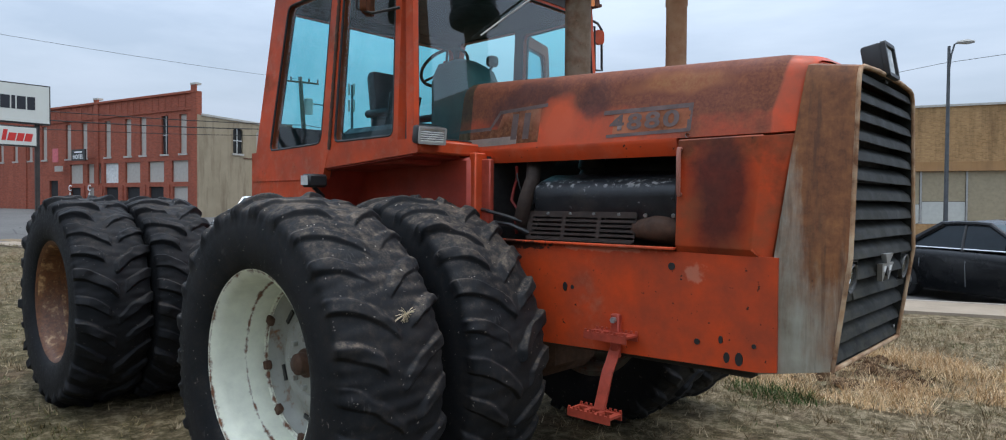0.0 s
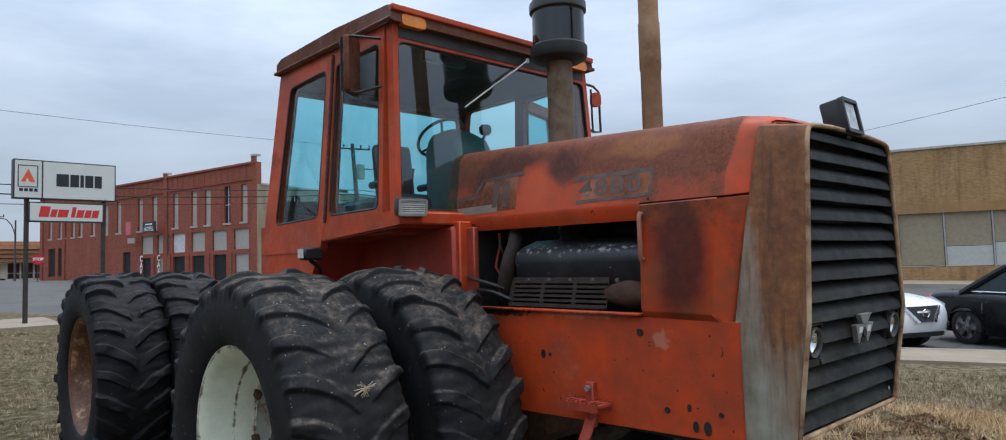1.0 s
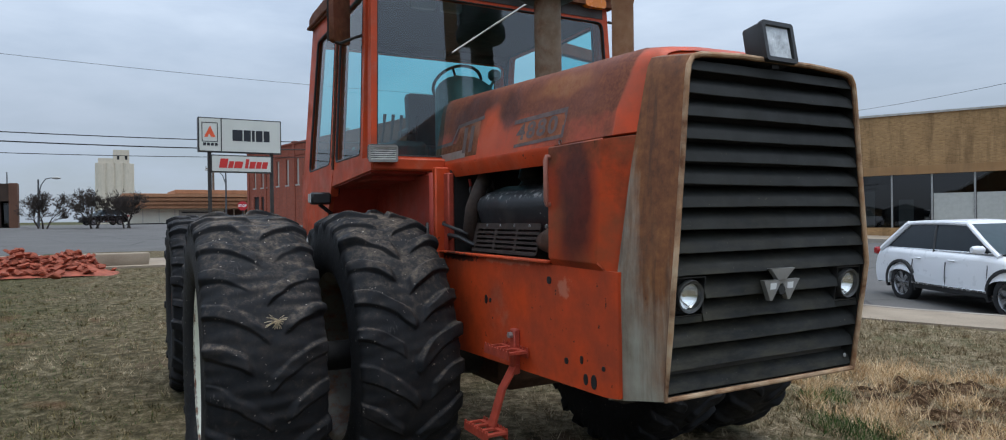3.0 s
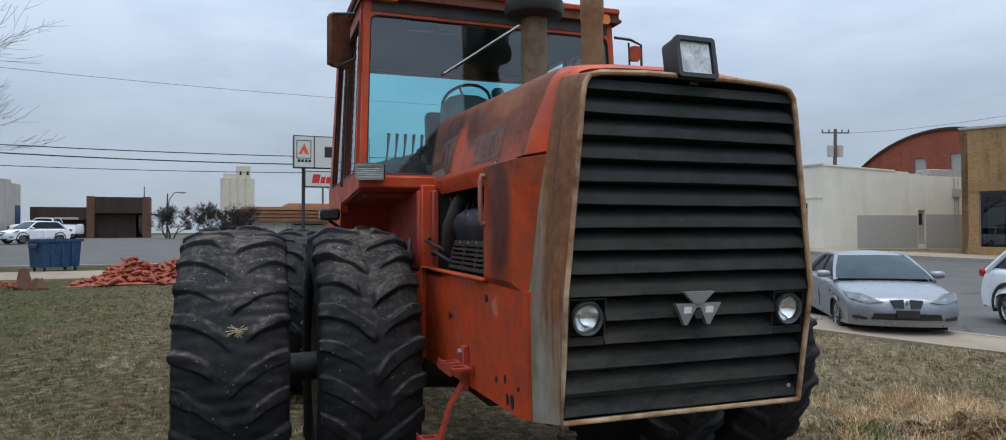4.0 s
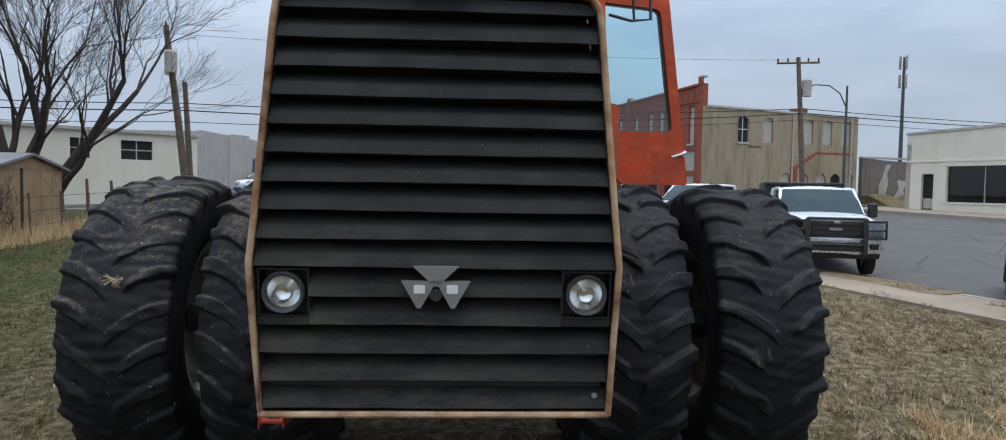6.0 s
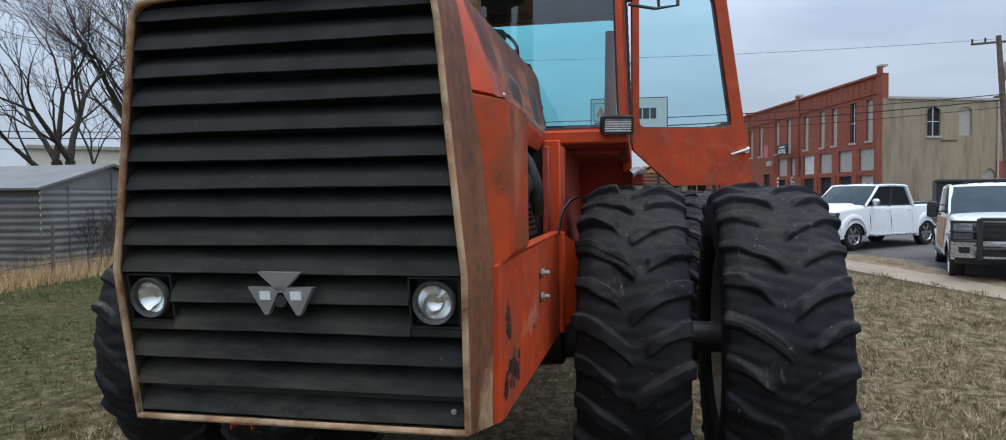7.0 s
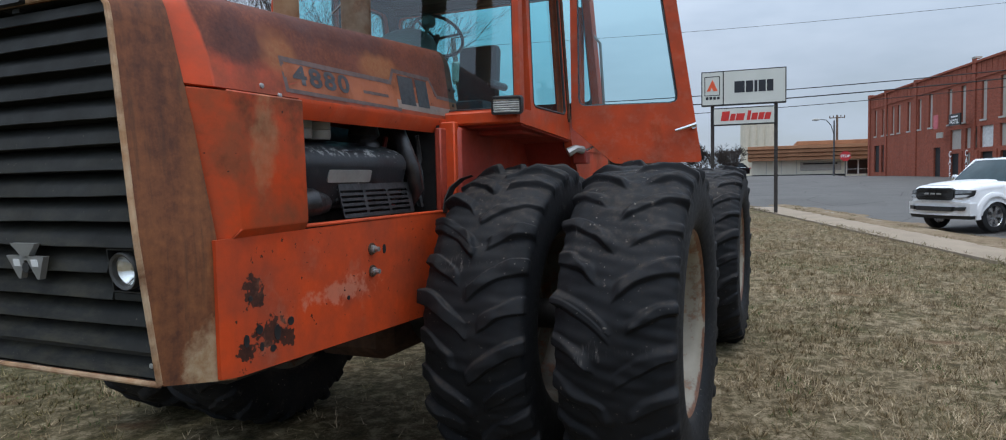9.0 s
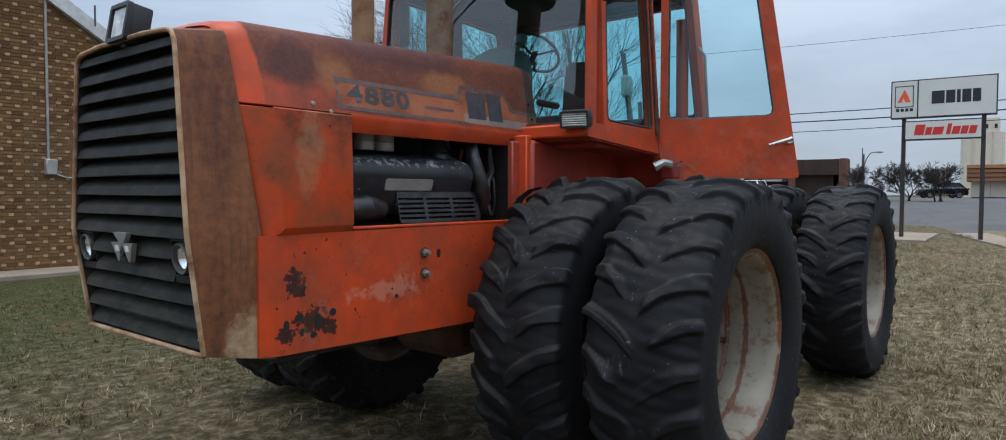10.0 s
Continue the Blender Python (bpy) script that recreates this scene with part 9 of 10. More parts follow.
# ---- west side ----
def west():
    b = thing("canopy_building", pose(-84.5, 7.4, ground_z(-84), 0, 0, 3), "low pale building under a broad orange-brown stepped canopy", "building")
    part("wall", bx(-6, 0.0, -6.8, 11.5, -0.5, 2.0), M_WHITEWALL, b)
    for k in range(4):
        part("fascia_board", bx(-7 - 0.1 * k, 1.2 + 0.18 * k, -7.2, 12, 1.75 + 0.42 * k, 2.17 + 0.42 * k - 0.05, 0.02), M_SHINGLE, b)
    part("upper_fascia", bx(-8, 0.9, -2.0, 12.5, 3.43, 3.85, 0.02), M_SHINGLE, b)
    part("skirting", bx(-0.05, 0.06, -6.8, 3.0, -0.1, 0.14), M_VOID, b)
    board = part("notice_board", bx(0.0, 0.08, -1.6, 2.6, 0.55, 1.55, 0.02), M_BOARD, b)
    part("dark_line", bx(0.075, 0.09, -1.3, 2.2, 1.25, 1.40), M_VOID, board)
    for y in (-5.2, -3.6, -2.0):
        part("panel_joint", bx(-0.01, 0.012, y - 0.03, y + 0.03, 0.14, 1.7), M_STONE, b)
    for k in range(6):
        y = 3.2 + k * 1.15
        w = part("window", bx(-0.05, 0.03, y, y + 1.0, 0.1, 1.65), M_DARKGLASS, b)
        for u in (y - 0.06, y + 1.0):
            part("window_frame", bx(-0.02, 0.08, u, u + 0.06, 0.1, 1.65), M_WHITEFRAME, w)
        part("window_frame", bx(-0.02, 0.08, y, y + 1.0, 0.60, 0.66), M_WHITEFRAME, w)

    e = thing("grain_elevator", pose(-127, -1.3, 1.35, 0, 0, 0) @ Matrix.Diagonal((0.402, 0.354, 0.392, 1)), "tall pale concrete grain elevator far beyond the town", "grain elevator")
    for k in range(4):
        bm = bmesh.new()
        lathe(bm, [(0.0, 0), (2.6, 0), (2.6, 25.0), (0.0, 25.0)], 24, "z", (0, -5.2 + k * 3.5, 0))
        part("silo", bm, M_SILO, e)
    part("head_house", bx(-2, 2.2, -0.5, 6.0, 25.0, 30.5), M_SILO, e)
    part("gallery", bx(-1.8, 2.0, -6.5, -0.6, 25.0, 27.0), M_SILO, e)
    for y in (1.0, 4.2):
        part("window", bx(2.15, 2.25, y, y + 1.0, 26.5, 28.2), M_VOID, e)

    b = thing("dark_building", pose(-62.1, -9.2, ground_z(-62) + 0.03, 0, 0, 4) @ Matrix.Scale(0.86, 4), "low dark brown building with a deep square porch", "building")
    part("wall", bx(-8, -0.5, -6.5, 2.0, 0, 2.8), M_DARKWALL, b)
    part("fascia", bx(-0.5, 0.1, -6.5, -1.6, 1.7, 2.9, 0.02), M_DARKWALL, b)
    part("porch_fascia", bx(-2.0, 0.2, -1.5, 3.1, 2.35, 3.9, 0.02), M_DARKWALL, b)
    for y in (-1.75, 2.9):
        part("pier", bx(-2.0, 0.25, y - 0.3, y + 0.35, 0, 3.95, 0.02), M_BROWNBRICK, b)
    part("porch_back", bx(-2.2, -2.0, -1.5, 3.0, 0, 2.4), M_VOID, b)
    part("porch_window", bx(-2.0, -1.96, 0.6, 2.6, 0.3, 2.2), M_DARKGLASS, b)
    part("notice", bx(0.1, 0.13, -4.6, -2.7, 1.75, 1.95), M_BOARD, b)

    b = thing("grey_hall", pose(0, 0, ground_z(-56), 0, 0, 0), "plain grey block building with a blue doorway", "building")
    f = Wall(b, (-52.1, -16.66, 0), (-62.0, -15.5, 0), (-0.1, -1, 0))
    f.build("side_wall", [(0, -0.6), (f.len, -0.6), (f.len, 4.35), (8.4, 4.38), (8.35, 4.62), (5.0, 4.55), (4.95, 4.40), (0, 4.45)], [], M_GREYWALL, 0.3)
    f.block("pilaster", 4.4, 4.7, -0.3, 4.35, -0.08, 0.0, M_GREYWALL)
    f.block("sign_panel", f.len - 0.9, f.len - 0.1, 1.0, 2.7, -0.05, 0.0, plain("blue_panel", (0.05, 0.08, 0.16), 0.5))
    w = Wall(b, (-52.1, -16.66, 0), (-53.0, -25.0, 0), (-1, 0.1, 0))
    w.build("end_wall", rect(0, w.len, -0.4, 4.4), [], M_GREYWALL, 0.3)
    part("roof", bx(-62, -52.6, -25, -17.1, 3.9, 4.1), M_STONE, b)
    solo("utility_box", bx(-0.45, 0.45, -0.28, 0.28, -0.05, 0.92, 0.03), M_GREYWALL, "grey metal utility box beside the street", "utility box", m=pose(-35.75, -9.47, ground_z(-35.75), 0, 0, 0))

    b = thing("white_hall", pose(0, 0, ground_z(-33)), "long white painted block building with small high windows", "building")
    f = Wall(b, (-34.47, -10.10, 0), (-24.0, -21.0, 0), (-0.72, -0.69, 0))
    hs = [rect(2.15, 3.55, 2.1, 3.0), rect(4.85, 5.65, 2.1, 3.0), rect(8.65, 9.45, 1.9, 2.9)]
    door = rect(10.75, 12.55, 0.0, 1.9)
    f.build("wall", rect(0, f.len, -0.4, 3.35), hs + [door], M_WHITEWALL, 0.3)
    for h in hs:
        f.window(h, M_VOID, 0.1, False, frame=M_STONE)
    f.window(door, M_GREYWALL, 0.1, False)
    f.block("eave", -0.1, f.len, 3.35, 3.5, -0.12, 0.3, M_STONE)
    vs = [f.to(0, 3.3, 0.3), f.to(f.len, 3.3, 0.3), f.to(f.len, 3.3, 9), f.to(0, 3.3, 9)]
    bm = bmesh.new()
    loft(bm, [vs, [p + Vector((0, 0, 0.1)) for p in vs]])
    part("roof", bm, M_STONE, b)


west()


def dumpster():
    d = thing("dumpster", pose(-25.25, -4.36, ground_z(-25.25) + 0.02, 0, 0, 40) @ Matrix.Diagonal((0.64, 0.64, 0.90, 1)), "dented blue steel dumpster on small wheels", "dumpster")
    blue = worn_paint("blue_dumpster_paint", (0.020, 0.070, 0.16), (0.014, 0.045, 0.10), rust=0.24, scale=3)
    bm = bmesh.new()
    to = lambda u, v, w: Vector((u * (0.88 + 0.12 * (w - 0.15)), v * (0.93 + 0.07 * (w - 0.15)), w))
    pierced(bm, rect(-0.72, 0.72, -0.95, 0.95), [rect(-0.67, 0.67, -0.90, 0.90)], to, 0.15, 1.15)
    part("body", bm, blue, d)
    part("floor", bx(-0.62, 0.62, -0.86, 0.86, 0.15, 0.22), blue, d)
    bm = bmesh.new()
    pierced(bm, rect(-0.80, 0.80, -1.03, 1.03), [rect(-0.70, 0.70, -0.93, 0.93)], lambda u, v, w: Vector((u, v, w)), 1.08, 1.18)
    part("rim", bm, blue, d)
    for y in (-0.5, 0.0, 0.5):
        part("rib", bx(0.66, 0.74, y - 0.04, y + 0.04, 0.2, 1.08, 0.01), blue, d)
    for y in (-1.06, 1.06):
        part("lift_pocket", bx(-0.3, 0.3, y - 0.08, y + 0.08, 0.85, 1.0, 0.02), blue, d)
    part("contents", bx(-0.6, 0.6, -0.85, 0.85, 0.9, 1.12, 0.08), M_STONE, d)
    for x in (-0.5, 0.5):
        for y in (-0.75, 0.75):
            bm = bmesh.new()
            lathe(bm, [(0.0, -0.04), (0.08, -0.04), (0.08, 0.04), (0.0, 0.04)], 14)
            part("wheel", bm, M_BLACK, d).location = (x, y, 0.08)


dumpster()


def rubble():
    rng = random.Random(5)
    brick = plain("broken_brick", (0.30, 0.075, 0.04), 0.9, vary=0.5, scale=4)
    shapes = []
    for k in range(6):
        bm = bx(-0.11, 0.11 - 0.015 * k, -0.055, 0.055, -0.035, 0.035, 0.012)
        for v in bm.verts:
            v.co += Vector((rng.uniform(-1, 1), rng.uniform(-1, 1), rng.uniform(-1, 1))) * 0.012
        shapes.append(finish(bm, brick, "brick", 0))
    pile = thing("brick_pile", pose(-20.7, -0.95, ground_z(-20.7)) @ Matrix.Diagonal((1.15, 1.15, 0.92, 1)), "heap of broken red bricks on the grass", "rubble")
    for n in range(280):
        y = rng.gauss(0, 0.62)
        y = max(-1.75, min(1.75, y))
        x = rng.gauss(0, 0.45)
        top = 0.72 * math.exp(-((y + 0.40) / 0.55) ** 2 - (x / 0.6) ** 2) + 0.68 * math.exp(-((y - 0.70) / 0.5) ** 2 - (x / 0.6) ** 2)
        o = new("brick", shapes[n % 6])
        o.parent = pile
        s = rng.uniform(0.8, 1.25)
        o.matrix_local = pose(x, y, 0.03 + top * (rng.random() ** 0.4), rng.uniform(-50, 50), rng.uniform(-50, 50), rng.uniform(0, 360)) @ Matrix.Diagonal((s, s, s, 1))
    bm = bmesh.new()
    to = []
    for k in range(13):
        y = -1.7 + 3.4 * k / 12
        row = []
        for j in range(9):
            x = -1.0 + 2.0 * j / 8
            t = 0.72 * math.exp(-((y + 0.40) / 0.55) ** 2 - (x / 0.6) ** 2) + 0.68 * math.exp(-((y - 0.70) / 0.5) ** 2 - (x / 0.6) ** 2)
            row.append(Vector((x, y, t * 0.82 - 0.04)))
        to.append(row)
    loft(bm, to, closed=False, cap=False)
    part("brick_dust", bm, brick, pile)
    flat = thing("brick_scatter", pose(-19.6, -5.3, ground_z(-19.6)), "scatter of broken red bricks on a slab", "rubble")
    for n in range(70):
        o = new("brick", shapes[n % 6])
        o.parent = flat
        o.matrix_local = pose(rng.gauss(0, 0.4), rng.gauss(0, 0.9), 0.07 + 0.04 * rng.random(), rng.uniform(-10, 10), rng.uniform(-10, 10), rng.uniform(0, 360))
    bm = bmesh.new()
    box(bm, -0.26, 0.26, -1.1, 1.1, 0, 0.36, 0.05, None, 2)
    for v in bm.verts:
        v.co += noise.noise_vector(v.co * 3.0) * 0.04
    solo("concrete_block", bm, M_CONCRETE, "long weathered concrete block lying on the pavement", "concrete block", m=pose(-22.2, 0.6, ground_z(-22.2) + 0.04, 0, 0, 4))
    bm = bmesh.new()
    box(bm, -0.2, 0.2, -0.25, 0.25, 0, 0.55, 0.05, None, 2)
    box(bm, -0.12, 0.12, -0.45, 0.30, 0.50, 0.62, 0.03)
    solo("broken_pier", bm, M_CONCRETE, "stub of a broken concrete pier with a timber on it", "concrete pier", m=pose(-19.8, -5.9, ground_z(-19.8), 0, 0, 20))


rubble()


# ---- sheds, fence and the perforated brick building behind ----
def sheds():
    tin = Nodes("galvanised_sheet")
    c = tin.ramp(tin.noise(1.5, 6), [(0.3, (0.15, 0.15, 0.145)), (0.7, (0.24, 0.24, 0.23))])
    c = tin.mix(tin.ramp(tin.noise(2.5, 7, 0.7, stretch=(1, 1, 0.4)), [(0.60, 0.0), (0.75, 0.5)]), c, RUST_LIGHT)
    tin = tin.set(c, 0.5, 0.35)
    tan = worn_paint("tan_shed_paint", (0.34, 0.235, 0.13), (0.26, 0.17, 0.09), rust=0.30, scale=1.4, dust=0.2)
    a = thing("metal_shed", pose(-13.45, -9.3, ground_z(-13), 0, 0, -3), "grey corrugated metal shed with a low gable roof", "shed")

    def corrugated(to, u0, u1, v0, v1, n):
        bm = bmesh.new()
        rows = []
        for k in range(n * 4 + 1):
            v = v0 + (v1 - v0) * k / (n * 4)
            w = 0.014 * math.sin(2 * math.pi * k / 4)
            rows.append([to(u0, v, w), to(u1, v, w), to(u1, v, w + 0.012), to(u0, v, w + 0.012)])
        return loft(bm, rows)
    part("front_wall", corrugated(lambda u, v, w: Vector((u, 1.6 + w, v)), -1.9, 1.9, 0, 1.85, 12), tin, a)
    part("side_wall", corrugated(lambda u, v, w: Vector((-1.9 - w, u, v)), -1.6, 1.6, 0, 1.85, 12), tin, a)
    part("far_side_wall", corrugated(lambda u, v, w: Vector((1.9 + w, u, v)), -1.6, 1.6, 0, 1.85, 12), tin, a)
    bm = bmesh.new()
    prism(bm, [(-2.05, 1.80), (0.0, 2.38), (2.05, 1.80), (2.05, 1.85), (0.0, 2.44), (-2.05, 1.85)], lambda u, v, w: Vector((u, w, v)), -1.75, 1.72)
    part("roof", bm, tin, a)
    for y in (-1.6, 1.58):
        bm = bmesh.new()
        prism(bm, [(-1.9, 1.83), (1.9, 1.83), (0.0, 2.37)], lambda u, v, w: Vector((u, w, v)), y, y + 0.03)
        part("gable", bm, tin, a)
    for x in (-0.02, 1.2, -1.3):
        part("sheet_seam", bx(x, x + 0.025, 1.62, 1.635, 0.0, 1.9 if abs(x) > 0.5 else 2.3), tin, a)
    a = thing("garden_shed", pose(-17.0, -9.0, ground_z(-17), 0, 0, -2), "small tan panelled shed with a grey pitched roof", "shed")
    part("front_wall", bx(-1.3, 1.3, 1.45, 1.5, 0, 1.75, 0.01), tan, a)
    part("east_wall", bx(1.25, 1.3, -1.2, 1.45, 0, 1.75, 0.01), tan, a)
    part("west_wall", bx(-1.3, -1.25, -1.2, 1.45, 0, 1.75, 0.01), tan, a)
    part("corner_post", bx(0.28, 0.36, 1.49, 1.53, 0, 1.75, 0.01), M_DARKWALL, a)
    for x in (-0.9, -0.45, 0.75):
        part("seam", bx(x, x + 0.02, 1.5, 1.51, 0, 1.75), tan, a)
    bm = bmesh.new()
    prism(bm, [(-1.5, 1.70), (0.0, 2.08), (1.5, 1.70), (1.5, 1.76), (0.0, 2.15), (-1.5, 1.76)], lambda u, v, w: Vector((u, w, v)), -1.35, 1.62)
    part("roof", bm, tin, a)
    bm = bmesh.new()
    prism(bm, [(-1.28, 1.72), (1.28, 1.72), (0.0, 2.08)], lambda u, v, w: Vector((u, w, v)), 1.45, 1.5)
    part("gable", bm, tan, a)
    # wire fence on thin posts
    rng = random.Random(3)
    fence = thing("wire_fence", pose(0, 0, 0), "sagging wire fence on thin dark posts", "fence")
    line = [(-9.5 - 1.35 * k, -6.9 - 0.03 * k) for k in range(9)]
    for x, y in line:
        bm = bmesh.new()
        lean = rng.uniform(-0.1, 0.1)
        tube(bm, [(x, y, ground_z(x) - 0.1), (x + lean, y, ground_z(x) + 1.15 + rng.uniform(-0.1, 0.15))], 0.03, 6)
        part("post", bm, M_TIMBER, fence)
    for z in (0.35, 0.7, 1.05):
        bm = bmesh.new()
        tube(bm, [(x, y, ground_z(x) + z + rng.uniform(-0.03, 0.03)) for x, y in line], 0.006, 5)
        part("wire", bm, M_CABLE, fence)
    far = thing("post_fence", pose(0, 0, 0), "row of dark weathered fence posts", "fence")
    for k in range(8):
        x, y = -27.6 + 0.35 * k, -9.0 - 0.75 * k
        bm = bmesh.new()
        tube(bm, [(x, y, ground_z(x) - 0.1), (x + rng.uniform(-0.08, 0.08), y, ground_z(x) + rng.uniform(1.0, 1.35))], 0.06, 6)
        part("post", bm, M_TIMBER, far)


sheds()


def perforated_brick():
    s = Nodes("brown_facing_brick")
    r = s.rand()
    c = s.ramp(r, [(0.0, (0.115, 0.052, 0.018)), (0.5, (0.185, 0.086, 0.029)), (1.0, (0.25, 0.125, 0.045))])
    g = s.noise(25, 5)
    c = s.mix(0.4, c, s.ramp(g, [(0.3, (0.09, 0.05, 0.025)), (0.7, (0.27, 0.16, 0.08))]))
    mb = s.set(c, 0.9, 0.0, g, 0.4, 0.004)
    s = Nodes("joined_facing_brick")
    c = s.ramp(s.island(), [(0.0, (0.115, 0.052, 0.018)), (0.5, (0.185, 0.086, 0.029)), (1.0, (0.25, 0.125, 0.045))])
    mj = s.set(c, 0.9)
    core = wall_mat("brown_mortar", (0.22, 0.14, 0.075), (0.30, 0.20, 0.11), (0.1, 0.06, 0.03), 0.4)
    pale = plain("pale_brick_header", (0.42, 0.29, 0.16), 0.85)
    b = thing("gabled_brick_building", pose(-6.2, -9.85, 0, 0, 0, 2), "brown brick gable wall speckled with pale headers and a white verge", "building")
    # the wall looks towards +y; it climbs to the east
    bm = bmesh.new()
    top = lambda u: min(6.4, 4.95 + (u - 0.0) * 0.62)
    prism(bm, [(-1.1, -0.3), (9.5, -0.3), (9.5, 6.4), (2.34, 6.4), (-1.1, 4.268)], lambda u, v, w: Vector((u, -w, v)), 0.0, 0.35)
    part("wall_core", bm, core, b)
    part("return_wall", bx(-1.098, -0.75, -9, -0.352, -0.3, 4.2), core, b)
    bm = bmesh.new()
    prism(bm, [(-1.35, 4.14), (2.34, 6.42), (9.6, 6.42), (9.6, 6.72), (2.28, 6.72), (-1.35, 4.44)], lambda u, v, w: Vector((u, -w, v)), -0.14, 0.5)
    part("verge_board", bm, M_WHITEFRAME, b, "white painted verge board")
    brick = finish(bx(-0.098, 0.098, -0.008, 0.012, -0.028, 0.028), mb, "brick", 0)
    head_m = finish(bx(-0.044, 0.044, -0.008, 0.020, -0.026, 0.026), pale, "brick", 0)
    count, rest = 0, bmesh.new()
    for row in range(86):
        z = 0.04 + row * 0.074
        bond = row % 2 == 0
        u, k = (-0.98 + (0.152 if row % 4 == 2 else 0.0), 0) if bond else (-0.94, 0)
        while u < 3.4:
            hd = bond and k % 2 == 1
            w = 0.044 if hd else 0.098
            if z < 4.9 + u * 0.62:
                if 1.0 < z < 3.6 and 0.0 < u < 1.7 and count < 290:
                    o = new("brick", head_m if hd else brick)
                    o.parent = b
                    o.location = (u, 0.004, z)
                    count += 1
                else:
                    box(rest, u - w, u + w, -0.004, 0.024 if hd else 0.016, z - 0.028, z + 0.028, mi=1 if hd else 0)
            u += 0.152 if bond else 0.208
            k += 1
    tagged(part("brickwork", rest, [mj, pale], b, smooth=0), kind="stuff")
    bm = bmesh.new()
    tube(bm, [(1.22, 0.05, 5.9), (1.22, 0.05, 2.35)], 0.028, 8)
    part("conduit", bm, M_TIN, b)
    part("meter_box", bx(1.08, 1.30, 0.02, 0.16, 2.05, 2.38, 0.02), M_TIN, b, "grey meter box")
    bm = bmesh.new()
    tube(bm, [(1.30, 0.06, 2.15), (0.9, 0.06, 2.0), (0.2, 0.06, 1.95)], 0.018, 6)
    part("cable", bm, M_TIN, b)
    part("plinth_slab", bx(-2.0, 9.5, 0.05, 1.1, -0.1, 0.08, 0.02), M_CONCRETE, b)
    bm = bmesh.new()
    tube(bm, [(0.35, 0.3, 5.3), (0.35, 0.3, 5.75)], 0.02, 6)
    part("mast", bm, M_STEELPOLE, b)


perforated_brick()


# ---- poles, lamps and wires ----
def utility_pole(name, base, top, r=0.14, arm=0.0, arm_dir=(0.3, 0.95), cans=0, label="weathered timber utility pole"):
    p = thing(name, Matrix.Translation(base), label, "utility pole")
    t = Vector(top) - Vector(base)
    bm = bmesh.new()
    tube(bm, [(0, 0, -0.5), t * 0.5, t], [r * 1.15, r, r * 0.8], 10)
    part("pole", bm, M_TIMBER, p)
    if arm:
        d = Vector((*arm_dir, 0)).normalized()
        bm = bmesh.new()
        tube(bm, [t - d * arm - Vector((0, 0, 0.3)), t + d * arm - Vector((0, 0, 0.3))], 0.06, 6)
        part("crossarm", bm, M_TIMBER, p)
        for k in (-1, -0.5, 0.5, 1):
            bm = bmesh.new()
            tube(bm, [t + d * arm * k * 0.95 - Vector((0, 0, 0.28)), t + d * arm * k * 0.95 - Vector((0, 0, 0.05))], [0.04, 0.05], 8)
            part("insulator", bm, M_BROWN_IRON, p)
    for k in range(cans):
        d = Vector((*arm_dir, 0)).normalized() * (0.38 if k % 2 == 0 else -0.38)
        bm = bmesh.new()
        lathe(bm, [(0.0, -0.45), (0.24, -0.45), (0.25, 0.4), (0.18, 0.48), (0.0, 0.5)], 16, "z")
        part("transformer", bm, M_GREYWALL, p, "grey transformer can").location = t * 0.80 + d
    return p


gA = ground_z(-29.5)
utility_pole("utility_pole", (-29.54, -8.52, gA), (-29.2, -9.36, 8.4), 0.15, 0.9, (0.9, 0.4), 2, "leaning timber utility pole with two transformers")
utility_pole("utility_pole", (-30.5, -8.80, gA), (-30.35, -9.04, 6.2), 0.13)
utility_pole("utility_pole", (-35.7, 22.1, ground_z(-35.7)), (-35.95, 21.6, 9.15), 0.14, 1.1, (0.25, 0.97), 1)
utility_pole("utility_pole", (-40.74, 44.75, 1.0), (-40.6, 44.9, 9.75), 0.15, 1.1, (0.3, 0.95), 2)
utility_pole("utility_pole", (-86.0, 9.6, 1.2), (-86, 9.6, 8.1), 0.14, 0.8, (0.1, 1.0))


def street_lamp(x, y, h, arm, label):
    """A slim pole with a drooping arm; arm is the reach on the plan."""
    p = thing("street_lamp", pose(x, y, ground_z(x)), label, "street lamp")
    bm = bmesh.new()
    tube(bm, [(0, 0, 0), (0, 0, h * 0.5), (0, 0, h)], [0.09, 0.075, 0.055], 10)
    part("pole", bm, M_STEELPOLE, p)
    if arm:
        ax, ay = arm
        bm = bmesh.new()
        tube(bm, [(0, 0, h - 1.2), (ax * 0.2, ay * 0.2, h - 0.4), (ax * 0.5, ay * 0.5, h + 0.05), (ax, ay, h + 0.15)], 0.035, 8)
        part("arm", bm, M_STEELPOLE, p)
        d = Vector((ax, ay, 0)).normalized()
        bm = bmesh.new()
        tube(bm, [Vector((ax, ay, h + 0.12)) - d * 0.1, Vector((ax, ay, h + 0.12)) + d * 0.25, Vector((ax, ay, h + 0.10)) + d * 0.5], [0.06, 0.11, 0.05], 8)
        part("lantern", bm, M_TIN, p)
    return p


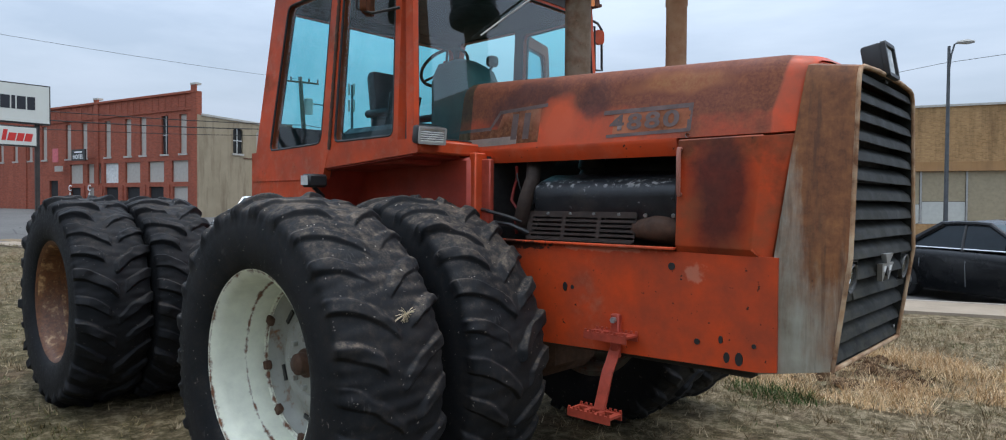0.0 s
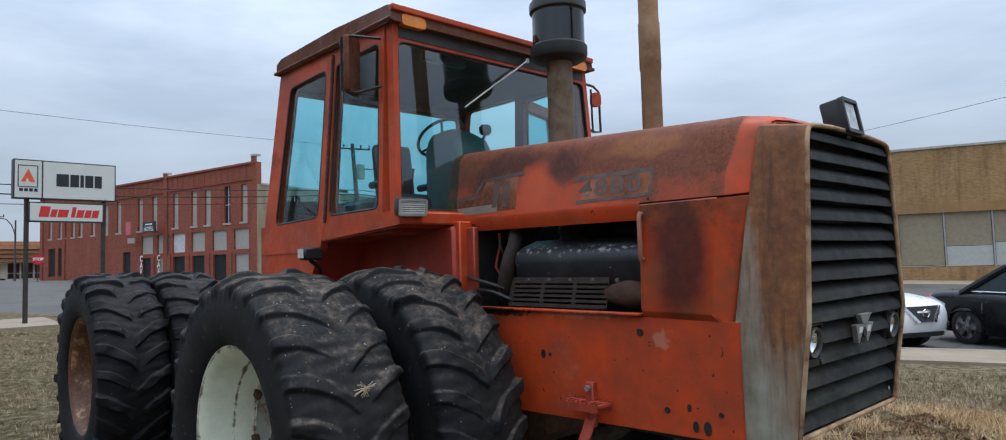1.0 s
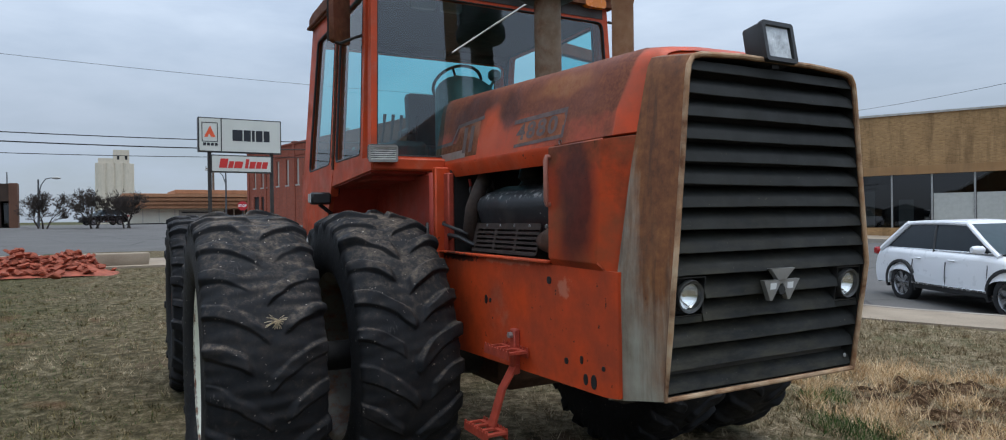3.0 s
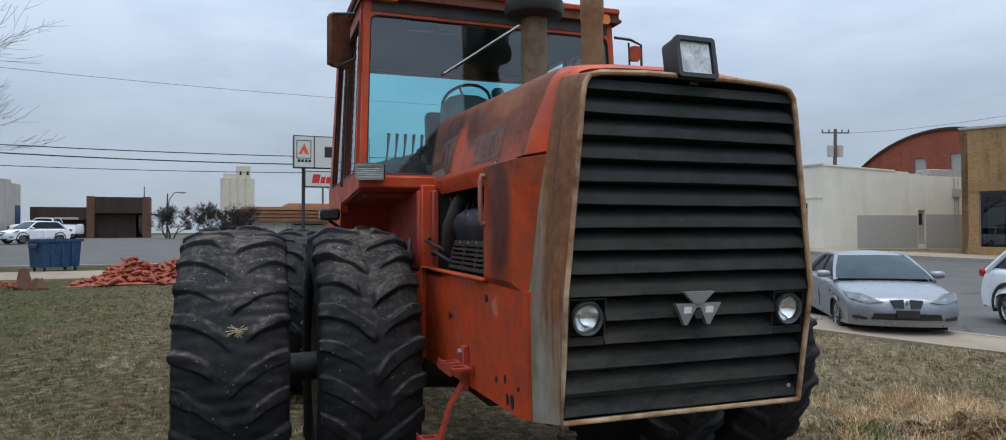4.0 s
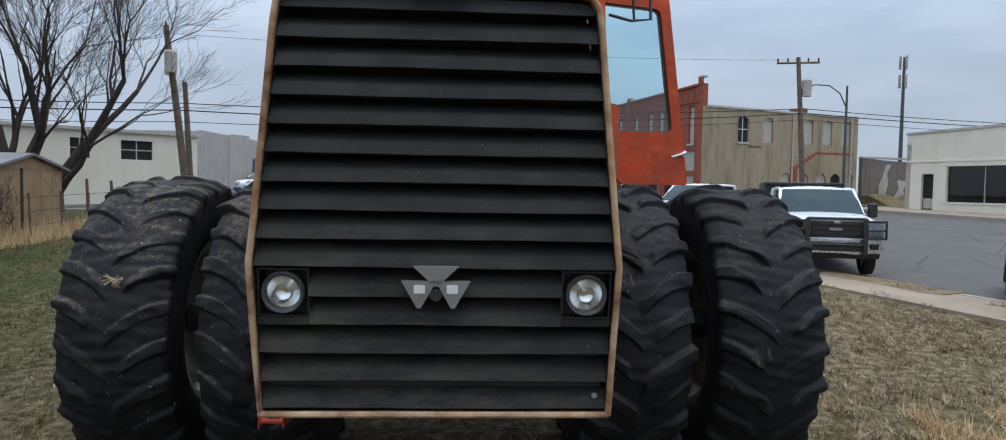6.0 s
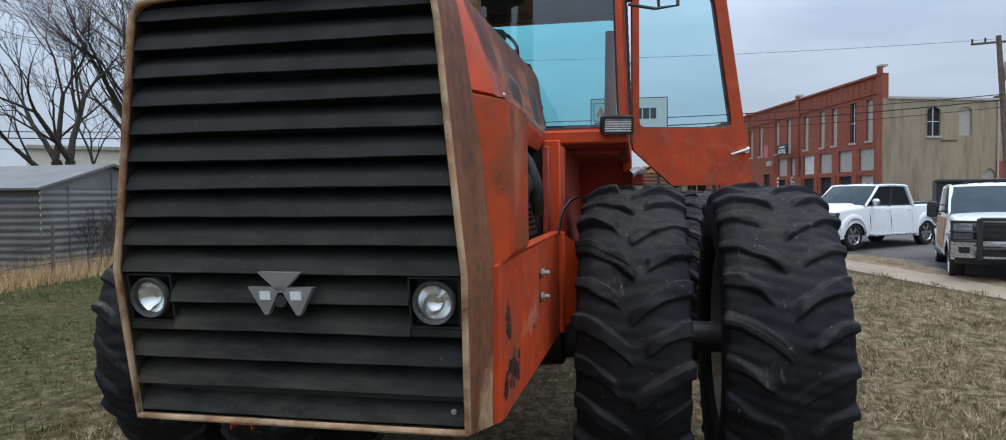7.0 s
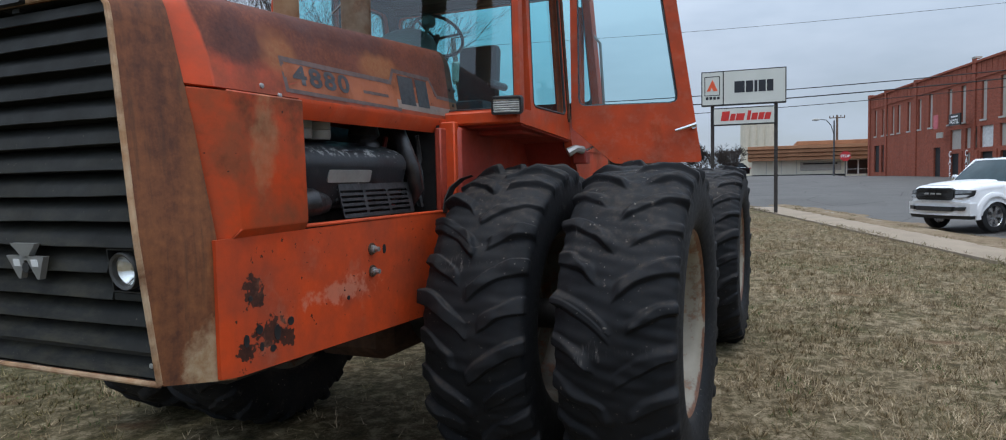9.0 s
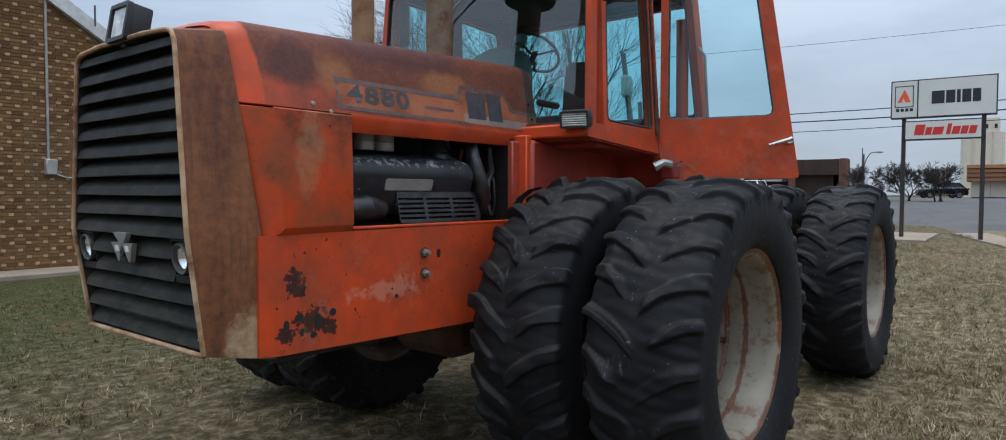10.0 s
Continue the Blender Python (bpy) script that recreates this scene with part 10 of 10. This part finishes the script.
street_lamp(-35.65, 24.25, 6.9, (-0.8, -1.55), "dark steel street lamp with a curved arm")
street_lamp(-5.58, 32.68, 8.3, (0.35, 0.10), "slim grey street lamp on the far pavement")
street_lamp(-63.7, 8.5, 4.7, (0.2, -1.2), "slim street lamp on the far side of the crossing")
street_lamp(-61.7, -5.05, 3.7, (0.3, 1.0), "far street lamp by the crossing")
street_lamp(-92.0, -11.0, 6.0, None, "slim grey flagpole far across the street")
p = thing("stop_sign", pose(-57.8, 9.07, ground_z(-57.8)), "red octagonal stop sign on a thin steel post", "road sign")
bm = bmesh.new()
tube(bm, [(0, 0, -0.1), (0, 0, 2.0)], 0.035, 8)
part("post", bm, M_STEELPOLE, p)
bm = bmesh.new()
lathe(bm, [(0.0, 0.045), (0.40, 0.045), (0.40, 0.060), (0.0, 0.060)], 8, "x", (0, 0, 1.62))
bmesh.ops.rotate(bm, cent=(0, 0, 1.62), matrix=Matrix.Rotation(radians(22.5), 3, "X"), verts=bm.verts)
plate = part("plate", bm, plain("stop_red", (0.50, 0.025, 0.03), 0.5, vary=0.1), p, smooth=20)
me = lettering("STOP", 0.27, 0.01)
me.materials.append(M_ENAMEL)
word = new("sign_lettering", me)
word.parent = plate
word.matrix_local = Matrix.Translation((0.066, 0, 1.62)) @ Matrix(((0, 0, 1, 0), (1, 0, 0, 0), (0, 1, 0, 0), (0, 0, 0, 1)))
m = thing("radio_mast", pose(-74.7, 52.5, 1.2), "slim mobile radio mast with panel antennas", "mast")
bm = bmesh.new()
tube(bm, [(0, 0, 0), (0, 0, 16)], [0.25, 0.14], 10)
part("mast", bm, M_STEELPOLE, m)
for k in range(3):
    for z in (13.3, 15.4):
        part("antenna", bx(-0.08, 0.08, -0.12, 0.12, -0.75, 0.75, 0.02), M_TIN, m).location = (0.4 * math.cos(k * 2.1), 0.4 * math.sin(k * 2.1), z)

wires = thing("overhead_wires", pose(0, 0, 0), "black overhead wires slung between the poles", "wires")


def wire(p, q, sag, r=0.016):
    p, q = Vector(p), Vector(q)
    bm = bmesh.new()
    tube(bm, [p.lerp(q, k / 16) - Vector((0, 0, sag * 4 * (k / 16) * (1 - k / 16))) for k in range(17)], r, 5)
    part("wire", bm, M_CABLE, wires)


PA, PB = Vector((-29.4, -8.85, 0)), Vector((-35.8, 21.9, 0))
for za, zb, sag, r in ((5.15, 6.35, 0.35, 0.021), (4.85, 6.1, 0.45, 0.026), (4.35, 5.75, 0.40, 0.015)):
    wire(PA + Vector((0, 0, za)), PB + Vector((0, 0, zb)), sag, r)
    wire(PA + Vector((0, 0, za)), (-21.0, -40.0, za + 0.8), 0.6, r)
    wire(PB + Vector((0, 0, zb)), (-44.0, 62.0, zb + 0.6), 0.5, r)
for za, zb in ((8.1, 9.3), (8.1, 9.3)):
    wire((-29.2, -9.3, za), (-35.95, 21.6, zb - 0.3), 0.3, 0.008)
wire((-5.8, 32.5, 7.6), (-40.6, 44.9, 9.4), 0.8, 0.010)
wire((-5.8, 32.5, 7.6), (30, 26, 9.5), 0.5, 0.010)


# ---- bare trees ----
M_BARK = plain("dark_wet_bark", (0.045, 0.034, 0.028), 0.9, vary=0.4, scale=5, bump=0.5)


def bare_tree(name, x, y, stems, height, seed, label, r0=0.2, depth=6, spread=28, thin=0.009):
    rng = random.Random(seed)
    t = thing(name, pose(x, y, ground_z(x) - 0.1), label, "tree")
    limbs, twigs = bmesh.new(), bmesh.new()

    def grow(p, d, length, r, level):
        n = 3
        pts, rr = [p], [r]
        q = p.copy()
        dd = d.copy()
        for k in range(n):
            dd = (dd + Vector((rng.gauss(0, 0.10), rng.gauss(0, 0.10), rng.gauss(0.035, 0.05)))).normalized()
            q = q + dd * length / n
            pts.append(q.copy())
            rr.append(r * (1 - 0.38 * (k + 1) / n))
        tube(limbs if level < 3 else twigs, pts, rr, 8 if level < 2 else (5 if level < 4 else 3), cap=level < 2)
        if level >= depth:
            return
        kids = 3 if level < 1 else (4 if rng.random() < 0.35 else 3)
        for k in range(kids):
            at = pts[-1] if k < 2 else pts[rng.choice((1, 2, 2))]
            ax = dd.cross(Vector((rng.gauss(0, 1), rng.gauss(0, 1), rng.gauss(0, 1)))).normalized()
            nd = (Matrix.Rotation(radians(rng.uniform(0.45, 1.25) * spread), 3, ax) @ dd)
            if nd.z < -0.1:
                nd.z *= -0.3
            grow(at, nd.normalized(), length * rng.uniform(0.62, 0.86), max(thin, rr[-1] * rng.uniform(0.58, 0.80)), level + 1)
    for sx, sy, tilt, turn in stems:
        d = Vector((math.sin(radians(tilt)) * math.cos(radians(turn)), math.sin(radians(tilt)) * math.sin(radians(turn)), math.cos(radians(tilt))))
        grow(Vector((sx, sy, 0)), d, height * 0.27, r0 * rng.uniform(0.8, 1.1), 0)
    part("trunk", limbs, M_BARK, t)
    part("crown", twigs, M_BARK, t)


bare_tree("bare_tree", -22.6, -12.0, [(0, 0, 8, 120), (-0.9, 0.7, 26, 110), (0.8, -0.9, 14, -60), (-0.4, -0.2, 34, 85)], 12.0, 4, "large leafless tree with several dark leaning stems", 0.34, 6, 28, 0.0055)
bare_tree("bare_tree", -19.8, -14.6, [(0, 0, 10, -30), (0.5, 0.3, 18, 40)], 11.0, 9, "leafless tree with upright dark stems", 0.27, 5, 28, 0.006)
bare_tree("bare_tree", -57.2, -4.36, [(0, 0, 30, 20), (0.1, 0.2, 26, 140), (0, -0.2, 30, 270)], 3.2, 12, "small leafless street tree beyond the crossing", 0.07, 6, 34, 0.010)
bare_tree("bare_tree", -56.0, -1.09, [(0, 0, 24, 80), (0.1, 0.2, 32, 200), (0, -0.2, 30, 320)], 3.6, 15, "small leafless street tree beyond the crossing", 0.07, 6, 34, 0.010)
bare_tree("bare_tree", -55.3, 0.9, [(0, 0, 28, 110), (0.1, 0.2, 26, 230), (0, -0.2, 30, 350)], 3.1, 17, "small leafless street tree beyond the crossing", 0.07, 6, 34, 0.010)


# broken brick pier stumps on the slab, and bare shrubs along the fence
def stump(x, y, h, w, turn):
    bm = bmesh.new()
    rings = []
    rg = random.Random(int(h * 100))
    for k, z in enumerate((-0.05, 0.0, h * 0.4, h * 0.75, h)):
        q = w * (1.25, 1.2, 0.9, 0.72, 0.55)[k]
        rings.append([Vector((q * (sx + rg.uniform(-0.12, 0.12)), q * (sy + rg.uniform(-0.12, 0.12)), z + rg.uniform(-0.03, 0.03) * (k > 1))) for sx, sy in ((-1, -1), (0, -1.1), (1, -1), (1.1, 0), (1, 1), (0, 1.1), (-1, 1), (-1.1, 0))])
    loft(bm, rings)
    return solo("brick_stump", bm, M_BROWNBRICK, "broken brown masonry stump standing on the slab", "rubble", m=pose(x, y, ground_z(x) + 0.03, 0, 0, turn), smooth=20)


stump(-19.3, -3.62, 0.50, 0.16, 15)
stump(-19.1, -3.25, 0.24, 0.12, 50)
for k in range(4):
    bare_tree("bare_shrub", -12.2 - 1.15 * k, -7.25 - 0.1 * (k % 2), [(0, 0, 12, 40 + 70 * k), (0.15, 0.05, 20, 200 + 50 * k), (-0.1, 0.1, 26, 120 + 90 * k)], 2.0 + 0.3 * (k % 3), 40 + k, "leafless brown shrub along the fence", 0.016, 4, 26, 0.004)


# ---- grass, weeds and dirt ----
def blades(name, n, area, h, mat, label, seed, bend=0.5, wid=0.004, keep=None, zf=lot_z):
    """Loose single blades strewn over an area, joined into one mesh."""
    rng = np.random.default_rng(seed)
    x = rng.uniform(area[0], area[1], n)
    y = rng.uniform(area[2], area[3], n)
    if keep is not None:
        k = keep(x, y, rng)
        x, y = x[k], y[k]
    n = len(x)
    z = np.array([zf(a, b) for a, b in zip(x, y)])
    a = rng.uniform(0, 2 * np.pi, n)
    lean = rng.uniform(0.2, 1.3, n) * bend
    hh = h * rng.uniform(0.5, 1.3, n)
    ta = rng.uniform(0, 2 * np.pi, n)
    V = np.empty((n, 3, 3))
    V[:, 0] = np.stack([x - wid * np.cos(a), y - wid * np.sin(a), z - 0.004], 1)
    V[:, 1] = np.stack([x + wid * np.cos(a), y + wid * np.sin(a), z - 0.004], 1)
    V[:, 2] = np.stack([x + hh * np.sin(lean) * np.cos(ta), y + hh * np.sin(lean) * np.sin(ta), z + hh * np.cos(lean)], 1)
    me = bpy.data.meshes.new(name)
    me.from_pydata(V.reshape(-1, 3).tolist(), [], np.arange(3 * n).reshape(-1, 3).tolist())
    me.materials.append(mat)
    ob = new(name, me)
    return tagged(ob, label, "grass", kind="stuff")


def blade_mat(name, stops):
    s = Nodes(name)
    c = s.ramp(s.island(), stops)
    patch = s.ramp(s.mix(0.5, s.noise(0.9, 6, 0.65), s.noise(4.0, 5, 0.6)), [(0.40, 1.0), (0.56, 0.0)])
    c = s.mix(s.math("MULTIPLY", patch, 0.75), c, s.mix(1.0, c, (0.34, 0.29, 0.20), "MULTIPLY"))
    knot = s.ramp(s.noise(8.0, 5, 0.65), [(0.42, 1.0), (0.55, 0.0)])
    c = s.mix(s.math("MULTIPLY", knot, 0.42), c, s.mix(1.0, c, (0.28, 0.235, 0.16), "MULTIPLY"))
    return s.set(c, 0.8, spec=0.2)


M_STRAW = blade_mat("straw_blade", [(0.0, (0.155, 0.108, 0.060)), (0.3, (0.34, 0.26, 0.150)), (0.7, (0.57, 0.465, 0.315)), (0.9, (0.47, 0.375, 0.245)), (1.0, (0.145, 0.14, 0.065))])
M_OLIVE = blade_mat("half_dead_blade", [(0.0, (0.085, 0.075, 0.028)), (0.4, (0.16, 0.135, 0.058)), (0.8, (0.28, 0.225, 0.115)), (1.0, (0.42, 0.34, 0.20))])
M_GREEN = blade_mat("green_blade", [(0.0, (0.035, 0.075, 0.018)), (0.6, (0.065, 0.13, 0.03)), (1.0, (0.12, 0.16, 0.05))])


def blond_mat():
    s = Nodes("matted_straw_blade")
    c = s.ramp(s.island(), [(0.0, (0.36, 0.22, 0.105)), (0.4, (0.66, 0.46, 0.25)), (1.0, (0.84, 0.66, 0.42))])
    c = s.mix(s.ramp(s.noise(3.0, 5, 0.65), [(0.40, 0.7), (0.56, 0.0)]), c, s.mix(1.0, c, (0.50, 0.36, 0.24), "MULTIPLY"))
    return s.set(c, 0.8, spec=0.2)


M_TAN = blond_mat()


def field(x, y, scale, seed):
    """Smooth random patches over the lot, about -1 to 1."""
    rng = np.random.default_rng(seed)
    f = np.zeros(len(x))
    for _ in range(14):
        a, k = rng.uniform(0, 2 * np.pi), rng.uniform(0.5, 1.7) * 2 * np.pi / scale
        f += np.sin(k * (x * np.cos(a) + y * np.sin(a)) + rng.uniform(0, 6.28))
    return f / 2.65


def on_lot(x, y, rng):
    b = (x + 13.4) * -math.sin(ALONG) + (y - 10.35) * math.cos(ALONG)
    d = np.hypot(x - 0.5, y - 4.0)
    dull = np.clip((5.4 - y + 1.3 * field(x, y, 3.0, 5)) / 3.0, 0, 1)
    thick = np.clip(0.62 + 0.38 * field(x, y, 0.45, 2) + 0.30 * field(x, y, 1.6, 3), 0.06, 1.0) * (1 - 0.66 * dull)
    under = (x < -1.3) & (x > -8.0) & (abs(y - 3.63) < 2.0)
    return (b < -1.5) & (rng.random(len(x)) < np.clip(1.25 - d / 26, 0.12, 1.0) * thick * np.where(under, 0.25, 1.0)) & ~((x < -21.4) & (x > -24.8)) & (x > -27)


def sunny(x, y, rng):
    return on_lot(x, y, rng) & (y + 1.2 * field(x, y, 1.6, 17) > 1.4)


def poor(x, y, rng):
    return on_lot(x, y, rng) & (y + 1.2 * field(x, y, 1.6, 17) <= 1.4)


blades("turf", 420000, (-24, 2, -1.5, 12), 0.075, M_STRAW, "short dry straw-coloured turf", 1, 1.2, 0.0050, sunny)
blades("olive_turf", 300000, (-24, 2, -7.5, 4), 0.06, M_OLIVE, "short olive and brown half-dead turf", 7, 1.3, 0.0055, poor)


def tufts(name, n, per, area, h, mat, label, seed, keep):
    """Small tufts of leaning blades."""
    rng = np.random.default_rng(seed)
    x, y = rng.uniform(area[0], area[1], n), rng.uniform(area[2], area[3], n)
    k = keep(x, y, rng)
    cx, cy = np.repeat(x[k], per), np.repeat(y[k], per)
    m = len(cx)
    a, d = rng.uniform(0, 2 * np.pi, m), rng.uniform(0.0, 0.05, m)
    bx0, by0 = cx + d * np.cos(a), cy + d * np.sin(a)
    z = np.repeat(np.array([lot_z(p, q) for p, q in zip(x[k], y[k])]), per)
    hh, out = h * rng.uniform(0.5, 1.4, m), rng.uniform(0.3, 1.5, m)
    t = rng.uniform(0, np.pi, m)
    V = np.empty((m, 3, 3))
    V[:, 0] = np.stack([bx0 - 0.004 * np.cos(t), by0 - 0.004 * np.sin(t), z - 0.004], 1)
    V[:, 1] = np.stack([bx0 + 0.004 * np.cos(t), by0 + 0.004 * np.sin(t), z - 0.004], 1)
    V[:, 2] = np.stack([bx0 + hh * np.sin(out) * np.cos(a), by0 + hh * np.sin(out) * np.sin(a), z + hh * np.cos(out)], 1)
    me = bpy.data.meshes.new(name)
    me.from_pydata(V.reshape(-1, 3).tolist(), [], np.arange(3 * m).reshape(-1, 3).tolist())
    me.materials.append(mat)
    return tagged(new(name, me), label, "grass", kind="stuff")


tufts("dry_tufts", 25000, 16, (-22, 2, -7.5, 12), 0.075, M_STRAW, "scattered tufts of dry grass", 11, sunny)
tufts("olive_tufts", 20000, 16, (-22, 2, -7.5, 4), 0.065, M_OLIVE, "low olive and brown tufts of half-dead grass", 12, poor)


def clump(cx, cy, rx, ry):
    return lambda x, y, rng: ((x - cx) / rx) ** 2 + ((y - cy) / ry) ** 2 < rng.random(len(x)) ** 0.7


def hollow(x, y, rng):
    """A ragged ring of straw round a patch of scraped soil."""
    q = ((x + 2.35) / 1.35) ** 2 + ((y - 7.75) / 1.25) ** 2 + 0.35 * field(x, y, 0.8, 21)
    return (q < 1.3) & ((q > 0.42) | (rng.random(len(x)) < 0.05))


def soil_mat():
    s = Nodes("dark_turned_soil")
    c = s.ramp(s.mix(0.5, s.noise(9, 6, 0.7), s.noise(40, 5, 0.7)), [(0.38, (0.010, 0.006, 0.003)), (0.50, (0.060, 0.034, 0.018)), (0.62, (0.24, 0.16, 0.095))])
    return s.set(c, 1.0, 0.0, s.noise(40, 5, 0.7), 0.7, 0.02, spec=0.03)


# scraped soil with a few holes and clods
bm = bmesh.new()
rows = []
for i in range(33):
    row = []
    for j in range(33):
        x, y = -3.25 + 1.8 * i / 32, 6.95 + 1.6 * j / 32
        e = min(1.0, 1.25 - math.hypot((x + 2.35) / 0.9, (y - 7.75) / 0.8))
        h = 0.09 * noise.noise(Vector((x * 5, y * 5, 1.0))) + 0.035 * noise.noise(Vector((x * 14, y * 14, 4.0)))
        row.append(bm.verts.new((x, y, lot_z(x, y) + (0.012 + h if e > 0.2 else -0.06 + 0.3 * max(e, 0.0)))))
    rows.append(row)
for i in range(32):
    for j in range(32):
        bm.faces.new((rows[i][j], rows[i + 1][j], rows[i + 1][j + 1], rows[i][j + 1]))
solo("soil_patch", bm, soil_mat(), "patch of dark scraped soil in the grass", "soil", kind="stuff")
blades("dry_grass_clump", 34000, (-4.2, -0.6, 6.0, 9.6), 0.18, M_TAN, "ring of tall matted straw-coloured grass round bare soil", 2, 1.5, 0.0034, hollow)
blades("green_grass_patch", 9000, (-3.4, -1.4, 5.6, 7.4), 0.10, M_GREEN, "patch of fresh green grass", 3, 1.1, 0.005, clump(-2.42, 6.32, 0.50, 0.32))
blades("green_grass_patch", 5000, (-3.8, -2.6, 6.5, 7.6), 0.09, M_GREEN, "small patch of fresh green grass", 31, 1.1, 0.005, clump(-3.20, 6.98, 0.26, 0.3))
blades("green_grass_patch", 9000, (-16, -7, -7.0, -3.5), 0.08, M_GREEN, "patch of fresh green grass by the fence", 4, 0.9, 0.004, clump(-11.5, -5.6, 4.0, 1.2))
blades("green_grass_patch", 2500, (-14, -9, 6, 9), 0.06, M_GREEN, "small patch of fresh green grass", 5, 0.9, 0.004, clump(-11.5, 7.3, 1.6, 0.7))
blades("green_turf", 60000, (-17, -1.5, -7, 1.6), 0.05, M_GREEN, "thin green winter grass among the straw", 14, 1.1, 0.004, lambda x, y, rng: rng.random(len(x)) < np.clip(0.45 + 0.6 * field(x, y, 1.3, 8), 0.0, 1.0) * np.clip((2.4 - y) / 4.0, 0.0, 0.8))
blades("green_weeds", 60000, (-16, 0.5, 5.2, 10.5), 0.055, M_GREEN, "small scattered green weeds in the straw", 15, 1.1, 0.004, lambda x, y, rng: (field(x, y, 1.1, 9) > 1.25) & on_lot(x, y, rng))


def across(x, y):
    return (x - KERB.x) * -math.sin(ALONG) + (y - KERB.y) * math.cos(ALONG)


def edge_grass(x, y, rng):
    """Dead grass along both edges of the pavement and in clumps on the verge."""
    b = across(x, y)
    lot_side = (abs(b + 1.42 + 0.10 * field(x, y, 1.2, 41)) < 0.13 * rng.random(len(x))) & (field(x, y, 1.5, 42) > -0.6)
    verge_side = (b > -0.52) & (b < 0.95) & (field(x, y, 1.0, 43) > 0.85)
    return (lot_side | verge_side) & (rng.random(len(x)) < 0.8)


blades("verge_grass", 150000, (-27, -8, 4.5, 13), 0.07, M_OLIVE, "dead grass in clumps along the pavement's edges and the verge", 44, 1.2, 0.005, edge_grass, lambda x, y: ground_z(x) + (0.045 if across(x, y) < 0.2 else -0.03 if across(x, y) < 0.6 else -0.09))
blades("fence_weeds", 5000, (-20, -9, -7.6, -6.4), 0.5, M_TAN, "tall dead weeds along the fence", 6, 0.45, 0.004)
